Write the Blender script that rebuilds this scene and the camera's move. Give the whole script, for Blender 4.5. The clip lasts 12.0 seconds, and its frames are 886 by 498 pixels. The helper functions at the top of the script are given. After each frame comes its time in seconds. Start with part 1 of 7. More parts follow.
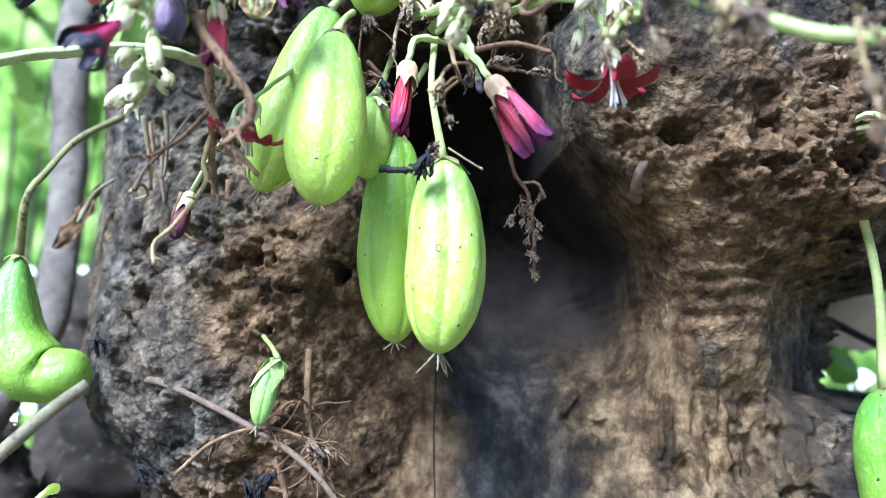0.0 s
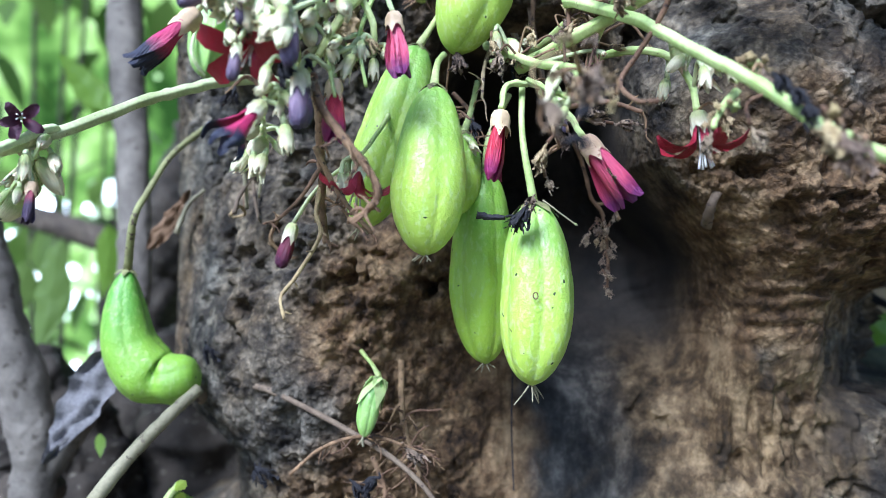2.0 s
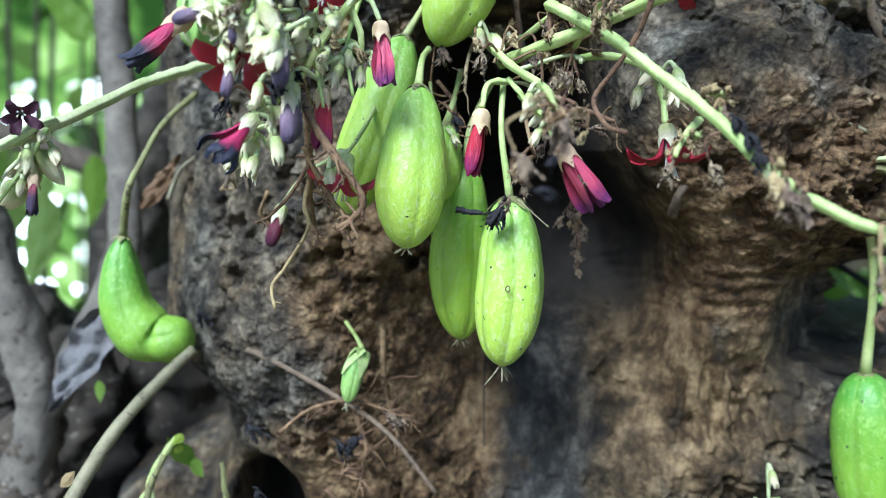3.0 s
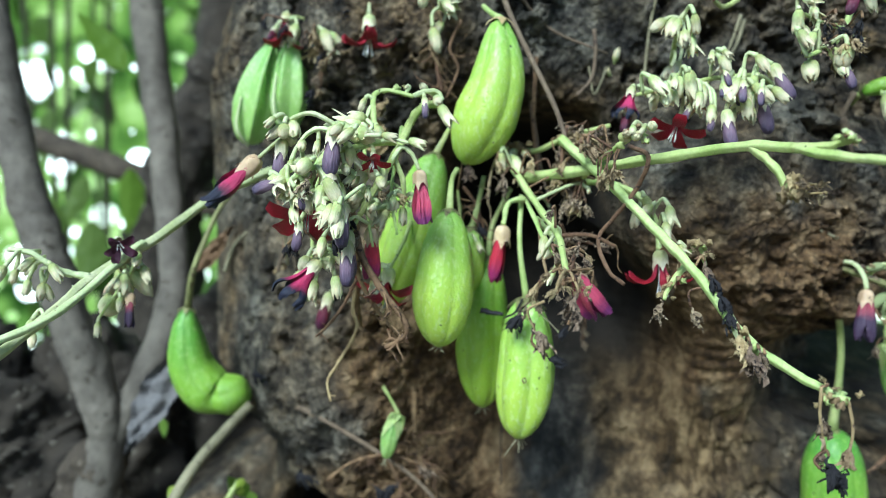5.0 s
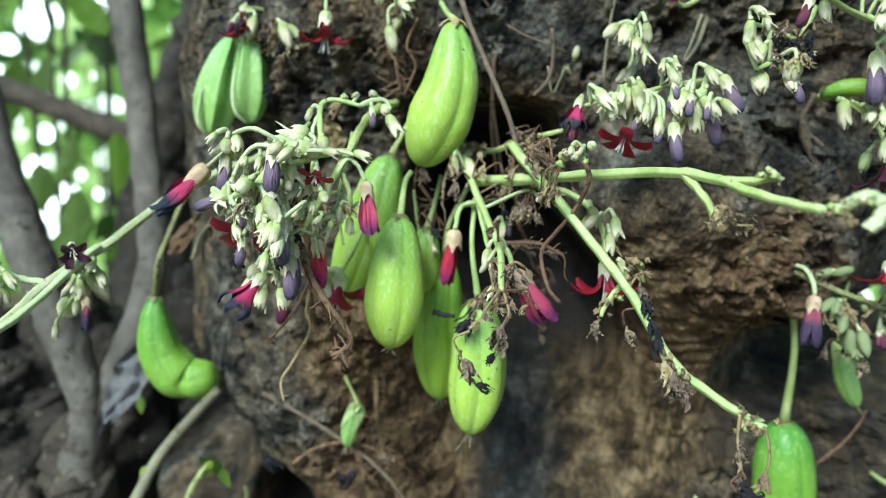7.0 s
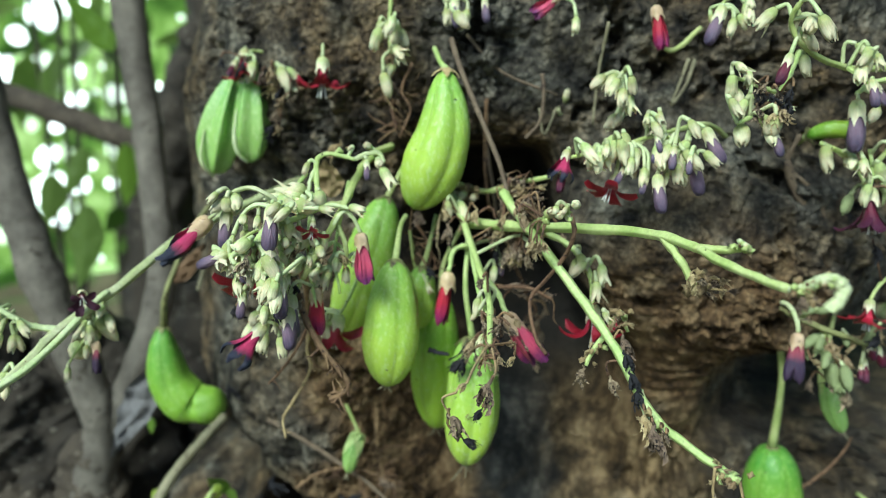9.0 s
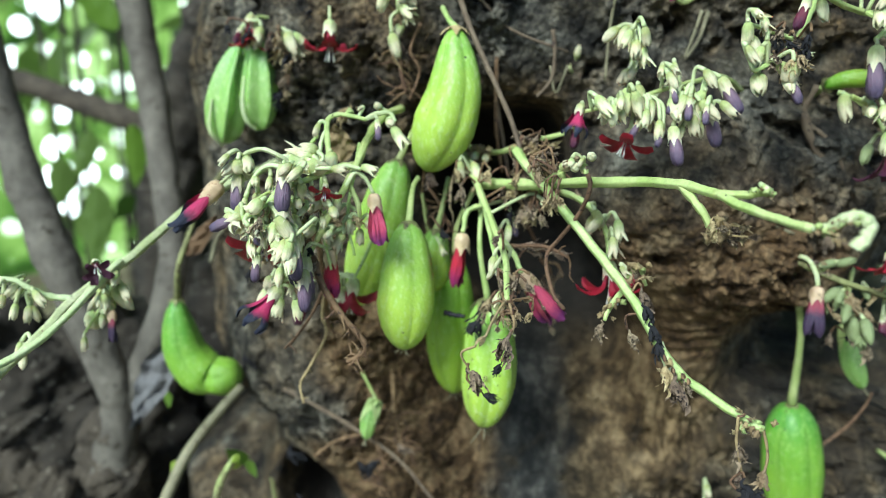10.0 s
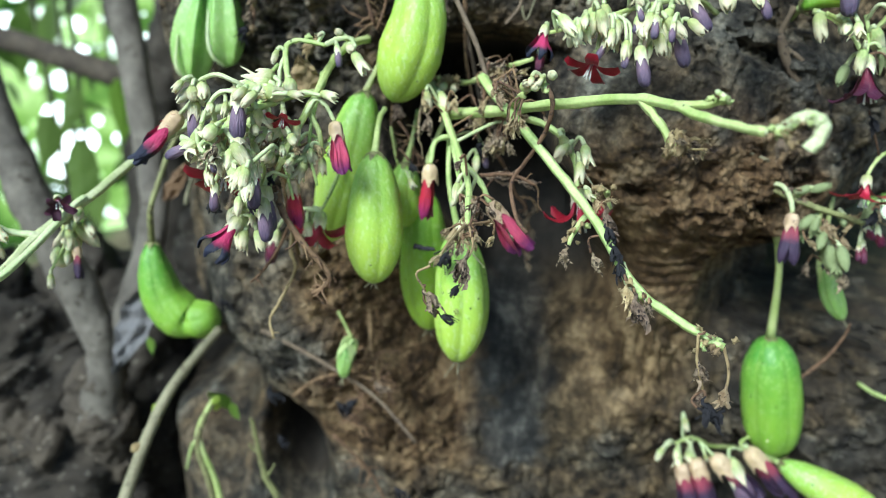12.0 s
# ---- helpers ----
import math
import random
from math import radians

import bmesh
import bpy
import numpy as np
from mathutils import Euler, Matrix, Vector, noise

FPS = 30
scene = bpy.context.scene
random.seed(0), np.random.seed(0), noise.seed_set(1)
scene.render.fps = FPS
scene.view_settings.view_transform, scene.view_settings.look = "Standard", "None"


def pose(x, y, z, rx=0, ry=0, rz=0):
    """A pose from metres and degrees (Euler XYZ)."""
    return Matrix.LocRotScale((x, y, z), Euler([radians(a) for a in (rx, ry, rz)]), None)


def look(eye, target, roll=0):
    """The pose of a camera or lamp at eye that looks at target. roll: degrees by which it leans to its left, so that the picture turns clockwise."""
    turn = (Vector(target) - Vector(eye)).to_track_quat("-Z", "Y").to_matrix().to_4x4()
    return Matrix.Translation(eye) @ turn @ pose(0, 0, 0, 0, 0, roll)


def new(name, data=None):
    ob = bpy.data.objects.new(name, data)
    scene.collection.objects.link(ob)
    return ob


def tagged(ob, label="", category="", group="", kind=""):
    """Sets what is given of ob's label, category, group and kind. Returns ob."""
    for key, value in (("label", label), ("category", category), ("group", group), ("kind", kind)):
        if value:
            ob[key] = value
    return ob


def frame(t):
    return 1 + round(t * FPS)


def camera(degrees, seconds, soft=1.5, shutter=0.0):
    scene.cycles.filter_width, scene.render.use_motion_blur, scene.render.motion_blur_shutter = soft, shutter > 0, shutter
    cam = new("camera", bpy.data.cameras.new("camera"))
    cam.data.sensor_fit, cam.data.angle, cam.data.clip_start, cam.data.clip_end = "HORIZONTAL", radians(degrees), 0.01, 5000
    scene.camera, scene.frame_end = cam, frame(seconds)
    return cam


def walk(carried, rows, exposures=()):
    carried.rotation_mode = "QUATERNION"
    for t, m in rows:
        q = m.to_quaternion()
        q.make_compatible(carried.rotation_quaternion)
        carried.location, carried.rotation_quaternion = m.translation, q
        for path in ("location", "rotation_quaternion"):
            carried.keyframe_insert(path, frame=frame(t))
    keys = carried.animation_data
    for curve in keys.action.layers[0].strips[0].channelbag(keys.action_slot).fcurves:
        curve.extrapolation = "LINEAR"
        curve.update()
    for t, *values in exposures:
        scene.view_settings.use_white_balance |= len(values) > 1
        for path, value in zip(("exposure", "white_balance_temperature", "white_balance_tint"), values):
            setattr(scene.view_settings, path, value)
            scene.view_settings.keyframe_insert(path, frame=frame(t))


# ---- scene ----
cam = camera(61.3, 12.0, 0.9)
cam.data.dof.use_dof = True
cam.data.dof.focus_distance, cam.data.dof.aperture_fstop = 0.25, 8.0
METRES, EYE, TILT, LEAN, TURN = 0.30, 1.2, 8.0, 0.0, 0.0
ROWS = [
    (0.0, 0.0, 0.0, 0.0, -0.0, -0.0, 0.0),
    (0.5, -0.0157, 0.0125, -0.0069, 0.3, -0.94, 0.68),
    (1.0, -0.0681, -0.0041, 0.0292, 0.38, -1.76, 1.04),
    (1.5, -0.0847, -0.0315, 0.0896, 0.56, -3.43, 0.94),
    (2.0, -0.0866, -0.0609, 0.1537, 1.08, -7.42, 0.42),
    (2.5, -0.081, -0.0811, 0.2056, 0.65, -11.42, -0.55),
    (4.5, -0.092, -0.1757, 0.4392, -0.23, -18.34, -1.56),
    (5.0, -0.112, -0.1965, 0.4899, 0.78, -18.17, -1.05),
    (5.5, -0.1125, -0.1611, 0.5123, 0.03, -18.35, -1.93),
    (6.0, -0.0904, -0.149, 0.5249, 0.67, -20.41, -1.51),
    (6.5, -0.0637, -0.161, 0.5573, 1.12, -22.56, -1.52),
    (7.0, -0.0346, -0.1759, 0.5774, 1.59, -22.71, -1.22),
    (9.0, -0.0133, -0.1762, 0.6711, 2.14, -24.07, -0.55),
    (9.5, -0.0089, -0.1667, 0.6457, 2.02, -26.45, 0.13),
    (10.0, -0.0212, -0.1806, 0.6404, 2.14, -25.44, 0.96),
    (10.5, -0.0184, -0.1922, 0.6371, 1.55, -26.52, 0.54),
    (11.0, -0.0148, -0.1902, 0.6285, 1.38, -26.93, 0.61),
    (11.5, 0.0252, -0.1924, 0.6145, 1.7, -27.35, 1.39),
    (12.0, 0.0307, -0.1868, 0.5916, 2.15, -28.17, 1.91),
]
walk(cam, [(t, pose(0, 0, EYE, TILT, LEAN, TURN) @ pose(METRES * x, METRES * y, METRES * z, 90 + pitch, roll, yaw)) for t, x, y, z, yaw, pitch, roll in ROWS],
     exposures=((0.0, 1.43, 5080, 14), (1.0, 1.17, 4920, 16), (1.5, 1.02, 4980, 16), (2.7, 0.75, 5220, 8), (4.5, 0.40, 5350, 0), (5.5, 0.30, 5500, -3), (7.0, 0.31, 5550, -3), (8.8, 0.08, 5850, -7), (9.5, 0.24, 5800, -5), (11.0, 0.34, 5600, -3), (12.0, 0.42, 5600, -1)))

# ---- daylight: open shade under trees ----
world = bpy.data.worlds.new("sky")
scene.world = world
world.use_nodes = True
wn = world.node_tree.nodes
sky = wn.new("ShaderNodeTexSky")
sky.sky_type, sky.sun_disc = "NISHITA", False
sky.sun_elevation, sky.sun_rotation = radians(47), radians(209)
world.node_tree.links.new(sky.outputs[0], wn["Background"].inputs[0])
wn["Background"].inputs[1].default_value = 0.085
sun = new("sun", bpy.data.lights.new("sun", "SUN"))
sun.data.energy, sun.data.angle, sun.data.color = 4.4, radians(24), (1.0, 0.98, 0.95)
sun.matrix_world = look((-1.5, -2.5, 4.3), (0, 0.25, 1.2))


# ---- materials ----
def node_mat(name):
    m = bpy.data.materials.new(name)
    m.use_nodes = True
    nt = m.node_tree
    return m, nt, nt.nodes, nt.links, nt.nodes["Principled BSDF"]


def add_noise(nt, scale, detail=4.0, rough=0.6, coords=None, stretch=None):
    n = nt.nodes.new("ShaderNodeTexNoise")
    n.inputs["Scale"].default_value, n.inputs["Detail"].default_value, n.inputs["Roughness"].default_value = scale, detail, rough
    tc = nt.nodes.new("ShaderNodeTexCoord")
    src = tc.outputs["Object"]
    if stretch:
        mp = nt.nodes.new("ShaderNodeMapping")
        mp.inputs["Scale"].default_value = stretch
        nt.links.new(src, mp.inputs[0])
        src = mp.outputs[0]
    nt.links.new(src, n.inputs["Vector"])
    return n.outputs["Fac"]


def ramp(nt, fac, *stops):
    r = nt.nodes.new("ShaderNodeValToRGB")
    e = r.color_ramp.elements
    while len(e) < len(stops):
        e.new(0.5)
    for el, (p, c) in zip(e, stops):
        el.position, el.color = p, (*c, 1) if len(c) == 3 else c
    nt.links.new(fac, r.inputs[0])
    return r.outputs[0]


def blend(nt, fac, a, b, mode="MIX"):
    m = nt.nodes.new("ShaderNodeMix")
    m.data_type, m.blend_type = "RGBA", mode
    for sock, v in ((m.inputs[0], fac), (m.inputs[6], a), (m.inputs[7], b)):
        if isinstance(v, (int, float)):
            sock.default_value = v
        elif isinstance(v, tuple):
            sock.default_value = (*v, 1)
        else:
            nt.links.new(v, sock)
    return m.outputs[2]


def bump(nt, height, strength, distance):
    b = nt.nodes.new("ShaderNodeBump")
    b.inputs["Strength"].default_value, b.inputs["Distance"].default_value = strength, distance
    nt.links.new(height, b.inputs["Height"])
    nt.links.new(b.outputs[0], nt.nodes["Principled BSDF"].inputs["Normal"])


def vary(nt, col, light):
    """Lighter and darker from object to object, with a slight shift of hue."""
    info = nt.nodes.new("ShaderNodeObjectInfo")
    hsv = nt.nodes.new("ShaderNodeHueSaturation")
    for low, high, sock in ((1 - light, 1 + light, "Value"), (0.485, 0.51, "Hue")):
        mr = nt.nodes.new("ShaderNodeMapRange")
        mr.inputs[3].default_value, mr.inputs[4].default_value = low, high
        nt.links.new(info.outputs["Random"], mr.inputs[0])
        nt.links.new(mr.outputs[0], hsv.inputs[sock])
    nt.links.new(col, hsv.inputs["Color"])
    return hsv.outputs[0]


def plant_mat(name, a, b, scale=120.0, rough=0.45, sss=0.15, speck=None, relief=0.0, dots=0.0, light=0.0):
    """Two-tone plant tissue with a finer mottling, some light inside it and a little relief."""
    m, nt, nodes, links, bs = node_mat(name)
    col = ramp(nt, add_noise(nt, scale, 5), (0.3, a), (0.7, b))
    fine = add_noise(nt, scale * 9, 3)
    col = blend(nt, 0.35, col, ramp(nt, fine, (0.3, (0.35, 0.35, 0.35)), (0.7, (1, 1, 1))), "MULTIPLY")
    if speck:
        col = blend(nt, ramp(nt, add_noise(nt, speck[1], 2), (speck[2], (0, 0, 0)), (speck[2] + 0.06, (1, 1, 1))), col, speck[0])
    if dots:
        col = blend(nt, ramp(nt, add_noise(nt, dots, 1), (0.74, (0, 0, 0)), (0.78, (1, 1, 1))), col, (0.03, 0.06, 0.015))
    if light:
        col = vary(nt, col, light)
    links.new(col, bs.inputs["Base Color"])
    bs.inputs["Roughness"].default_value = rough
    bs.inputs["Subsurface Weight"].default_value = sss
    bs.inputs["Subsurface Radius"].default_value = (0.004, 0.005, 0.002)
    bs.inputs["Subsurface Scale"].default_value = 0.6
    if relief:
        bump(nt, fine, relief, 0.0006)
    return m


def petal_mat(name, base, tip, z0, z1, rough=0.5, light=0.0):
    """Petal colour that runs from base to tip along the flower's own axis."""
    m, nt, nodes, links, bs = node_mat(name)
    tc = nodes.new("ShaderNodeTexCoord")
    sep = nodes.new("ShaderNodeSeparateXYZ")
    links.new(tc.outputs["Object"], sep.inputs[0])
    mr = nodes.new("ShaderNodeMapRange")
    mr.inputs[1].default_value, mr.inputs[2].default_value = z0, z1
    links.new(sep.outputs[2], mr.inputs[0])
    n = add_noise(nt, 7.0, 5)
    mixed = nodes.new("ShaderNodeMath")
    mixed.operation = "MULTIPLY_ADD"
    links.new(n, mixed.inputs[0])
    mixed.inputs[1].default_value = 0.6
    sub = nodes.new("ShaderNodeMath")
    sub.operation = "SUBTRACT"
    links.new(mr.outputs[0], sub.inputs[0])
    sub.inputs[1].default_value = 0.3
    links.new(sub.outputs[0], mixed.inputs[2])
    col = ramp(nt, mixed.outputs[0], (0.25, base), (0.75, tip))
    veins = add_noise(nt, 30.0, 2, stretch=(1, 1, 0.1))
    col = blend(nt, 0.5, col, ramp(nt, veins, (0.3, (0.62, 0.58, 0.62)), (0.7, (1, 1, 1))), "MULTIPLY")
    if light:
        col = vary(nt, col, light)
    links.new(col, bs.inputs["Base Color"])
    bs.inputs["Roughness"].default_value = rough
    bs.inputs["Subsurface Weight"].default_value = 0.1
    bs.inputs["Subsurface Radius"].default_value = (0.003, 0.001, 0.001)
    bump(nt, veins, 0.3, 0.02)
    return m


def fruit_mat(name, top, tip, fleck, rough=0.42, dots=True):
    """Fruit skin: greener at the stalk, yellower towards the tip (attribute 'along'), with pale flecks, pores and faint blotches."""
    m, nt, nodes, links, bs = node_mat(name)
    along = nodes.new("ShaderNodeAttribute")
    along.attribute_name = "along"
    cloud = add_noise(nt, 70, 4, 0.6)
    shift = nodes.new("ShaderNodeMath")
    shift.operation = "MULTIPLY_ADD"
    links.new(cloud, shift.inputs[0])
    shift.inputs[1].default_value = 0.8
    links.new(along.outputs["Fac"], shift.inputs[2])
    col = ramp(nt, shift.outputs[0], (0.35, top), (1.25, tip))
    pebble = add_noise(nt, 620, 2, 0.5, stretch=(1, 1, 0.55))
    col = blend(nt, ramp(nt, pebble, (0.52, (0, 0, 0)), (0.68, (0.55, 0.55, 0.55))), col, fleck)
    streak = add_noise(nt, 230, 3, 0.6, stretch=(1, 1, 0.12))
    col = blend(nt, 0.35, col, ramp(nt, streak, (0.35, (0.72, 0.80, 0.62)), (0.62, (1.06, 1.04, 1.0))), "MULTIPLY")
    rib = nodes.new("ShaderNodeAttribute")
    rib.attribute_name = "groove"
    col = blend(nt, rib.outputs["Fac"], col, tuple(0.55 * c + 0.45 * d for c, d in zip(tip, fleck)))
    if dots:
        col = blend(nt, ramp(nt, add_noise(nt, 330, 1), (0.755, (0, 0, 0)), (0.78, (1, 1, 1))), col, (0.03, 0.05, 0.012))
    links.new(col, bs.inputs["Base Color"])
    shine = nodes.new("ShaderNodeMapRange")
    shine.inputs[3].default_value, shine.inputs[4].default_value = rough - 0.08, rough + 0.22
    links.new(cloud, shine.inputs[0])
    links.new(shine.outputs[0], bs.inputs["Roughness"])
    bs.inputs["Specular IOR Level"].default_value = 0.65
    bs.inputs["Subsurface Weight"].default_value = 0.35
    bs.inputs["Subsurface Radius"].default_value = (0.004, 0.005, 0.002)
    bs.inputs["Subsurface Scale"].default_value = 0.6
    h = nodes.new("ShaderNodeMath")
    links.new(pebble, h.inputs[0])
    links.new(add_noise(nt, 900, 2, 0.5), h.inputs[1])
    bump(nt, h.outputs[0], 0.32, 0.0009)
    return m


FRUIT = fruit_mat("fruit_skin", (0.25, 0.475, 0.080), (0.43, 0.60, 0.078), (0.56, 0.70, 0.30))
FRUIT_DEEP = fruit_mat("fruit_skin_deep", (0.16, 0.38, 0.032), (0.37, 0.56, 0.048), (0.43, 0.60, 0.17))
FRUIT_DARK = fruit_mat("fruit_skin_dark", (0.10, 0.30, 0.033), (0.26, 0.46, 0.045), (0.36, 0.55, 0.15))
FRUIT_PALE = fruit_mat("fruit_skin_pale", (0.19, 0.40, 0.09), (0.31, 0.50, 0.13), (0.50, 0.63, 0.29), 0.42, False)
STEM = plant_mat("green_stem", (0.36, 0.49, 0.13), (0.58, 0.66, 0.28), 90, 0.55, 0.1, ((0.10, 0.12, 0.04), 500, 0.70), 0.3, light=0.1)
STEM_OLD = plant_mat("old_stem", (0.16, 0.15, 0.06), (0.30, 0.32, 0.12), 120, 0.7, 0.0, ((0.07, 0.05, 0.03), 350, 0.6), 0.5)
TWIG = plant_mat("twig", (0.11, 0.075, 0.048), (0.22, 0.165, 0.105), 150, 0.8, 0.0, ((0.06, 0.04, 0.03), 400, 0.6), 0.6)
GREY_TWIG = plant_mat("grey_twig", (0.20, 0.18, 0.10), (0.36, 0.33, 0.20), 90, 0.7, 0.0, ((0.12, 0.10, 0.06), 300, 0.62), 0.5)
DRY = plant_mat("dry_stalk", (0.10, 0.055, 0.025), (0.32, 0.20, 0.105), 200, 0.85, 0.0, ((0.05, 0.03, 0.02), 500, 0.6), 0.6, light=0.3)
DRY_PALE = plant_mat("dry_pale", (0.28, 0.20, 0.09), (0.53, 0.41, 0.20), 200, 0.85, 0.0, ((0.10, 0.06, 0.04), 500, 0.62), 0.6, light=0.25)
DRY_GREY = plant_mat("dry_grey", (0.22, 0.155, 0.085), (0.50, 0.39, 0.24), 220, 0.85, 0.0, ((0.07, 0.05, 0.04), 600, 0.58), 0.8, light=0.25)
DRY_FLOWER = plant_mat("dry_flower", (0.095, 0.058, 0.036), (0.52, 0.40, 0.26), 5.0, 0.85, 0.0, ((0.030, 0.020, 0.016), 9.0, 0.56), 0.9, light=0.35)
PALE_FLOWER = plant_mat("pale_dry_flower", (0.27, 0.18, 0.075), (0.74, 0.60, 0.34), 5.0, 0.85, 0.0, ((0.085, 0.050, 0.025), 9.0, 0.62), 0.9, light=0.35)
BLACK = plant_mat("withered_black", (0.006, 0.006, 0.008), (0.028, 0.026, 0.032), 300, 0.8, 0.0, None, 0.6)
CALYX = petal_mat("calyx_cream", (0.51, 0.56, 0.24), (0.80, 0.76, 0.51), 0.0, 0.40, 0.6, 0.14)
CALYX_TAN = plant_mat("calyx_tan", (0.52, 0.36, 0.20), (0.70, 0.55, 0.36), 0.9, 0.6, 0.1, ((0.3, 0.16, 0.08), 9.0, 0.64), 0.0, light=0.12)
BUD = petal_mat("bud_skin", (0.45, 0.53, 0.19), (0.76, 0.73, 0.45), 0.0, 0.75, 0.6, 0.16)
BUD_DULL = plant_mat("bud_dull", (0.20, 0.27, 0.10), (0.38, 0.43, 0.20), 110, 0.6, 0.1, ((0.12, 0.09, 0.05), 300, 0.62), 0.4)
PEDICEL = plant_mat("pale_stalk", (0.44, 0.54, 0.23), (0.66, 0.71, 0.42), 90, 0.55, 0.1, ((0.25, 0.22, 0.10), 500, 0.70), 0.3, light=0.15)
RED = petal_mat("petal_red", (0.50, 0.04, 0.09), (0.30, 0.005, 0.022), 0.2, 0.9)
CRIMSON = petal_mat("petal_crimson", (0.52, 0.03, 0.07), (0.36, 0.010, 0.030), 0.45, 0.95, 0.32)
PINK = petal_mat("petal_pink", (0.56, 0.075, 0.15), (0.16, 0.022, 0.12), 0.75, 1.4)
SCARLET = petal_mat("petal_scarlet", (0.48, 0.02, 0.05), (0.28, 0.02, 0.12), 0.6, 1.3)
PURPLE = petal_mat("petal_purple", (0.21, 0.14, 0.20), (0.085, 0.066, 0.118), 0.4, 1.1)
MAROON = petal_mat("petal_maroon", (0.14, 0.01, 0.035), (0.07, 0.012, 0.04), 0.4, 1.1)
WILTED = petal_mat("petal_wilted", (0.46, 0.02, 0.11), (0.010, 0.013, 0.035), 0.65, 1.10, 0.6)
DUSKY = petal_mat("petal_dusky", (0.30, 0.05, 0.08), (0.045, 0.025, 0.06), 0.35, 0.95, 0.55)
WHITE = plant_mat("stamen_white", (0.72, 0.72, 0.66), (0.85, 0.84, 0.78), 2.0, 0.5, 0.1)


def leaf_mat(name, a, b):
    m, nt, nodes, links, bs = node_mat(name)
    info = nodes.new("ShaderNodeNewGeometry")
    col = ramp(nt, info.outputs["Random Per Island"], (0.0, a), (1.0, b))
    col = blend(nt, 0.4, col, ramp(nt, add_noise(nt, 40, 4), (0.3, (0.4, 0.45, 0.35)), (0.7, (1, 1, 1))), "MULTIPLY")
    links.new(col, bs.inputs["Base Color"])
    bs.inputs["Roughness"].default_value = 0.4
    tr = nodes.new("ShaderNodeBsdfTranslucent")
    links.new(col, tr.inputs[0])
    mx = nodes.new("ShaderNodeMixShader")
    mx.inputs[0].default_value = 0.55
    links.new(bs.outputs[0], mx.inputs[1])
    links.new(tr.outputs[0], mx.inputs[2])
    links.new(mx.outputs[0], nodes["Material Output"].inputs[0])
    return m


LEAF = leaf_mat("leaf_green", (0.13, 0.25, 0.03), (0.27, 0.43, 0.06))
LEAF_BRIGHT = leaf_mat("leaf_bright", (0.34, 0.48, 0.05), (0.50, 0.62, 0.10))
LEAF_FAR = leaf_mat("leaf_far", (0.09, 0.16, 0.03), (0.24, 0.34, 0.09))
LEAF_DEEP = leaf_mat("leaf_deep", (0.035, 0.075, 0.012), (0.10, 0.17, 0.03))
BEIGE_LEAF = plant_mat("beige_leaf", (0.46, 0.33, 0.15), (0.60, 0.46, 0.24), 30, 0.6, 0.1, None, 0.3)
DEAD_LEAF = plant_mat("dead_leaf", (0.10, 0.095, 0.095), (0.24, 0.23, 0.23), 60, 0.7, 0.0, ((0.07, 0.06, 0.06), 150, 0.66), 0.5)


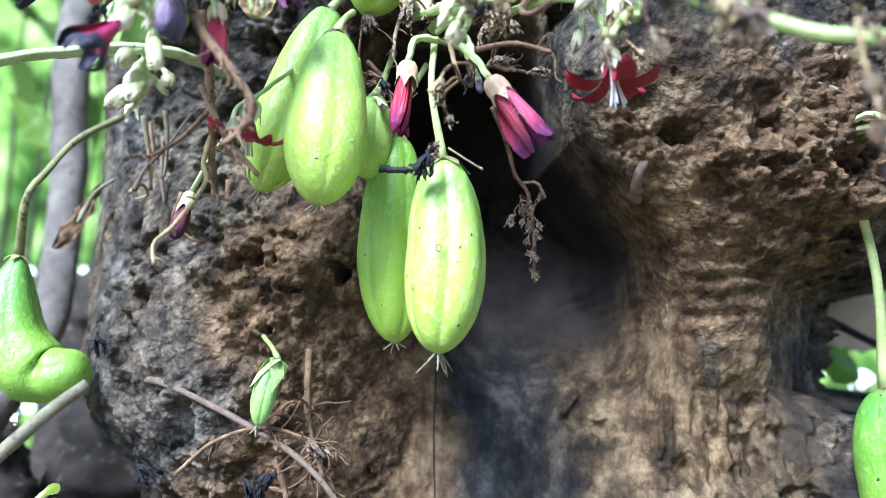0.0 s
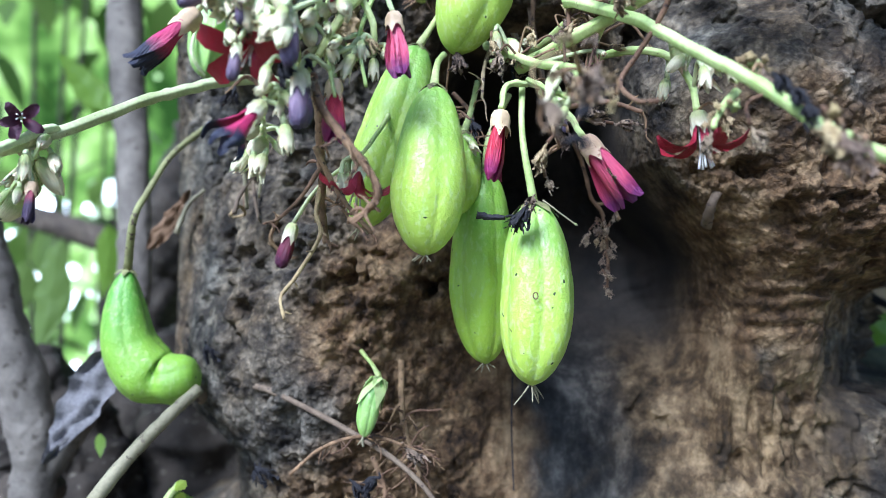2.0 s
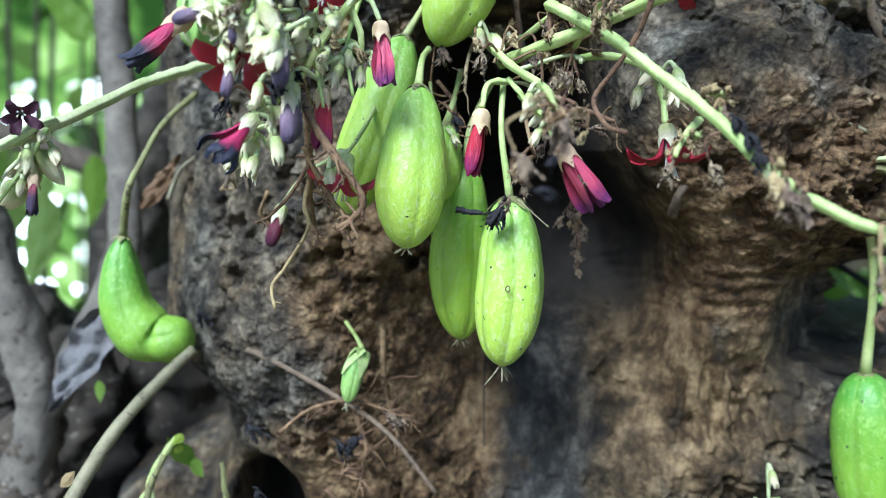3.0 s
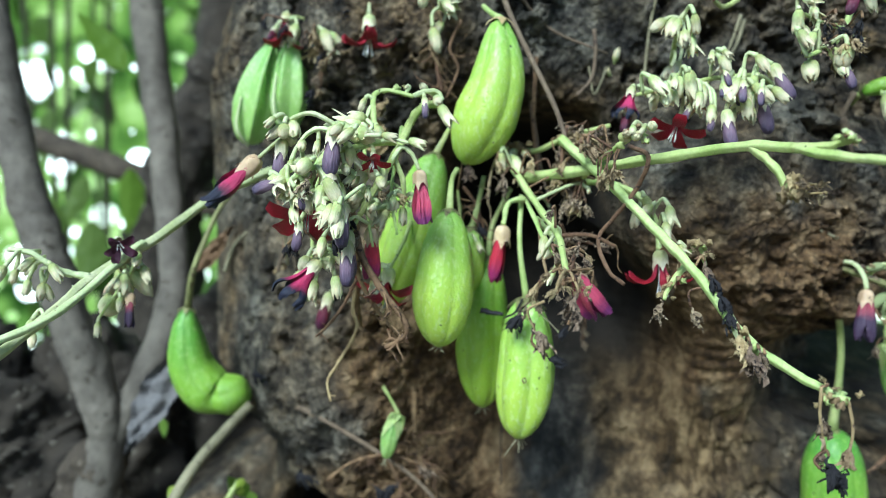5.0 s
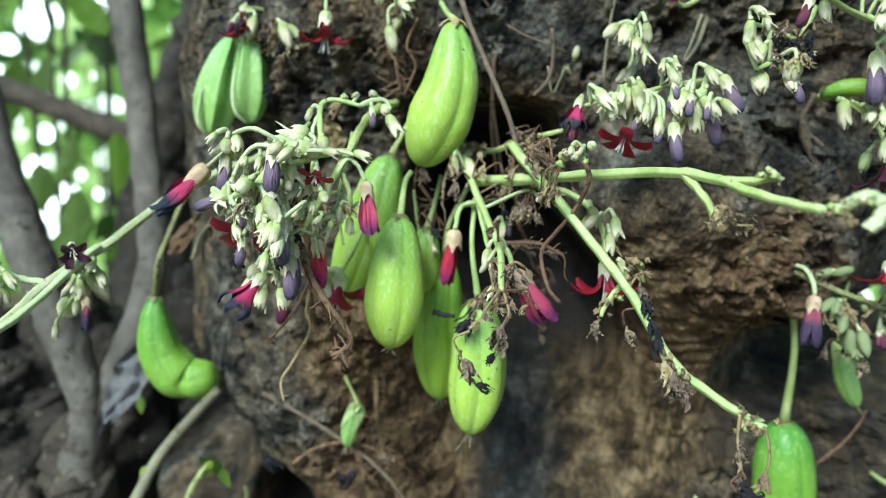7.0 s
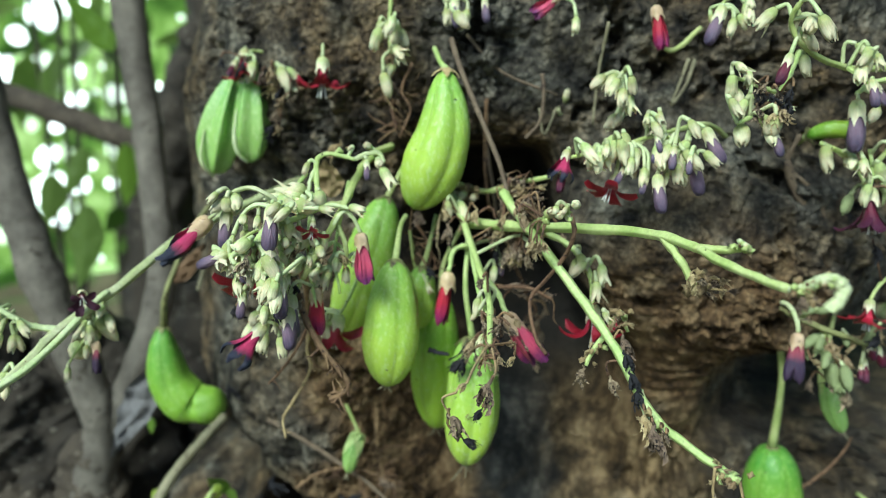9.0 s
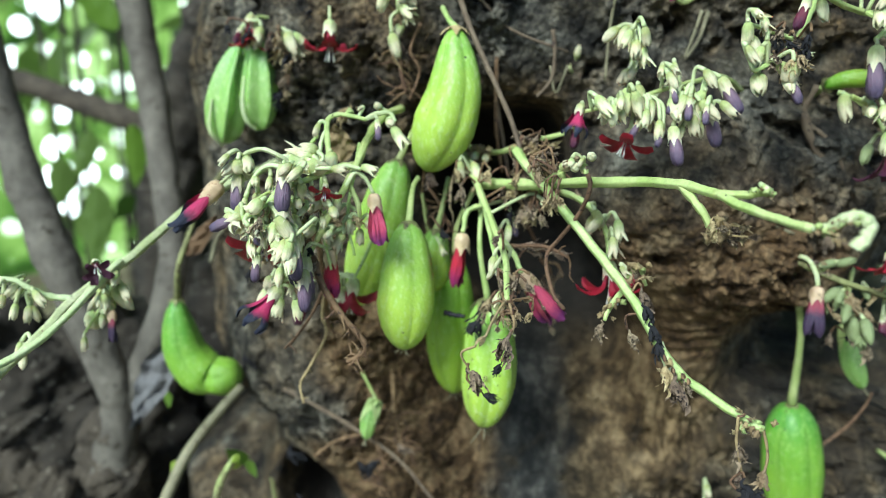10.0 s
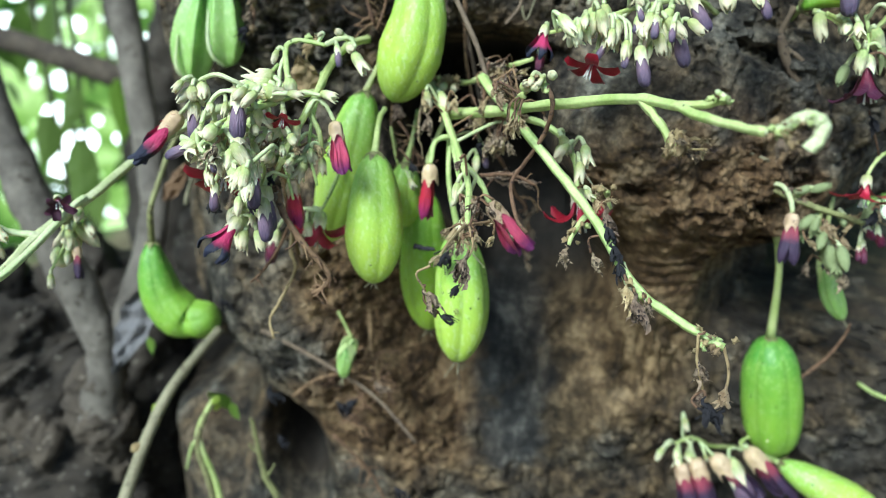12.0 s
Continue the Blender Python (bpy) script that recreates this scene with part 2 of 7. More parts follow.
def bark_mat(name):
    """Crumbly grey-brown bark with lichen; where the bark is gone (attribute 'bare') smooth weathered wood."""
    m, nt, nodes, links, bs = node_mat(name)
    big = add_noise(nt, 14, 6, 0.65)
    mid = add_noise(nt, 75, 8, 0.68)
    fine = add_noise(nt, 420, 5, 0.65)
    brown = ramp(nt, mid, (0.35, (0.010, 0.008, 0.006)), (0.48, (0.086, 0.062, 0.036)), (0.66, (0.27, 0.202, 0.118)))
    grey = ramp(nt, mid, (0.35, (0.010, 0.009, 0.008)), (0.49, (0.074, 0.069, 0.058)), (0.67, (0.28, 0.26, 0.212)))
    col = blend(nt, ramp(nt, big, (0.42, (0, 0, 0)), (0.60, (1, 1, 1))), brown, grey)
    tone = ramp(nt, add_noise(nt, 24, 4, 0.6), (0.36, (1.0, 0.90, 0.70)), (0.5, (1.0, 0.98, 0.93)), (0.64, (0.86, 0.93, 0.95)))
    col = blend(nt, 0.8, col, tone, "MULTIPLY")
    pale = nodes.new("ShaderNodeAttribute")
    pale.attribute_name = "pale"
    col = blend(nt, pale.outputs["Fac"], col, grey)
    at = nodes.new("ShaderNodeAttribute")
    at.attribute_name = "bare"
    streak = add_noise(nt, 85, 8, 0.7, stretch=(1, 1, 0.55))
    blot = add_noise(nt, 32, 5, 0.6)
    slate = ramp(nt, streak, (0.36, (0.007, 0.0075, 0.0075)), (0.50, (0.027, 0.028, 0.027)), (0.66, (0.10, 0.10, 0.09)))
    ochre = ramp(nt, streak, (0.38, (0.020, 0.013, 0.006)), (0.49, (0.103, 0.064, 0.027)), (0.64, (0.38, 0.272, 0.142)))
    mottle = ramp(nt, add_noise(nt, 75, 9, 0.72), (0.41, (0.009, 0.007, 0.005)), (0.48, (0.044, 0.034, 0.019)), (0.54, (0.094, 0.067, 0.036)), (0.64, (0.225, 0.174, 0.102)))
    slab = nodes.new("ShaderNodeAttribute")
    slab.attribute_name = "slate"
    worn = blend(nt, slab.outputs["Fac"], mottle, slate)
    sand = nodes.new("ShaderNodeAttribute")
    sand.attribute_name = "ochre"
    worn = blend(nt, sand.outputs["Fac"], worn, ochre)
    col = blend(nt, at.outputs["Fac"], col, worn)
    red = nodes.new("ShaderNodeAttribute")
    red.attribute_name = "rusty"
    rust = ramp(nt, mid, (0.33, (0.016, 0.009, 0.004)), (0.47, (0.132, 0.080, 0.037)), (0.66, (0.35, 0.245, 0.130)))
    col = blend(nt, red.outputs["Fac"], col, rust)
    # near-black paint: the hollows' shade, plus the darkened lower right bark
    dark_mask = nodes.new("ShaderNodeAttribute")
    dark_mask.attribute_name = "painted_dark"
    col = blend(nt, dark_mask.outputs["Fac"], col, ramp(nt, blot, (0.35, (0.009, 0.008, 0.007)), (0.65, (0.036, 0.029, 0.022))))
    vor = nodes.new("ShaderNodeTexVoronoi")
    vor.inputs["Scale"].default_value = 300
    tc = nodes.new("ShaderNodeTexCoord")
    warp = nodes.new("ShaderNodeVectorMath")
    warp.operation = "MULTIPLY_ADD"
    nz = nodes.new("ShaderNodeTexNoise")
    nz.inputs["Scale"].default_value, nz.inputs["Detail"].default_value = 260, 3
    links.new(tc.outputs["Object"], nz.inputs["Vector"])
    links.new(nz.outputs["Color"], warp.inputs[0])
    warp.inputs[1].default_value = (0.006, 0.006, 0.006)
    links.new(tc.outputs["Object"], warp.inputs[2])
    links.new(warp.outputs[0], vor.inputs["Vector"])
    crack = ramp(nt, vor.outputs["Distance"], (0.25, (1.12, 1.10, 1.08)), (0.80, (0.36, 0.34, 0.32)))
    part_bare = nodes.new("ShaderNodeMapRange")
    part_bare.inputs[4].default_value = 0.55
    links.new(at.outputs["Fac"], part_bare.inputs[0])
    smooth = blend(nt, slab.outputs["Fac"], part_bare.outputs[0], at.outputs["Fac"])
    grit = blend(nt, blend(nt, dark_mask.outputs["Fac"], smooth, (1.0, 1.0, 1.0)), crack, (1.0, 1.0, 1.0))
    col = blend(nt, 0.7, col, grit, "MULTIPLY")
    soft = nodes.new("ShaderNodeMapRange")
    soft.inputs[3].default_value, soft.inputs[4].default_value = 0.6, 0.3
    links.new(at.outputs["Fac"], soft.inputs[0])
    col = blend(nt, soft.outputs[0], col, ramp(nt, fine, (0.30, (0.11, 0.11, 0.11)), (0.48, (0.71, 0.70, 0.67)), (0.66, (1.32, 1.29, 1.20))), "MULTIPLY")
    links.new(col, bs.inputs["Base Color"])
    bs.inputs["Roughness"].default_value = 0.85
    bs.inputs["Specular IOR Level"].default_value = 0.3
    h = nodes.new("ShaderNodeMath")
    links.new(blend(nt, at.outputs["Fac"], fine, blend(nt, 0.75, fine, (0.5, 0.5, 0.5))), h.inputs[0])
    links.new(grit, h.inputs[1])
    bump(nt, h.outputs[0], 0.8, 0.0014)
    return m


BARK = bark_mat("bark")
BARK_SMOOTH = plant_mat("smooth_bark", (0.078, 0.067, 0.053), (0.202, 0.179, 0.143), 55, 0.85, 0.0, ((0.06, 0.050, 0.036), 160, 0.62), 0.9)
BARK_BROWN = plant_mat("brown_bark", (0.028, 0.021, 0.014), (0.095, 0.074, 0.050), 60, 0.9, 0.0, ((0.16, 0.135, 0.10), 180, 0.62), 0.9)
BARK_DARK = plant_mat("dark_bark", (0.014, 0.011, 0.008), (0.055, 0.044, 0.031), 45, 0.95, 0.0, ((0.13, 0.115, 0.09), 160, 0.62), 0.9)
SOIL = plant_mat("soil", (0.07, 0.05, 0.03), (0.16, 0.13, 0.08), 6, 0.95, 0.0, ((0.07, 0.10, 0.03), 4, 0.56), 0.5)


# ---- building helpers ----
PLACED = {}


def thing(name, at, label, category, group=""):
    ob = new(name)
    ob.location = at
    PLACED[ob.name] = Matrix.Translation(at)
    return tagged(ob, label, category, group)


def part(name, mesh, mat, parent, label="", m=None):
    """One mesh under a thing or a part; m is its pose in the world, the mesh is in the world's metres without it."""
    ob = new(name, mesh)
    if mat is not None and not mesh.materials:
        mesh.materials.append(mat)
    m = m or Matrix.Identity(4)
    if parent is None:
        ob.matrix_basis = m
    else:
        ob.parent = parent
        ob.matrix_basis = PLACED[parent.name].inverted() @ m
    PLACED[ob.name] = m
    return tagged(ob, label) if label else ob


def mesh_of(name, verts, faces, smooth=True):
    me = bpy.data.meshes.new(name)
    me.from_pydata([tuple(v) for v in verts], [], faces)
    me.polygons.foreach_set("use_smooth", [smooth] * len(me.polygons))
    me.update()
    return me


def smooth_line(pts, steps=6):
    """Points of a Catmull-Rom line through pts."""
    p = [np.array(q, float) for q in pts]
    p = [2 * p[0] - p[1]] + p + [2 * p[-1] - p[-2]]
    out = []
    for i in range(1, len(p) - 2):
        a, b, c, d = p[i - 1:i + 3]
        for k in range(steps):
            t = k / steps
            out.append(0.5 * (2 * b + (c - a) * t + (2 * a - 5 * b + 4 * c - d) * t * t + (3 * b - a - 3 * c + d) * t ** 3))
    return np.array(out + [p[-2]])


def tube_data(line, radii, seg=8, knobs=0.0, seed=1, base=0, ridge=0.0):
    """Vertices and faces of a round rod along a line, with an uneven thickness."""
    rnd = np.random.RandomState(seed)
    n = len(line)
    r = np.interp(np.linspace(0, 1, n), np.linspace(0, 1, len(radii)), radii)
    t = np.gradient(line, axis=0)
    t /= np.linalg.norm(t, axis=1)[:, None] + 1e-12
    up = np.array([0.3, 0.8, 0.5])
    verts, faces = [], []
    for i in range(n):
        up = up - t[i] * up.dot(t[i])
        up /= np.linalg.norm(up) + 1e-12
        side = np.cross(t[i], up)
        for k in range(seg):
            a = 2 * math.pi * k / seg
            f = r[i] * (1 + knobs * rnd.uniform(-1, 1) + ridge * math.cos(5 * a + 0.02 * i))
            verts.append(line[i] + f * (math.cos(a) * up + math.sin(a) * side))
    for i in range(n - 1):
        for k in range(seg):
            a, b = base + i * seg + k, base + i * seg + (k + 1) % seg
            faces.append((a, b, b + seg, a + seg))
    faces.append(tuple(base + k for k in reversed(range(seg))))
    faces.append(tuple(base + (n - 1) * seg + k for k in range(seg)))
    return verts, faces


def tube(name, pts, radii, seg=8, steps=6, knobs=0.0, seed=1):
    v, f = tube_data(smooth_line(pts, steps), radii, seg, knobs, seed)
    return mesh_of(name, v, f)


def tubes(name, runs, seg=6, steps=4, knobs=0.0):
    """Several rods (points, radii) that grow together, as one mesh."""
    verts, faces = [], []
    for i, (pts, radii) in enumerate(runs):
        v, f = tube_data(smooth_line(pts, steps), radii, seg, knobs, i + 1, len(verts))
        verts += v
        faces += f
    return mesh_of(name, verts, faces)


def aim(at, to, scale=1.0, spin=0.0):
    """A pose at a point whose z axis runs to another point."""
    d = Vector(to) - Vector(at)
    q = d.to_track_quat("Z", "Y").to_matrix().to_4x4()
    return Matrix.Translation(at) @ q @ Matrix.Rotation(spin, 4, "Z") @ Matrix.Scale(scale, 4)


# ---- noise on arrays, for the bark's relief ----
def lattice(ix, iy, iz, seed):
    h = (ix * 374761393 + iy * 668265263 + iz * 2147483647 + seed * 1274126177) & 0xFFFFFFFF
    h = ((h ^ (h >> 13)) * 1274126177) & 0xFFFFFFFF
    return ((h ^ (h >> 16)) & 0xFFFF) / 65535.0


def vnoise(x, y, z, seed=0):
    """Smooth value noise, 0 to 1."""
    ix, iy, iz = (np.floor(v).astype(np.int64) for v in (x, y, z))
    fx, fy, fz = x - ix, y - iy, z - iz
    fx, fy, fz = (f * f * f * (f * (f * 6 - 15) + 10) for f in (fx, fy, fz))
    out = 0
    for dx in (0, 1):
        for dy in (0, 1):
            for dz in (0, 1):
                w = (fx if dx else 1 - fx) * (fy if dy else 1 - fy) * (fz if dz else 1 - fz)
                out = out + w * lattice(ix + dx, iy + dy, iz + dz, seed)
    return out


def fnoise(x, y, z, octaves=4, seed=0, gain=0.5):
    out, amp, tot = 0, 1.0, 0.0
    for k in range(octaves):
        out, tot = out + amp * vnoise(x * 2.03 ** k, y * 2.03 ** k, z * 2.03 ** k, seed + k), tot + amp
        amp *= gain
    return out / tot


def lumps(x, y, z, seed=0):
    """Rounded clods with sharp gaps between them: distance to the nearest of scattered centres."""
    ix, iy, iz = (np.floor(v).astype(np.int64) for v in (x, y, z))
    best = np.full(x.shape, 9.0)
    for dx in (-1, 0, 1):
        for dy in (-1, 0, 1):
            for dz in (-1, 0, 1):
                cx, cy, cz = ix + dx, iy + dy, iz + dz
                d = (cx + lattice(cx, cy, cz, seed) - x) ** 2 + (cy + lattice(cx, cy, cz, seed + 7) - y) ** 2 + (cz + lattice(cx, cy, cz, seed + 13) - z) ** 2
                best = np.minimum(best, d)
    return 1 - np.sqrt(best)


def hump(x, z, cx, cz, rx, rz, power=2.0):
    """A soft-edged mound of height 1."""
    return np.exp(-(((x - cx) / rx) ** 2 + ((z - cz) / rz) ** 2) ** (power / 2))


def step(v, a, b):
    t = np.clip((v - a) / (b - a), 0, 1)
    return t * t * (3 - 2 * t)


# ---- the trunk ----
def build_trunk():
    xc, yc, a, b, n = 0.045, 0.52, 0.245, 0.22, 3.0
    # evenly spaced round the outline: dense over the front face, coarse behind
    th = np.linspace(-math.pi, math.pi, 40001)
    ox, oy = a * np.sign(np.sin(th)) * np.abs(np.sin(th)) ** (2 / n), b * np.sign(np.cos(th)) * np.abs(np.cos(th)) ** (2 / n)
    arc = np.concatenate([[0], np.cumsum(np.hypot(np.diff(ox), np.diff(oy)))]) - 0.5 * np.hypot(np.diff(ox), np.diff(oy)).sum()
    half = -arc[0]
    run = np.concatenate([np.linspace(-0.32, 0.30, 900), 0.30 + np.linspace(0, 1, 60)[1:-1] * (2 * half - 0.62)])
    ang = np.interp((run + half) % (2 * half) - half, arc, th)
    zs = np.concatenate([np.linspace(-0.05, 1.05, 70)[:-1], np.linspace(1.05, 1.43, 560), np.linspace(1.43, 2.3, 50)[1:]])
    A, Z = np.meshgrid(ang, zs)
    s, c = np.sin(A), np.cos(A)
    ux, uy = np.sign(s) * np.abs(s) ** (2 / n), -np.sign(c) * np.abs(c) ** (2 / n)
    flare = 1 + 0.35 * np.exp(-(Z - 0.0) / 0.35) * (Z >= -1) + 0.10 * step(1.20 - Z, 0, 0.15) * step(-ux, 0.4, 1.0) + 0.30 * step(1.185 - Z, 0, 0.03) * step(ux, 0.3, 1.0) * step(Z, 0.4, 0.9)
    notch = Z + 0.012 * (fnoise(ux * 9, uy * 9, Z * 40, 3, 73) - 0.5)
    lean = (1 - 0.14 * step(Z, 1.33, 1.46) * step(-ux, 0.2, 0.9)) * (1 - 0.22 * step(notch, 1.07, 1.12) * (1 - 0.85 * step(notch, 1.145, 1.19)) * step(-ux, 0.2, 0.9))
    lean = lean * (1 - 0.35 * step(Z, 1.6, 2.3)) * np.where(Z > 2.299, 0.02, 1.0)
    ragged = Z + 0.012 * (fnoise(ux * 12, uy * 12, Z * 70, 3, 77) - 0.5)
    open_side = step(ragged, 1.166, 1.186) * (1 - step(ragged, 1.224, 1.250))
    lean = lean * (1 - 0.40 * open_side * step(ux, 0.2, 0.6))
    X, Y = xc + a * ux * flare * lean, yc + b * uy * flare * (1 - 0.35 * step(Z, 1.6, 2.3)) * np.where(Z > 2.299, 0.02, 1.0)
    face = step(-uy, 0.05, 0.55)
    # large relief of the front
    wob = 0.010 * (fnoise(X * 30, Y * 0 + 3, Z * 30, 3, 71) - 0.5)
    U, V = X + wob, Z - wob
    D = 0.016 * step(V, 1.31, 1.37) + 0.008
    burl = hump(U, V, 0.128, 1.290, 0.085, 0.056, 4.0)
    D += 0.046 * burl + 0.016 * hump(U, V, 0.075, 1.305, 0.045, 0.035)
    D += 0.030 * hump(U, V, -0.110, 1.175, 0.060, 0.055, 2.6)
    D += 0.022 * hump(U, V, -0.090, 1.245, 0.060, 0.045)
    D += 0.012 * hump(U, V, 0.105, 1.215, 0.026, 0.040, 3.0)
    D += 0.014 * hump(U, V, 0.120, 1.135, 0.080, 0.025)
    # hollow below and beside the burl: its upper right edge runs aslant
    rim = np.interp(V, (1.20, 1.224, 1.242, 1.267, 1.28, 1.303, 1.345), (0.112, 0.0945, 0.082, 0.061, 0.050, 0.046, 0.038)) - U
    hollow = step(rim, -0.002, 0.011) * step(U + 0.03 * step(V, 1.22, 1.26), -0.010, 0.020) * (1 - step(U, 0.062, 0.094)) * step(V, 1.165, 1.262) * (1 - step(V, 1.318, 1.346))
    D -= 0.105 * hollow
    D -= 0.016 * hump(U, V, 0.022, 1.180, 0.042, 0.075, 3.0)
    D -= 0.090 * hump(U, V, -0.107, 1.085, 0.018, 0.036, 3.0) + 0.045 * hump(U, V, -0.158, 1.090, 0.020, 0.040, 2.4)
    D -= 0.016 * hump(U, V, -0.020, 1.290, 0.035, 0.030)
    D0 = D.copy()
    Y = Y - D * face
    bare = np.clip(1.15 * hump(X, Z, 0.024, 1.185, 0.040, 0.095, 3.0) + 0.9 * hump(X, Z, 0.090, 1.15, 0.05, 0.03) + 1.0 * hump(X, Z, 0.090, 1.185, 0.045, 0.034, 3.0), 0, 1)
    ochre = np.clip(0.95 * hump(X, Z, 0.096, 1.178, 0.046, 0.056, 2.4) + 0.5 * hump(X, Z, -0.03, 1.09, 0.04, 0.03), 0, 1)
    rusty = np.clip(1.1 * hump(X, Z, 0.100, 1.226, 0.055, 0.026) + 0.9 * hump(X, Z, -0.035, 1.19, 0.035, 0.07) + 0.8 * hump(X, Z, -0.055, 1.225, 0.045, 0.035) + 0.7 * hump(X, Z, -0.07, 1.13, 0.06, 0.035)
                    + 0.75 * hump(X, Z, 0.11, 1.275, 0.09, 0.05) + 0.5 * hump(X, Z, -0.02, 1.14, 0.04, 0.05), 0, 1)
    # shade of the hollows, put into the bark's colour
    painted_dark = np.maximum(step(hollow, 0.15, 0.5), step(hump(U, V, -0.107, 1.083, 0.018, 0.036, 3.0), 0.35, 0.7))
    pale = 0.35 * hump(X, Z, -0.115, 1.21, 0.055, 0.075) + 0.8 * hump(X, Z, 0.135, 1.312, 0.050, 0.026, 3.0)
    # bark colour darkened at the lower right, broken up by noise
    low_right_dark = 0.75 * step(X + 0.05 * (fnoise(X * 30, Y * 30, Z * 30, 3, 19) - 0.5), 0.085, 0.140) * (1 - step(Z, 1.185, 1.225)) * step(fnoise(X * 60, Y * 60, Z * 60, 3, 23), 0.30, 0.55)
    slate = hump(X, Z, 0.023, 1.165, 0.031, 0.105, 3.0)
    pale = np.clip(pale, 0, 1) * (0.35 + 1.3 * step(fnoise(X * 40, Y * 40, Z * 40, 3, 83), 0.40, 0.60))
    edge = fnoise(X * 60, Y * 60, Z * 60, 3, 5)
    slate = step(slate + 0.9 * (edge - 0.5) + 0.8 * (fnoise(X * 25, Y * 25, Z * 25, 3, 9) - 0.5), 0.3, 0.8)
    bare = step(bare + (edge - 0.5) * 1.1 + 1.2 * (fnoise(X * 22, Y * 22, Z * 22, 3, 7) - 0.5), 0.35, 0.75)
    rusty = step(rusty + (edge - 0.5) * 0.6, 0.3, 0.8) * (1 - painted_dark)
    bare = np.maximum(bare, painted_dark)
    painted_dark = np.maximum(painted_dark, low_right_dark)
    steep = np.clip(np.hypot(*np.gradient(D0)) / 0.0014, 0, 1)
    rough = (1 - bare * (0.62 + 0.25 * slate)) * (1 - 0.65 * step(steep, 0.3, 0.8))
    smoothish = (1 - 0.75 * step(hump(X, Z, 0.100, 1.222, 0.070, 0.036), 0.25, 0.8)) * (1 - 0.35 * hump(X, Z, -0.06, 1.14, 0.08, 0.09))
    w = fnoise(X * 40, Y * 40, Z * 40, 2, 31) * 0.5
    crumb = lumps(X * 70 + w, Y * 70 + w, Z * 70, 3)
    patchy = 0.30 + 1.0 * step(fnoise(X * 34, Y * 34, Z * 34, 3, 87), 0.40, 0.64)
    pits = step(fnoise(X * 95, Y * 95, Z * 95, 3, 81), 0.56, 0.70)
    D += rough * smoothish * patchy * (0.0115 * (crumb - 0.45) + 0.0060 * (lumps(X * 160 + w, Y * 160, Z * 160 + w, 11) - 0.45)
                  + 0.0036 * (lumps(X * 390, Y * 390, Z * 390, 17) - 0.45) + 0.016 * (fnoise(X * 26, Y * 26, Z * 26, 3, 21) - 0.5) - 0.010 * pits)
    D += bare * (0.0024 * (fnoise(X * 240, Y * 240, Z * 110, 4, 41) - 0.5) + 0.003 * (fnoise(X * 45, Y * 45, Z * 20, 3, 43) - 0.5))
    D += 0.0085 * step(hump(X, Z, 0.100, 1.168, 0.032, 0.026), 0.3, 0.9) * (fnoise(X * 230, 3 + 0 * Y, Z * 26, 2, 51) - 0.5)
    # creases across the neck below the burl
    D += 0.0022 * fnoise(X * 35, Y * 35, Z * 60, 2, 95) * step(hump(X, Z, 0.105, 1.222, 0.06, 0.026), 0.25, 0.9) * 1.6 * np.sin((Z + 7 * (X - 0.105) ** 2 + 0.9 * wob) * 900 + 7 * fnoise(X * 45, Y * 45, Z * 45, 3, 91)) * 0.6
    back = 0.02 * (fnoise(X * 16, Y * 16, Z * 8, 4, 61) - 0.5)
    nx, ny = ux * np.abs(ux), uy * np.abs(uy)
    ln = np.sqrt(nx * nx + ny * ny) + 1e-9
    nx, ny = nx / ln, ny / ln
    fine = (D - D0) * face * (1 - 0.7 * step(-ux, 0.72, 0.95)) * (1 - 0.5 * step(-X, 0.05, 0.12)) + back * (1 - face)
    X2, Y2 = X + nx * fine, Y + ny * fine
    rows, cols = X.shape
    verts = np.stack([X2, Y2, Z], -1).reshape(-1, 3)
    i, j = np.meshgrid(np.arange(rows - 1), np.arange(cols), indexing="ij")
    k = (j + 1) % cols
    quads = np.stack([i * cols + j, i * cols + k, (i + 1) * cols + k, (i + 1) * cols + j], -1).reshape(-1, 4)
    me = bpy.data.meshes.new("trunk")
    me.vertices.add(len(verts))
    me.vertices.foreach_set("co", verts.ravel())
    me.loops.add(quads.size)
    me.loops.foreach_set("vertex_index", quads.ravel().astype(np.int32))
    me.polygons.add(len(quads))
    me.polygons.foreach_set("loop_start", np.arange(0, quads.size, 4, dtype=np.int32))
    me.update(calc_edges=True)
    me.polygons.foreach_set("use_smooth", np.ones(len(quads), bool))
    for name, values in (("bare", bare), ("ochre", ochre), ("rusty", rusty), ("pale", pale), ("painted_dark", painted_dark), ("slate", slate)):
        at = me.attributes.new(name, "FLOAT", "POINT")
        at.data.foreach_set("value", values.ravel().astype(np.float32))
    me.validate()
    return me


tree = thing("fruit_tree", (0.045, 0.52, 0.0), "thick gnarled trunk with crumbly brown bark, a burl and bare wood", "tree")
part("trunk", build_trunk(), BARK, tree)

# ---- ground, distance and foliage behind ----
def build_ground():
    n = 60
    xs = np.sign(np.linspace(-1, 1, n)) * np.abs(np.linspace(-1, 1, n)) ** 4 * 400
    verts = [(x, y, 0.03 * (noise.noise((x * 0.8, y * 0.8, 0)) if abs(x) < 30 and abs(y) < 30 else 0)) for y in xs for x in xs]
    faces = [(j * n + i, j * n + i + 1, (j + 1) * n + i + 1, (j + 1) * n + i) for j in range(n - 1) for i in range(n - 1)]
    return mesh_of("ground", verts, faces)


ground = part("ground", build_ground(), SOIL, None)
tagged(ground, "brown shaded garden soil with patches of green", "ground", kind="structure")


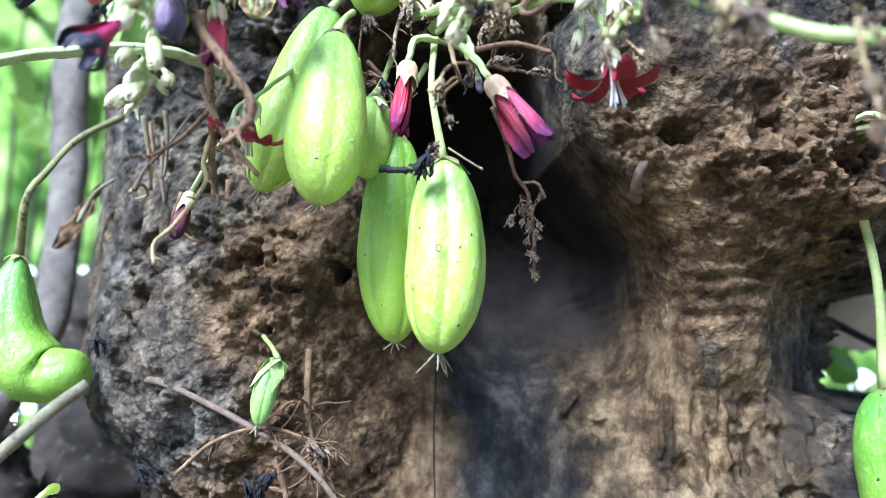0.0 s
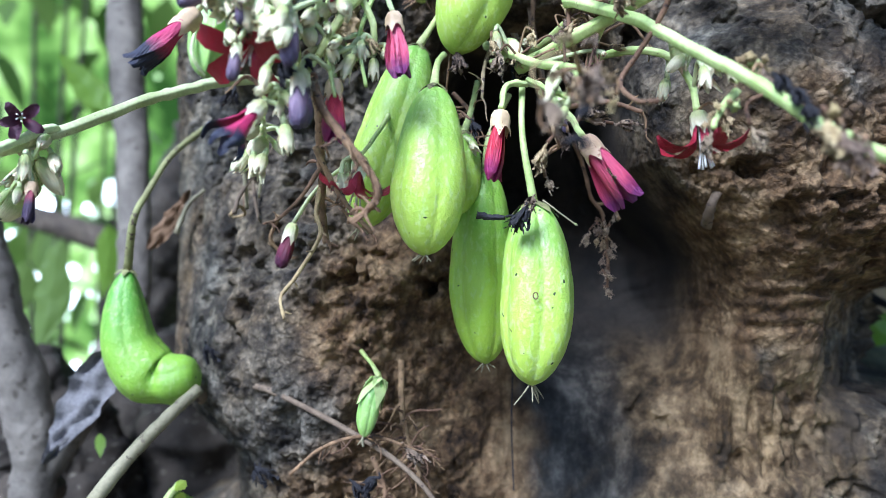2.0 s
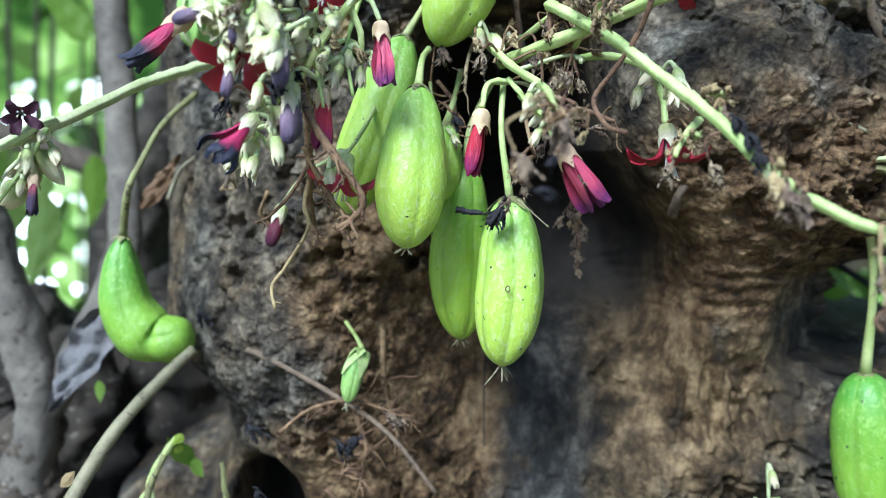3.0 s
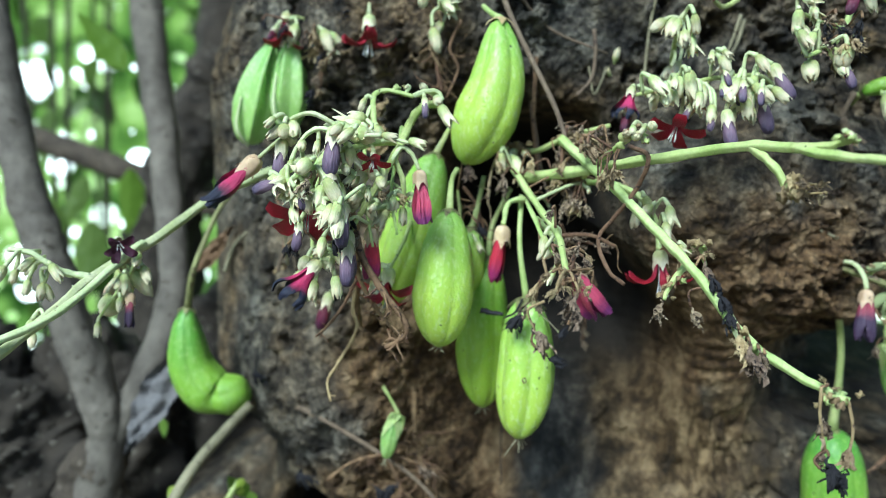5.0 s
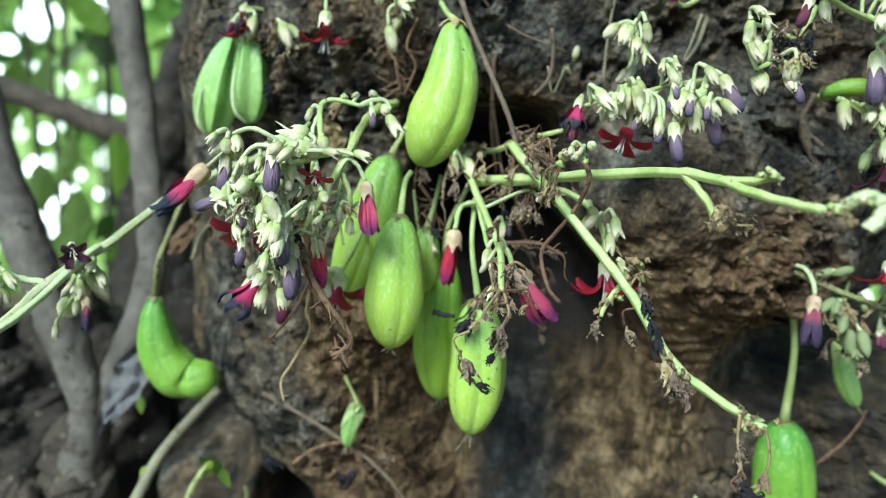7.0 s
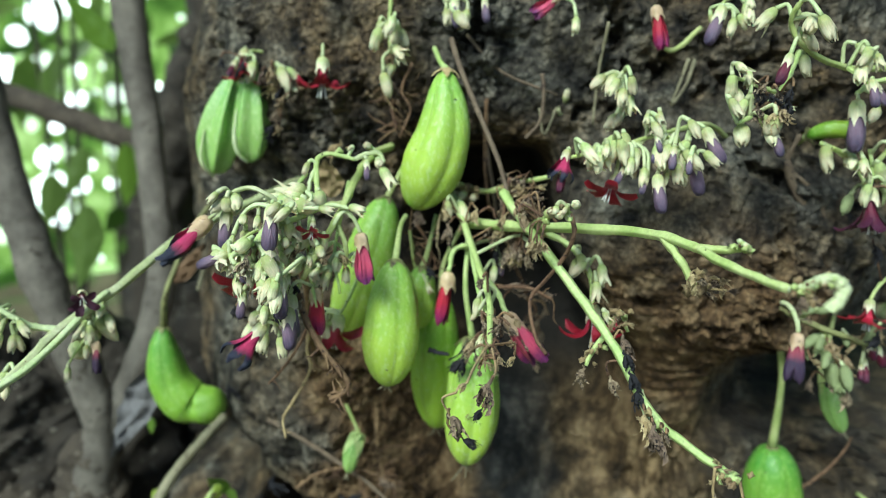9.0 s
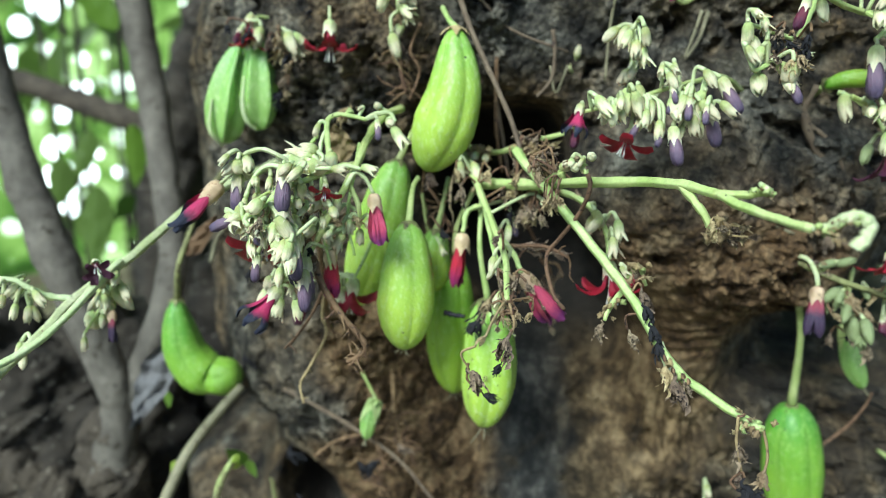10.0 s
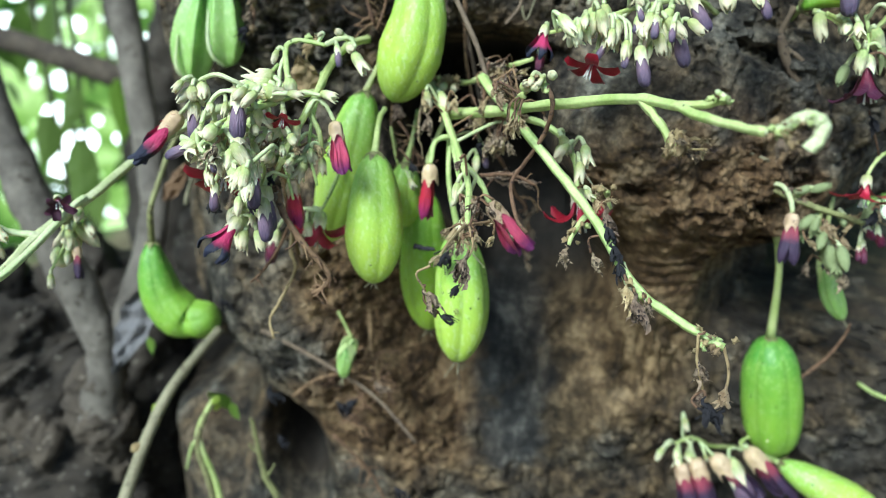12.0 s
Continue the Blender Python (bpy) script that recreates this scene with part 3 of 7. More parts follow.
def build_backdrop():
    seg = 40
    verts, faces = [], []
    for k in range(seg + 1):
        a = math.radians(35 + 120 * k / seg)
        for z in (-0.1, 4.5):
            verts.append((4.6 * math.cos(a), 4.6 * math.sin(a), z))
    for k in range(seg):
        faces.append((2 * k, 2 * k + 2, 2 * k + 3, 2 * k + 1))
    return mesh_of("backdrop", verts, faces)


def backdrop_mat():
    """Glow painted for far sunlit foliage: soft masses of green, with blurred sky-bright round spots between them, more
    of them low down.
    """
    m, nt, nodes, links, bs = node_mat("glowing_backdrop")
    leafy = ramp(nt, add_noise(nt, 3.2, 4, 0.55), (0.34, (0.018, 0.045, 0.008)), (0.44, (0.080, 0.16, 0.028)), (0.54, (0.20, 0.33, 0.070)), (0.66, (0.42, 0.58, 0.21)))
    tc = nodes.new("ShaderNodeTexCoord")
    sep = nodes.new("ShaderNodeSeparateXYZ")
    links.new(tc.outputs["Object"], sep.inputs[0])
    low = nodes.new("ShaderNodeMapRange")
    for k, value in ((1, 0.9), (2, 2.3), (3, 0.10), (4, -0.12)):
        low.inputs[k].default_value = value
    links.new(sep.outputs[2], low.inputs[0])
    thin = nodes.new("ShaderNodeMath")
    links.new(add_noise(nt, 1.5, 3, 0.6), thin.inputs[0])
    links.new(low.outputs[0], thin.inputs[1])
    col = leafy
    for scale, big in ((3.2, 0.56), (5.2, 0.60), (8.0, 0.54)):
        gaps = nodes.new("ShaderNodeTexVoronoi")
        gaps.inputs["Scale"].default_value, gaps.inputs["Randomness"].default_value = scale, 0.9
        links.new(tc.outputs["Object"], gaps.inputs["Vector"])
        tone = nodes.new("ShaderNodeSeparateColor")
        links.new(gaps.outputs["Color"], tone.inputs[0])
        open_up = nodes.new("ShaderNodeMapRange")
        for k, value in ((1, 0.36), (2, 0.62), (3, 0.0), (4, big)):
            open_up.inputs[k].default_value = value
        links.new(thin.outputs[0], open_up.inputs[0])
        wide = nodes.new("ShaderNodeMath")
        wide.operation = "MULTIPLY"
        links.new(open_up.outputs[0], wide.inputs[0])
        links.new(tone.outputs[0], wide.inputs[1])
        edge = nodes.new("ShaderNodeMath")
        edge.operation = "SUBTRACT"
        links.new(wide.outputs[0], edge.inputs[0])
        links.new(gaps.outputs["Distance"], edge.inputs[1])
        spot_glow = ramp(nt, tone.outputs[1], (0.15, (0.50, 0.72, 0.26)), (0.5, (1.6, 1.75, 1.4)), (0.8, (3.2, 3.3, 3.2)))
        col = blend(nt, ramp(nt, edge.outputs[0], (0.0, (0, 0, 0)), (0.05, (1, 1, 1))), col, spot_glow)
    # emission carries the painted sunlight and the blurred bright spots
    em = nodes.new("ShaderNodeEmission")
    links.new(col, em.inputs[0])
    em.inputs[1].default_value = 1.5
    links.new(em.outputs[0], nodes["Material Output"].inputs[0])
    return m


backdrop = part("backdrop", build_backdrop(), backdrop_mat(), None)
tagged(backdrop, "glowing backdrop painted as sunlit distant greenery and bright sky", "backdrop", kind="structure")


def leaf_shape(length, width, fold=0.15, n=5):
    """A pointed leaf, folded along its midrib, stem at the origin, along +x."""
    verts, faces = [], []
    for i in range(n + 1):
        t = i / n
        w = width * math.sin(math.pi * t ** 0.8) * (1 - 0.25 * t) * 0.5
        z = -0.12 * length * t * t
        verts += [(t * length, -w, z + fold * w), (t * length, 0, z), (t * length, w, z + fold * w)]
    for i in range(n):
        a = 3 * i
        faces += [(a, a + 3, a + 4, a + 1), (a + 1, a + 4, a + 5, a + 2)]
    return np.array(verts), faces


def leaf_cloud(name, count, place, size, seed):
    """Many separate leaves in one mesh; place(rnd) gives a point."""
    rnd = random.Random(seed)
    verts, faces = [], []
    for _ in range(count):
        length = size * rnd.uniform(0.6, 1.3)
        v, f = leaf_shape(length, length * rnd.uniform(0.35, 0.5), 0.2, 4)
        m = np.array(Euler((rnd.uniform(-0.9, 0.9), rnd.uniform(0.1, 1.3), rnd.uniform(0, 6.28))).to_matrix())
        base = len(verts)
        verts += list(v @ m.T + np.array(place(rnd)))
        faces += [tuple(base + q for q in face) for face in f]
    return mesh_of(name, verts, faces)


def bush(x, y, spread, high, count, seed, label, mat):
    """A bush of thin stems and separate leaves."""
    rnd = random.Random(seed)
    b = thing("bush", (x, y, 0), label, "bush", "bushes behind the tree")
    for k in range(3):
        lean, side = rnd.uniform(-0.5, 0.5) * spread, rnd.uniform(-0.2, 0.2)
        pts = [(x + 0.1 * lean, y + 0.1 * side, 0), (x + 0.5 * lean, y + 0.5 * side, 0.45 * high), (x + lean, y + side, 0.95 * high)]
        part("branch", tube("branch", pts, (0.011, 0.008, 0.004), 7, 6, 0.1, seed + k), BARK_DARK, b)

    def spot(r):
        return (x + r.gauss(0, 0.5) * spread, y + r.uniform(-0.45, 0.45), r.uniform(0.03, 1.0) ** 0.6 * high)
    tagged(part("leaves", leaf_cloud("leaves", count, spot, 0.19, seed), mat, b), kind="stuff")


def right_leaves():
    def spot(rnd):
        y = rnd.uniform(1.2, 3.0)
        return (rnd.uniform(0.35, 1.1) * y, y, rnd.uniform(0.5, 2.0))
    return leaf_cloud("shrub_leaves", 500, spot, 0.15, 9)


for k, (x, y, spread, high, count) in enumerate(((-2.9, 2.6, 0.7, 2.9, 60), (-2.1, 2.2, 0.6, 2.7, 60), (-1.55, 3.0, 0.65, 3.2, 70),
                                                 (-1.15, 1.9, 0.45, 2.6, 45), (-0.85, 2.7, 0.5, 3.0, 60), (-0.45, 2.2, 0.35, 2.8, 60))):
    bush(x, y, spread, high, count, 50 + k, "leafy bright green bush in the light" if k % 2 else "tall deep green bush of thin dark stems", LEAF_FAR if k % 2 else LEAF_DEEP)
shrub = thing("shrub", (1.2, 2.0, 0), "green leaves of a shrub behind the trunk", "foliage")
tagged(part("leaves", right_leaves(), LEAF_FAR, shrub), kind="stuff")
for k, (x, y, lean) in enumerate(((0.9, 1.5, 0.15), (1.2, 2.0, -0.2), (1.6, 2.4, 0.1), (1.5, 2.8, 0.3))):
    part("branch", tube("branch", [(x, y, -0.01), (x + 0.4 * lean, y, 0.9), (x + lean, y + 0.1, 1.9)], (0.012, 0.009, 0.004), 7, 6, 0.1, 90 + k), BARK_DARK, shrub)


# ---- fruits ----
def fruit_mesh(line, width, lobes=0.075, seed=1, neck=0.8, spin=0.3, tail=0.56, keel=False, pinch=0.0):
    """A five-ribbed, blunt fruit along a line, with a groove between the ribs."""
    line = smooth_line(line, 24 if len(line) < 5 else 14) if len(line) > 2 else np.array([np.array(line[0]) + (np.array(line[1]) - np.array(line[0])) * k / 30 for k in range(61)])
    n, seg = len(line), 80
    t = np.gradient(line, axis=0)
    t /= np.linalg.norm(t, axis=1)[:, None]
    up = np.array([0.0, -1.0, 0.12])
    verts, faces, along, groove = [], [], [], []
    s = np.concatenate([[0], np.cumsum(np.linalg.norm(np.diff(line, axis=0), axis=1))])
    s /= s[-1]
    for i in range(n):
        up = up - t[i] * up.dot(t[i])
        up /= np.linalg.norm(up)
        side = np.cross(t[i], up)
        u = min(max(s[i], 0.0015), 0.9985)
        prof = (1 - abs(2 * u - 1) ** 2.7) ** (0.42 if u < 0.5 else tail) * (neck + (1 - neck) * min(1, u * 1.55) ** 0.85) * (1 - 0.10 * max(0, u - 0.55)) * (1 - pinch * math.exp(-((u - 0.76) / 0.045) ** 2))
        for k in range(seg):
            a = 2 * math.pi * k / seg
            w = abs(math.sin(2.5 * (a + spin)))
            rib = 1 - lobes * 0.9 * (1 - w ** 0.4) - lobes * 0.9 * (1 - w)
            if keel:
                rib = 1 - lobes * 2.4 * w
            out = math.cos(a) * up + math.sin(a) * side
            spot = Vector(line[i]) + Vector(out) * 0.5 * width
            r = 0.5 * width * prof * rib * (1 + 0.018 * noise.noise(spot * 75 + Vector((seed, 0, 0))) + 0.012 * noise.noise(spot * 260) + 0.008 * noise.noise(spot * 620))
            verts.append(line[i] + r * out)
            along.append(u)
            groove.append(max(0.0, 1 - w / 0.10) * 0.55)
    for i in range(n - 1):
        for k in range(seg):
            p, q = i * seg + k, i * seg + (k + 1) % seg
            faces.append((p, q, q + seg, p + seg))
    faces.append(tuple(reversed(range(seg))))
    faces.append(tuple((n - 1) * seg + k for k in range(seg)))
    me = mesh_of("fruit", verts, faces)
    for key, values in (("along", along), ("groove", groove)):
        me.attributes.new(key, "FLOAT", "POINT").data.foreach_set("value", values)
    return me, line, t


def calyx_ring(at, axis, size, seed=1, spread=0.9, rise=0.55):
    """Five small pointed sepals lying on the fruit's shoulder."""
    rnd = random.Random(seed)
    q = Vector(axis).to_track_quat("Z", "Y").to_matrix()
    verts, faces = [], []
    for k in range(5):
        a = 2 * math.pi * k / 5 + rnd.uniform(-0.2, 0.2)
        base = len(verts)
        for i in range(5):
            t = i / 4
            w = size * 0.30 * math.sin(math.pi * (0.25 + 0.75 * t)) + 0.0001
            r, z = size * t * spread, size * (0.10 + rise * t * t) * rnd.uniform(0.9, 1.1)
            for sgn, lift in ((-1, 0.0), (0, 0.0006), (1, 0.0)):
                v = Vector((r * math.cos(a) - sgn * w * math.sin(a), r * math.sin(a) + sgn * w * math.cos(a), z - lift))
                verts.append(Vector(at) + q @ v)
        for i in range(4):
            for j in (0, 1):
                p = base + 3 * i + j
                faces.append((p, p + 1, p + 4, p + 3))
    return mesh_of("calyx", verts, faces)


def tip_hairs(at, axis, size, seed=1, count=5):
    rnd = random.Random(seed)
    runs = []
    for k in range(count):
        d = Vector(axis) + Vector((rnd.uniform(-0.9, 0.9), rnd.uniform(-0.9, 0.9), rnd.uniform(-0.5, 0.5)))
        a = Vector(at) - Vector(axis) * 0.001
        b = a + d * size * 0.5
        c = b + (d + Vector((rnd.uniform(-0.6, 0.6), 0, rnd.uniform(-0.4, 0.4)))) * size * 0.5
        runs.append(((a, b, c), (0.0004, 0.0003, 0.0002)))
    return tubes("tip_hairs", runs, 5, 4)


def fruit(line, width, mat, label, stalk=None, stalk_r=0.0011, hairs=0.004, seed=1, lobes=0.085, neck=0.8, spin=0.3, tail=0.56, sepals=0.0055, hug=(0.9, 0.55), name="bilimbi_fruit", sepal_mat=None, stalk_mat=None, keel=False, pinch=0.0):
    top, tip = line[0], line[-1]
    f = thing(name, top, label, "fruit", "fruits hanging on the trunk")
    me, run, t = fruit_mesh(line, width, lobes, seed, neck, spin, tail, keel, pinch)
    part("flesh", me, mat, f)
    part("calyx", calyx_ring(Vector(run[0]) - Vector(t[0]) * 0.001, t[0], sepals, seed, hug[0], hug[1]), sepal_mat or STEM_OLD, f)
    if hairs:
        part("tip_hairs", tip_hairs(run[-1], t[-1], hairs, seed), GREY_TWIG, f)
    if stalk:
        part("stalk", tube("stalk", [*stalk, top], (stalk_r * 1.15, stalk_r, stalk_r * 1.1, stalk_r * 1.5), 8, 6, 0.05, seed), stalk_mat or STEM, f)
    return f


def scar(f, at, facing, size, mat, name="scar"):
    """A small corky mark on a fruit's skin."""
    m = aim(at, Vector(at) + Vector(facing), size)
    ring = []
    for k in range(13):
        a = 2 * math.pi * k / 12
        ring.append((0.5 * math.cos(a), 0.7 * math.sin(a), 0.12))
    part(name, tube(name, ring, (0.13, 0.16, 0.12), 5, 2), mat, f, "", m)


# ---- flower parts, in units of the flower's length, mouth towards +z ----
def turned(name, prof, seg=15, points=0.0):
    """A cup turned from a profile (r, z); points: how far its rim is cut into five tips."""
    verts, faces = [], []
    n = len(prof)
    for i, (r, z) in enumerate(prof):
        for k in range(seg):
            a = 2 * math.pi * k / seg
            cut = points * (i / (n - 1)) ** 3 * abs(math.sin(2.5 * a))
            rr = r * (1 + 0.07 * math.cos(5 * a))
            verts.append((rr * math.cos(a), rr * math.sin(a), z - cut))
    for i in range(n - 1):
        for k in range(seg):
            p, q = i * seg + k, i * seg + (k + 1) % seg
            faces.append((p, q, q + seg, p + seg))
    faces.append(tuple(reversed(range(seg))))
    return mesh_of(name, verts, faces)


def petal_mesh(name, spine, widths, curl=0.2, thick=0.02, twist=0.0):
    """A petal along a spine (r, z) in the plane y = 0, cupped across its width."""
    sp = smooth_line([(r, 0, z) for r, z in spine], 5)
    n = len(sp)
    w = np.interp(np.linspace(0, 1, n), np.linspace(0, 1, len(widths)), widths)
    t = np.gradient(sp, axis=0)
    t /= np.linalg.norm(t, axis=1)[:, None]
    verts, faces = [], []
    cols = 5
    for layer in (0, 1):
        for i in range(n):
            nrm = np.array([t[i][2], 0, -t[i][0]])
            for k in range(cols):
                u = k / (cols - 1) * 2 - 1
                p = sp[i] + np.array([0, u * w[i], 0]) - nrm * (curl * w[i] * u * u) - nrm * (thick * layer * (1 - u * u * 0.7))
                a = twist * i / n + 0.03 * math.sin(9 * i / n + 5 * u)
                p = np.array([p[0] * math.cos(a) - p[1] * math.sin(a), p[0] * math.sin(a) + p[1] * math.cos(a), p[2]])
                verts.append(p)
    for layer in (0, 1):
        o = layer * n * cols
        for i in range(n - 1):
            for k in range(cols - 1):
                q = (o + i * cols + k, o + i * cols + k + 1, o + (i + 1) * cols + k + 1, o + (i + 1) * cols + k)
                faces.append(q if layer else tuple(reversed(q)))
    return mesh_of(name, verts, faces)


CUP = turned("calyx", [(0.05, 0.0), (0.12, 0.03), (0.17, 0.12), (0.185, 0.25), (0.175, 0.38), (0.20, 0.52)], 25, 0.20)
PETAL_OPEN = petal_mesh("petal", [(0.10, 0.30), (0.13, 0.52), (0.24, 0.70), (0.48, 0.78), (0.72, 0.70), (0.86, 0.56)], (0.07, 0.08, 0.15, 0.20, 0.19, 0.03), 0.25, 0.02)
PETAL_WIDE = petal_mesh("petal", [(0.10, 0.30), (0.13, 0.55), (0.22, 0.78), (0.40, 0.95), (0.60, 1.04), (0.76, 1.00)], (0.07, 0.08, 0.15, 0.20, 0.19, 0.04), 0.3, 0.02)
PETAL_BROAD = petal_mesh("petal", [(0.10, 0.30), (0.13, 0.50), (0.24, 0.68), (0.52, 0.79), (0.84, 0.80), (1.08, 0.72)], (0.06, 0.08, 0.15, 0.25, 0.29, 0.16), 0.16, 0.02)
PETAL_SHUT = petal_mesh("petal", [(0.13, 0.30), (0.155, 0.55), (0.17, 0.80), (0.175, 1.02), (0.16, 1.20), (0.17, 1.36)], (0.09, 0.13, 0.17, 0.18, 0.15, 0.05), 0.75, 0.02, 0.5)
PETAL_RAG = petal_mesh("petal", [(0.12, 0.30), (0.16, 0.55), (0.27, 0.80), (0.42, 1.00), (0.46, 1.18), (0.38, 1.36)], (0.07, 0.10, 0.15, 0.15, 0.12, 0.05), 0.5, 0.02, 0.5)
PETAL_NARROW = petal_mesh("petal", [(0.13, 0.30), (0.155, 0.55), (0.17, 0.80), (0.17, 1.02), (0.13, 1.22), (0.07, 1.34)], (0.08, 0.12, 0.15, 0.15, 0.12, 0.03), 0.8, 0.02, 0.5)
PETAL_DROOP = petal_mesh("petal", [(0.13, 0.30), (0.17, 0.58), (0.23, 0.82), (0.25, 1.04), (0.26, 1.22), (0.33, 1.36)], (0.09, 0.13, 0.17, 0.15, 0.10, 0.05), 0.8, 0.02, 0.6)


def furled(name, seed):
    """Petals still rolled round one another: a blunt spindle with five slanting folds."""
    rnd = random.Random(seed)
    prof = [(0.10, 0.28), (0.135, 0.40), (0.160, 0.55), (0.170, 0.70), (0.162, 0.83), (0.135, 0.93), (0.085, 0.99), (0.01, 1.01)]
    bend, seg = rnd.uniform(-0.05, 0.05), 25
    verts, faces = [], []
    for i, (r, z) in enumerate(prof):
        for k in range(seg):
            a = 2 * math.pi * k / seg
            fold = ((a + 1.6 * z + seed) * 5 / (2 * math.pi)) % 1.0
            rr = r * (0.90 + 0.16 * fold)
            verts.append((rr * math.cos(a) + bend * z * z, rr * math.sin(a), z + 0.02 * math.sin(5 * a) * (i > 4)))
    for i in range(len(prof) - 1):
        for k in range(seg):
            p, q = i * seg + k, i * seg + (k + 1) % seg
            faces.append((p, q, q + seg, p + seg))
    faces.append(tuple((len(prof) - 1) * seg + k for k in range(seg)))
    return mesh_of(name, verts, faces)


FURLED = [furled("petals", k) for k in range(3)]


def sepal_bud(name, fat, gape, seed):
    """A closed bud: five overlapping pointed sepals round a core, each a little off."""
    rnd = random.Random(seed)
    verts, faces = [], []
    core = turned("core", [(0.05, 0.0), (0.55 * fat, 0.05), (0.88 * fat, 0.22), (0.92 * fat, 0.45), (0.70 * fat, 0.70), (0.08 * fat, 0.92)], 12)
    verts += [v.co.copy() for v in core.vertices]
    faces += [tuple(p.vertices) for p in core.polygons]
    for k in range(5):
        g = gape * rnd.uniform(0.3, 1.6)
        pet = petal_mesh("sepal", [(0.08, 0.0), (0.62 * fat, 0.05), (0.97 * fat, 0.25), (1.0 * fat, 0.5), (0.72 * fat + g, 0.78), (0.10 * fat + 2.2 * g, 1.0 + rnd.uniform(-0.08, 0.05))],
                         (0.05, 0.6 * fat, 0.78 * fat, 0.72 * fat, 0.45 * fat, 0.02), 0.55, 0.02)
        turn = Matrix.Rotation(2 * math.pi * k / 5 + rnd.uniform(-0.15, 0.15), 3, "Z")
        base = len(verts)
        verts += [turn @ v.co for v in pet.vertices]
        faces += [tuple(base + i for i in p.vertices) for p in pet.polygons]
    return mesh_of(name, verts, faces)


BUDS_LONG = [sepal_bud("bud", 0.235, g, k) for k, g in enumerate((0.02, 0.07, 0.15, 0.04, 0.11))]
BUDS_ROUND = [sepal_bud("bud", 0.36, g, k + 9) for k, g in enumerate((0.02, 0.05, 0.08))]


def nub_mesh(name, seed):
    """A knobbly little node: the scarred end of a shoot."""
    bm = bmesh.new()
    bmesh.ops.create_icosphere(bm, subdivisions=2, radius=0.5)
    for v in bm.verts:
        v.co *= 0.55 + 0.7 * noise.noise(v.co * 3.2 + Vector((seed, 0, 0))) + 0.5 * noise.noise(v.co * 7 + Vector((0, seed, 0)))
    me = bpy.data.meshes.new(name)
    bm.to_mesh(me)
    bm.free()
    me.polygons.foreach_set("use_smooth", [True] * len(me.polygons))
    return me


NUBS = [nub_mesh("nub", k * 5) for k in range(4)]
STAMEN_OPEN = tube("stamen", [(0.03, 0, 0.35), (0.07, 0.0, 0.8), (0.14, 0.01, 1.15)], (0.015, 0.013, 0.03), 5, 4)


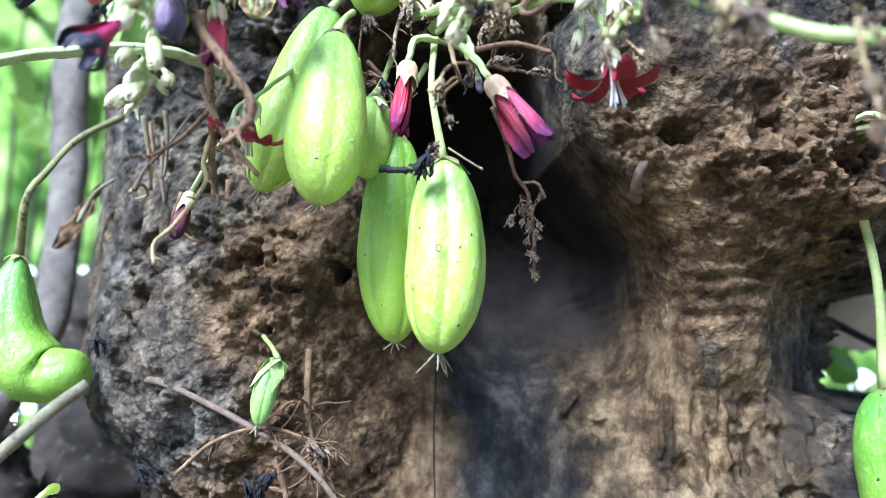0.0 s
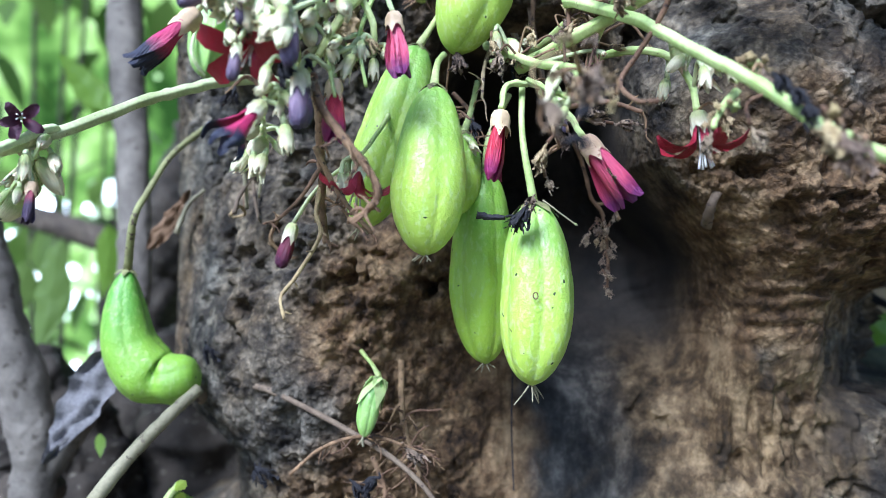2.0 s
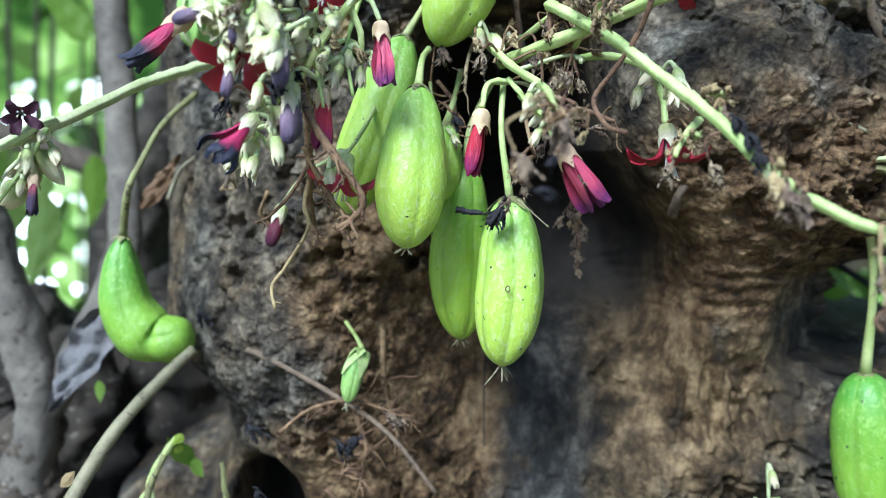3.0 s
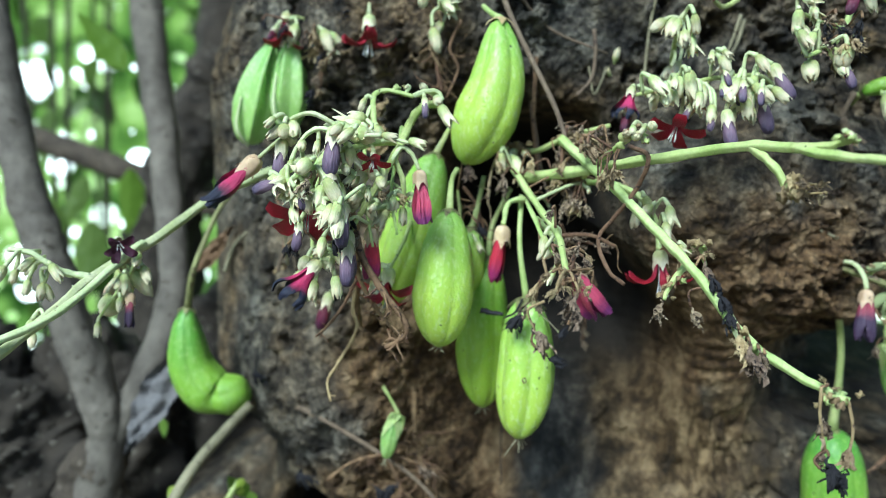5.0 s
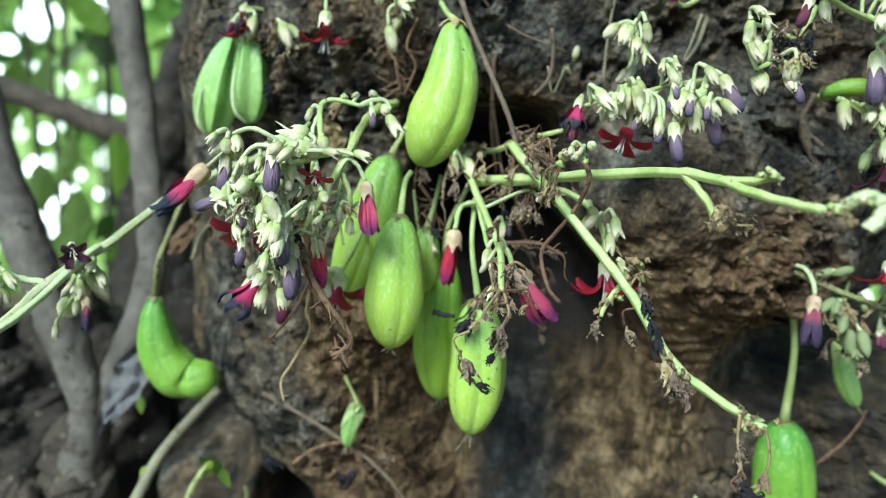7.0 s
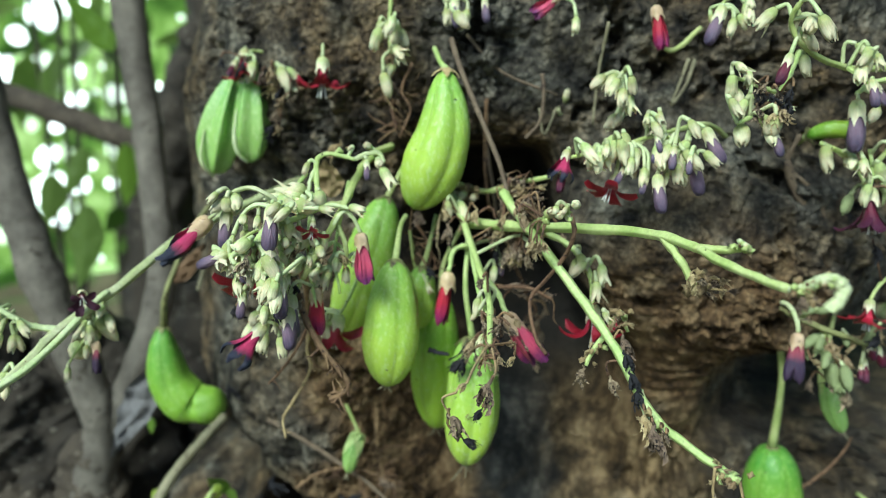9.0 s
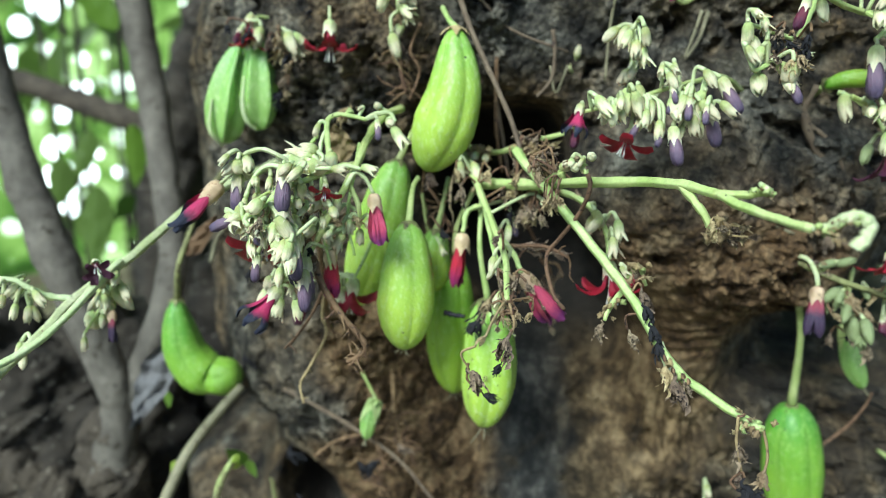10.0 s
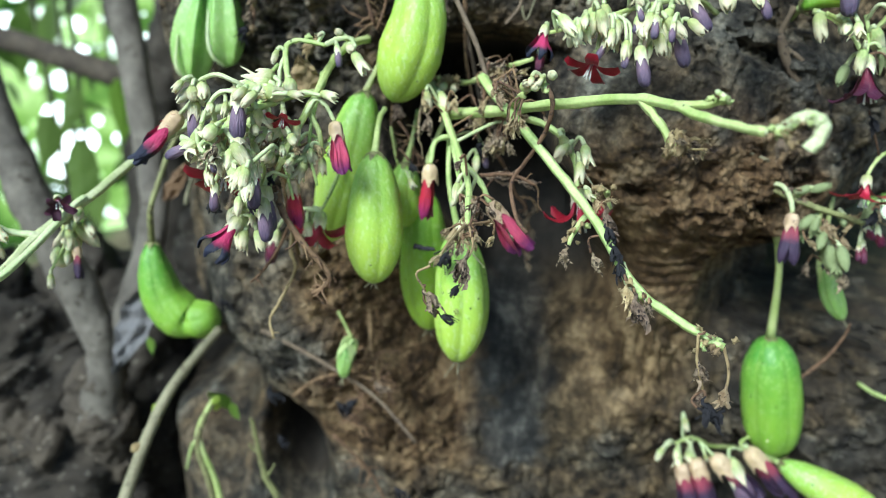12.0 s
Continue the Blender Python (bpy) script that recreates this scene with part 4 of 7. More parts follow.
def crumpled(name, seed):
    """A shrivelled flower: a thin bent stalk, a torn cup of curled dry sepals, and twisted ribbons of petal hanging from it."""
    rnd = random.Random(seed)
    bend = rnd.uniform(-0.12, 0.12)
    spine = smooth_line([(0, 0, 0), (0.03, bend, 0.12), (bend, 0.05, 0.26), (0.04, -bend, 0.60)], 5)
    verts, faces = tube_data(spine, (0.025, 0.03, 0.045, 0.05, 0.04, 0.03, 0.02), 7, 0.30, seed)
    rows, cols = 10, 8
    for k in range(5):
        mid, base = 2 * math.pi * k / 5 + rnd.uniform(-0.3, 0.3), len(verts)
        long, flare, wide = rnd.uniform(0.32, 0.62), rnd.uniform(-0.15, 0.07), rnd.uniform(0.50, 0.80)
        for r in range(rows):
            u = r / (rows - 1)
            out = 0.035 + 0.13 * math.sin(min(1.0, u * 1.7) * 1.57) + flare * u * u
            for c in range(cols):
                v = 2 * c / (cols - 1) - 1
                a = mid + v * wide * (1 - 0.65 * u * u)
                crease = 0.034 * math.cos(2.5 * math.pi * v + seed) + 0.085 * noise.noise((4 * u + k, 2.2 * v, seed)) + 0.045 * noise.noise((9 * u, 5 * v, seed + k))
                curl = 0.05 * v * v * u * (1 if k % 2 else -1)
                q = out + crease * (0.3 + u) + curl
                verts.append((bend * 0.6 + q * math.cos(a), q * math.sin(a), 0.17 + long * u * (1 - 0.12 * v * v) - abs(flare) * 0.4 * u * u + 0.03 * noise.noise((7 * v, k, seed))))
        faces += [(base + r * cols + c, base + r * cols + c + 1, base + (r + 1) * cols + c + 1, base + (r + 1) * cols + c) for r in range(rows - 1) for c in range(cols - 1)]
    body = len(faces)
    for k in range(8):
        early = k < 2
        a = rnd.uniform(0, 6.28)
        root = Vector(spine[int(len(spine) * (rnd.uniform(0.5, 0.7) if early else rnd.uniform(0.75, 0.98)))]) + 0.06 * Vector((math.cos(a), math.sin(a), 0))
        d = Vector((math.cos(a), math.sin(a), rnd.uniform(0.2, 0.9) if early else rnd.uniform(0.8, 2.0))).normalized()
        p, pts = root, [root]
        for j in range(3):
            d = (d + 0.6 * Vector((rnd.uniform(-1, 1), rnd.uniform(-1, 1), rnd.uniform(-0.5, 0.9)))).normalized()
            p = p + d * rnd.uniform(0.06, 0.09 if early else 0.17)
            pts.append(p)
        line = smooth_line(pts, 4)
        wide, turn, base = rnd.uniform(0.03, 0.065), rnd.uniform(-3, 3), len(verts)
        for i, q in enumerate(line):
            u = i / (len(line) - 1)
            half = wide * (1.05 - 0.75 * u * u) * (0.6 + 0.6 * rnd.random())
            ang = a + 1.57 + turn * u
            side = np.array([math.cos(ang), math.sin(ang), 0.4 * math.sin(3 * ang)])
            cup = np.array([-math.sin(ang), math.cos(ang), 0.3]) * half * rnd.uniform(0.3, 1.0)
            verts += [q - side * half, q + cup, q + side * half]
        for i in range(len(line) - 1):
            m = base + 3 * i
            faces += [(m, m + 1, m + 4, m + 3), (m + 1, m + 2, m + 5, m + 4)]
        if early:
            body = len(faces)
    me = mesh_of(name, verts, faces)
    me.polygons.foreach_set("material_index", [0] * body + [1] * (len(faces) - body))
    return me


SHRIVELLED = [crumpled("withered_flower", s) for s in (3, 8, 15, 21, 34, 55)]


def copy_with(mesh, mat, second=None, cache={}):
    key = (mesh.name, mat.name, second.name if second else "")
    if key not in cache:
        me = mesh.copy()
        me.materials.clear()
        me.materials.append(mat)
        me.materials.append(second or mat)
        cache[key] = me
    return cache[key]


FLOWERS = {
    # kind: petal, petal material, calyx material, stamen, petals, label
    "open": (PETAL_OPEN, RED, CALYX, STAMEN_OPEN, "open crimson flower with white stamens"),
    "wide": (PETAL_WIDE, RED, CALYX, STAMEN_OPEN, "open crimson flower with broad petals"),
    "broad": (PETAL_BROAD, CRIMSON, CALYX, STAMEN_OPEN, "wide-open deep crimson flower"),
    "dark": (PETAL_WIDE, MAROON, CALYX, STAMEN_OPEN, "dark red open flower going black"),
    "shut": (PETAL_SHUT, PINK, CALYX_TAN, None, "half-shut pink to purple flower"),
    "scarlet": (PETAL_NARROW, SCARLET, CALYX_TAN, None, "narrow scarlet flower with a tan calyx"),
    "blackened": (PETAL_DROOP, WILTED, CALYX_TAN, None, "withering red flower with black petal tips"),
    "inky": (PETAL_RAG, WILTED, CALYX, None, "withering magenta flower with blue-black petals"),
    "dusky": (PETAL_NARROW, DUSKY, CALYX_TAN, None, "drooping dark purple flower with a tan calyx"),
    "purple": (FURLED, PURPLE, CALYX, None, "cream bud with a purple tip"),
    "maroon": (FURLED, MAROON, CALYX, None, "cream bud with a maroon tip"),
}
COUNT = [0]


def flower(parent, kind, at, to, scale=1.0, toward=None):
    """A flower or bud at the end of its stalk, from its base to its mouth."""
    COUNT[0] += 1
    rnd = random.Random(COUNT[0] * 77)
    length = (Vector(to) - Vector(at)).length
    spin = rnd.uniform(0, 6.28)
    if kind in ("bud", "round", "dull"):
        m = aim(at, to, length, spin)
        return part("bud", copy_with(rnd.choice(BUDS_ROUND if kind == "round" else BUDS_LONG), BUD_DULL if kind == "dull" else BUD), None, parent, "", m)
    if kind == "cup":
        return part("calyx", copy_with(CUP, CALYX), None, parent, "", aim(at, to, length / 0.6, spin))
    if kind in ("nub", "husk"):
        return part("nub", copy_with(rnd.choice(NUBS), STEM if kind == "nub" else DRY_PALE), None, parent, "", aim(at, to, length, spin))
    if kind in ("dry", "black", "pale"):
        mat, end = {"dry": (DRY_FLOWER, BLACK), "black": (BLACK, BLACK), "pale": (PALE_FLOWER, DRY_FLOWER)}[kind]
        return part("withered_flower", copy_with(rnd.choice(SHRIVELLED), mat, end), None, parent, "", aim(at, to, length * 1.05, spin))
    petal, pm, cm, stamen, label = FLOWERS[kind]
    if toward:
        flat = aim(at, to).inverted() @ Vector(toward)
        spin = math.atan2(flat.y, flat.x)
    unit = length / {"open": 0.95, "wide": 1.05, "broad": 1.05, "dark": 1.05, "purple": 1.0, "maroon": 1.0}.get(kind, 1.3) * scale
    m = aim(at, to, unit, spin)
    slim = 0.82 if petal is FURLED else 1.0
    head = part("flower", copy_with(CUP, cm), None, parent, label, m @ Matrix.Diagonal((slim, slim, 1.0, 1.0)))
    if petal is FURLED:
        part("petals", copy_with(rnd.choice(FURLED), pm), None, head, "", m)
        return head
    for k in range(5):
        wob = Euler((rnd.uniform(-0.12, 0.12), rnd.uniform(-0.16, 0.16), 2 * math.pi * k / 5 + rnd.uniform(-0.15, 0.15))).to_matrix().to_4x4()
        part("petal", copy_with(petal, pm), None, head, "", m @ wob)
    if stamen:
        for k in range(5):
            part("stamen", copy_with(stamen, WHITE), None, head, "", m @ Matrix.Rotation(2 * math.pi * k / 5 + 0.3, 4, "Z"))
    return head


class Cluster:
    """A flowering or fruiting stalk with its side shoots, buds and flowers."""

    def __init__(self, name, label, category, group="flower stalks on the trunk"):
        self.name, self.label, self.category, self.group, self.ob, self.lines = name, label, category, group, None, []

    def stem(self, pts, r0, r1, mat=STEM, knobs=0.05, name="stem", seg=20, stubs=0):
        if self.ob is None:
            self.ob = thing(self.name, pts[0], self.label, self.category, self.group)
        line = smooth_line(pts, 9)
        seed = len(self.lines) + int(1e4 * abs(pts[0][0]))
        rnd = random.Random(seed)
        n = len(line)
        radii = [(r0 + (r1 - r0) * i / n) * (1 + 0.22 * noise.noise((i * 0.35, seed, 0)) + 0.10 * noise.noise((i * 1.1, seed, 5))) for i in range(n)]
        line = line + np.array([[0.25 * r0 * noise.noise((i * 0.3, seed, k * 9)) for k in range(3)] for i in range(n)])
        self.lines.append(line)
        v, f = tube_data(line, radii, seg, knobs, seed, 0, 0.09)
        part(name, mesh_of(name, v, f), mat, self.ob)
        for _ in range(stubs):
            i = rnd.randrange(3, n - 1)
            d = Vector((rnd.uniform(-1, 1), rnd.uniform(-1, 0.3), rnd.uniform(-0.6, 1))).normalized()
            a = Vector(line[i]) + d * radii[i] * 0.6
            part("stub", copy_with(rnd.choice(NUBS), mat), None, self.ob, "", aim(a, a + d, radii[i] * rnd.uniform(0.9, 1.7)))

    def add(self, kind, at, to, stalk=0.0007, mat=None, scale=1.0, reach=1.0, toward=None):
        """A flower, hung by a thin arched stalk from the nearest place of the stems."""
        pts = np.concatenate(self.lines)
        d = np.linalg.norm(pts - np.array(at), axis=1)
        node = pts[d.argmin()]
        if d.min() > reach:
            pull = Vector(node) + (Vector(at) - Vector(node)) * (reach / float(d.min())) - Vector(at)
            at, to = Vector(at) + pull, Vector(to) + pull
            d = np.linalg.norm(pts - np.array(at), axis=1)
        flower(self.ob, kind, at, to, scale, toward)
        if kind in ("dry", "black", "pale"):
            mat, stalk = mat or DRY, 0.6 * stalk
        gap = float(d.min())
        if stalk and gap > 0.0012:
            back = (Vector(at) - Vector(to)).normalized()
            mid = Vector(at) + back * min(0.4 * gap, 0.006) + (Vector(node) - Vector(at)) * 0.3
            part("flower_stalk", tube("flower_stalk", [node, mid, at], (stalk * 1.1, stalk, stalk * 1.3), 6, 4), mat or PEDICEL, self.ob)

    def scatter(self, seed, count, centre, spread, size, kinds=("bud",), down=0.8, stalk=0.00075, mat=None):
        """Small buds strewn round a point, hanging by short stalks."""
        rnd = random.Random(seed)
        for _ in range(count):
            at = Vector(centre) + Vector(rnd.gauss(0, s) for s in spread)
            d = Vector((rnd.uniform(-0.6, 0.6), rnd.uniform(-0.8, 0.2), -down + rnd.uniform(-0.3, 0.5))).normalized()
            self.add(rnd.choice(kinds), at, at + d * size * rnd.uniform(0.9, 1.6), stalk, mat, 1.0, 0.010)


# ---- the fruits ----
fruit([(-0.0335, 0.2220, 1.2995), (-0.0347, 0.2200, 1.2715), (-0.0368, 0.2165, 1.2435)], 0.0262, FRUIT, "plump light green ribbed fruit hanging before the others", stalk=[(-0.0304, 0.2400, 1.3149), (-0.0327, 0.2360, 1.3107)], seed=1, spin=0.35, neck=0.66, lobes=0.06)
scarred = fruit([(0.0000, 0.2310, 1.2615), (0.0010, 0.2280, 1.2300), (-0.0017, 0.2260, 1.2000)], 0.0262, FRUIT, "light green ribbed fruit with a small brown scar", stalk=[(-0.0029, 0.2400, 1.3041), (-0.0036, 0.2320, 1.2841)], seed=2, spin=0.06, hairs=0.006, lobes=0.10, sepals=0.0095)
scar(scarred, (-0.0012, 0.2147, 1.2305), (0.0, -1.0, 0.1), 0.0015, DRY)
fruit([(-0.0155, 0.2520, 1.2750), (-0.0170, 0.2530, 1.2400), (-0.0160, 0.2520, 1.2035)], 0.0252, FRUIT_DEEP, "long green ribbed fruit tucked behind another", stalk=[(-0.0060, 0.2620, 1.3050), (-0.0140, 0.2570, 1.2880)], seed=3, spin=0.5, neck=0.75)
fruit([(-0.0400, 0.2500, 1.3205), (-0.0500, 0.2460, 1.2850), (-0.0612, 0.2430, 1.2535)], 0.0255, FRUIT, "green ribbed fruit half hidden behind the front one", stalk=[(-0.0280, 0.2650, 1.3450), (-0.0340, 0.2560, 1.3320)], seed=4, spin=0.2)
fruit([(-0.0235, 0.2490, 1.2885), (-0.0245, 0.2480, 1.2750), (-0.0255, 0.2480, 1.2585)], 0.0165, FRUIT, "small round green fruit squeezed between larger ones", seed=5, stalk=[(-0.0180, 0.2620, 1.3100), (-0.0210, 0.2550, 1.2970)], hairs=0)
fruit([(-0.0141, 0.2460, 1.3775), (-0.0150, 0.2430, 1.3490), (-0.0275, 0.2455, 1.3165)], 0.0284, FRUIT, "large bright green fruit hanging above the flowers", stalk=[(-0.0202, 0.2700, 1.3855), (-0.0172, 0.2550, 1.3807)], seed=6, hairs=0, neck=0.5, spin=0.5, sepal_mat=DRY_PALE, sepals=0.007)
fruit([(-0.1660, 0.2900, 1.2380), (-0.1670, 0.2900, 1.2240), (-0.1650, 0.2900, 1.2060), (-0.1560, 0.2900, 1.1930), (-0.1470, 0.2900, 1.1920), (-0.1360, 0.2900, 1.1960)], 0.0268, FRUIT_DARK, "bent green fruit curled like a hook", stalk=[(-0.1420, 0.3200, 1.3040), (-0.1510, 0.3000, 1.2880), (-0.1560, 0.2870, 1.2710), (-0.1590, 0.2800, 1.2590)], seed=7, hairs=0, neck=0.5, lobes=0.05, stalk_r=0.0013, tail=0.34, stalk_mat=STEM_OLD, pinch=0.2)
fruit([(-0.0554, 0.2540, 1.1983), (-0.0586, 0.2520, 1.1892), (-0.0610, 0.2520, 1.1765)], 0.0085, FRUIT_PALE, "tiny young green fruit with long sepals", stalk=[(-0.0639, 0.2680, 1.2062), (-0.0585, 0.2580, 1.2024)], seed=8, hug=(0.45, 1.0), sepals=0.012, hairs=0.003, stalk_r=0.0008, sepal_mat=STEM)
fruit([(0.1584, 0.2720, 1.1876), (0.1628, 0.2720, 1.1534), (0.1684, 0.2720, 1.1171)], 0.0312, FRUIT_DARK, "deep green blunt fruit on a long straight stalk", stalk=[(0.1458, 0.2620, 1.2663), (0.1561, 0.2680, 1.2282)], seed=9, hairs=0, neck=0.96, tail=0.40, lobes=0.05, stalk_r=0.0016, sepals=0.006)
fruit([(0.1786, 0.2700, 1.2337), (0.1825, 0.2680, 1.2159), (0.1900, 0.2660, 1.2003)], 0.011, FRUIT_PALE, "slender young green fruit among dry sepals", stalk=[(0.1798, 0.2750, 1.2621), (0.1783, 0.2720, 1.2451)], seed=10, hug=(0.5, 1.0), sepals=0.012, sepal_mat=STEM)
winged = fruit([(-0.1223, 0.3020, 1.3706), (-0.1289, 0.2980, 1.3490), (-0.1349, 0.2970, 1.3208)], 0.0235, FRUIT_PALE, "pale green fruit in the shade with a white rib", stalk=[(-0.1160, 0.3300, 1.3924), (-0.1204, 0.3150, 1.3785)], seed=11, hairs=0, neck=0.5, spin=0.3, lobes=0.13, tail=0.42, keel=True)
part("rib", tube("rib", [(-0.1356, 0.2900, 1.3442), (-0.1377, 0.2880, 1.3320), (-0.1366, 0.2880, 1.3262), (-0.1334, 0.2920, 1.3204)], (0.0004, 0.0010, 0.0010, 0.0006), 6), PEDICEL, winged, "pale worn rib of the fruit")
ribbed = fruit([(-0.1113, 0.2940, 1.3734), (-0.1118, 0.2910, 1.3522), (-0.1139, 0.2910, 1.3282)], 0.0205, FRUIT_PALE, "pale green fruit hanging in a shaded pair", stalk=[(-0.1100, 0.3300, 1.3924), (-0.1104, 0.3100, 1.3785)], seed=12, hairs=0, neck=0.55, spin=0.9, lobes=0.13, tail=0.42, keel=True)
part("rib", tube("rib", [(-0.1166, 0.2830, 1.3555), (-0.1179, 0.2810, 1.3424), (-0.1167, 0.2810, 1.3343), (-0.1130, 0.2840, 1.3292)], (0.0004, 0.0010, 0.0010, 0.0006), 6), PEDICEL, ribbed, "pale worn rib of the fruit")
fruit([(0.1601, 0.2450, 1.1305), (0.1764, 0.2350, 1.1245), (0.2065, 0.2250, 1.1107)], 0.02, FRUIT, "smooth light green fruit lying aslant below", seed=13, hairs=0, neck=0.7, lobes=0.02, stalk=[(0.1609, 0.2750, 1.1160), (0.1608, 0.2600, 1.1231)])
fruit([(0.1470, 0.2600, 1.3505), (0.1550, 0.2560, 1.3540), (0.1670, 0.2510, 1.3545)], 0.0080, FRUIT_DEEP, "slim green fruit sticking out sideways", seed=14, hairs=0, neck=0.8, lobes=0.03, stalk=[(0.1505, 0.2850, 1.3413), (0.1487, 0.2700, 1.3467)])


# ---- flower stalks ----

spray = Cluster("flower_cluster", "dense spray of cream buds with crimson and purple flowers", "flowers")
spray.stem([(-0.0390, 0.2620, 1.3420), (-0.0450, 0.2450, 1.3410), (-0.0490, 0.2250, 1.3360), (-0.0520, 0.2070, 1.3270), (-0.0560, 0.1960, 1.3190), (-0.0610, 0.1900, 1.3100), (-0.0660, 0.1900, 1.3010)], 0.0017, 0.0011)
spray.stem([(-0.0490, 0.2250, 1.3360), (-0.0520, 0.2050, 1.3270), (-0.0540, 0.2000, 1.3210), (-0.0510, 0.1990, 1.3130), (-0.0510, 0.2000, 1.3040)], 0.0013, 0.0009)
spray.stem([(-0.0530, 0.2060, 1.3270), (-0.0600, 0.2000, 1.3270), (-0.0650, 0.1900, 1.3260), (-0.0700, 0.1820, 1.3250), (-0.0760, 0.1780, 1.3240)], 0.0014, 0.001)
spray.stem([(-0.0650, 0.1900, 1.3260), (-0.0720, 0.1860, 1.3310), (-0.0770, 0.1840, 1.3350), (-0.0830, 0.1850, 1.3370), (-0.0910, 0.1880, 1.3340), (-0.0930, 0.1880, 1.3280)], 0.001, 0.0007, PEDICEL)
spray.stem([(-0.0690, 0.1850, 1.3250), (-0.0720, 0.1800, 1.3300), (-0.0780, 0.1800, 1.3320), (-0.0830, 0.1810, 1.3300), (-0.0870, 0.1820, 1.3250)], 0.001, 0.0007, PEDICEL)
spray.stem([(-0.0610, 0.2000, 1.3270), (-0.0620, 0.2030, 1.3330), (-0.0630, 0.2070, 1.3410), (-0.0620, 0.2090, 1.3450), (-0.0570, 0.2100, 1.3460), (-0.0480, 0.2100, 1.3440)], 0.0011, 0.0008)
spray.stem([(-0.0630, 0.2070, 1.3410), (-0.0650, 0.2060, 1.3370), (-0.0660, 0.2040, 1.3310), (-0.0670, 0.2000, 1.3270)], 0.0009, 0.0007, PEDICEL)
spray.stem([(-0.0480, 0.2100, 1.3440), (-0.0440, 0.2120, 1.3460), (-0.0390, 0.2130, 1.3460), (-0.0370, 0.2120, 1.3430)], 0.001, 0.0007, PEDICEL)
spray.stem([(-0.0760, 0.1780, 1.3240), (-0.0790, 0.1750, 1.3200), (-0.0820, 0.1730, 1.3180), (-0.0850, 0.1720, 1.3160), (-0.0890, 0.1740, 1.3140)], 0.001, 0.0008)
spray.stem([(-0.0790, 0.1750, 1.3200), (-0.0750, 0.1720, 1.3150), (-0.0730, 0.1720, 1.3110), (-0.0700, 0.1710, 1.3080)], 0.001, 0.0008, PEDICEL)
spray.stem([(-0.0760, 0.1780, 1.3240), (-0.0740, 0.1900, 1.3130), (-0.0735, 0.1980, 1.3030), (-0.0745, 0.1940, 1.2930), (-0.0785, 0.1810, 1.2865)], 0.001, 0.0007)
spray.stem([(-0.0730, 0.1720, 1.3110), (-0.0720, 0.1730, 1.3030), (-0.0710, 0.1760, 1.2960), (-0.0690, 0.1770, 1.2930)], 0.0009, 0.0007, PEDICEL)
spray.stem([(-0.0610, 0.1900, 1.3100), (-0.0640, 0.1910, 1.3060), (-0.0630, 0.1930, 1.3010), (-0.0620, 0.1950, 1.2960)], 0.001, 0.0008, PEDICEL)
spray.stem([(-0.0560, 0.1960, 1.3190), (-0.0520, 0.2000, 1.3250), (-0.0480, 0.2000, 1.3230), (-0.0450, 0.2000, 1.3170)], 0.0009, 0.0007, PEDICEL)
spray.stem([(-0.0600, 0.2000, 1.3270), (-0.0550, 0.1990, 1.3280), (-0.0490, 0.1980, 1.3270)], 0.0009, 0.0007, PEDICEL)
spray.stem([(-0.0660, 0.1900, 1.3010), (-0.0680, 0.1880, 1.2970), (-0.0700, 0.1860, 1.2910)], 0.0008, 0.0006)
spray.add("purple", (-0.0730, 0.1770, 1.3330), (-0.0740, 0.1740, 1.3160))
spray.add("purple", (-0.0930, 0.1880, 1.3280), (-0.0950, 0.1860, 1.3130))
spray.add("purple", (-0.0890, 0.1740, 1.3150), (-0.1000, 0.1720, 1.3110))
spray.add("purple", (-0.0820, 0.1730, 1.3160), (-0.0830, 0.1710, 1.3050))
spray.add("purple", (-0.0845, 0.1740, 1.3010), (-0.0860, 0.1730, 1.2885), scale=0.85)
spray.add("purple", (-0.0700, 0.1710, 1.3080), (-0.0690, 0.1680, 1.2930))
spray.add("purple", (-0.0770, 0.1720, 1.3110), (-0.0750, 0.1700, 1.3000))
spray.add("purple", (-0.0690, 0.1770, 1.2940), (-0.0680, 0.1750, 1.2740), scale=0.80)
spray.add("inky", (-0.0790, 0.1800, 1.2860), (-0.0895, 0.1750, 1.2720))
spray.add("scarlet", (-0.0620, 0.1950, 1.2960), (-0.0630, 0.1940, 1.2770))
spray.add("shut", (-0.0450, 0.2000, 1.3170), (-0.0430, 0.1970, 1.2980))
spray.add("broad", (-0.0608, 0.1880, 1.3240), (-0.0612, 0.1820, 1.3170), scale=0.72)
spray.add("round", (-0.0610, 0.2020, 1.3330), (-0.0610, 0.2000, 1.3260))
spray.add("bud", (-0.0660, 0.2070, 1.3430), (-0.0680, 0.2060, 1.3380))
spray.add("bud", (-0.0490, 0.1980, 1.3280), (-0.0420, 0.1960, 1.3260))
spray.add("purple", (-0.0440, 0.2110, 1.3440), (-0.0430, 0.2090, 1.3360))
spray.add("bud", (-0.0380, 0.2110, 1.3410), (-0.0330, 0.2090, 1.3330))
spray.add("blackened", (-0.1060, 0.2050, 1.3200), (-0.1240, 0.2070, 1.3030))
spray.add("bud", (-0.0510, 0.2000, 1.3030), (-0.0510, 0.1990, 1.2960))
spray.add("bud", (-0.0570, 0.1970, 1.3060), (-0.0580, 0.1960, 1.3000))
spray.add("bud", (-0.0550, 0.1980, 1.3070), (-0.0540, 0.1970, 1.3010))
spray.add("round", (-0.0680, 0.1890, 1.3090), (-0.0680, 0.1880, 1.3030))
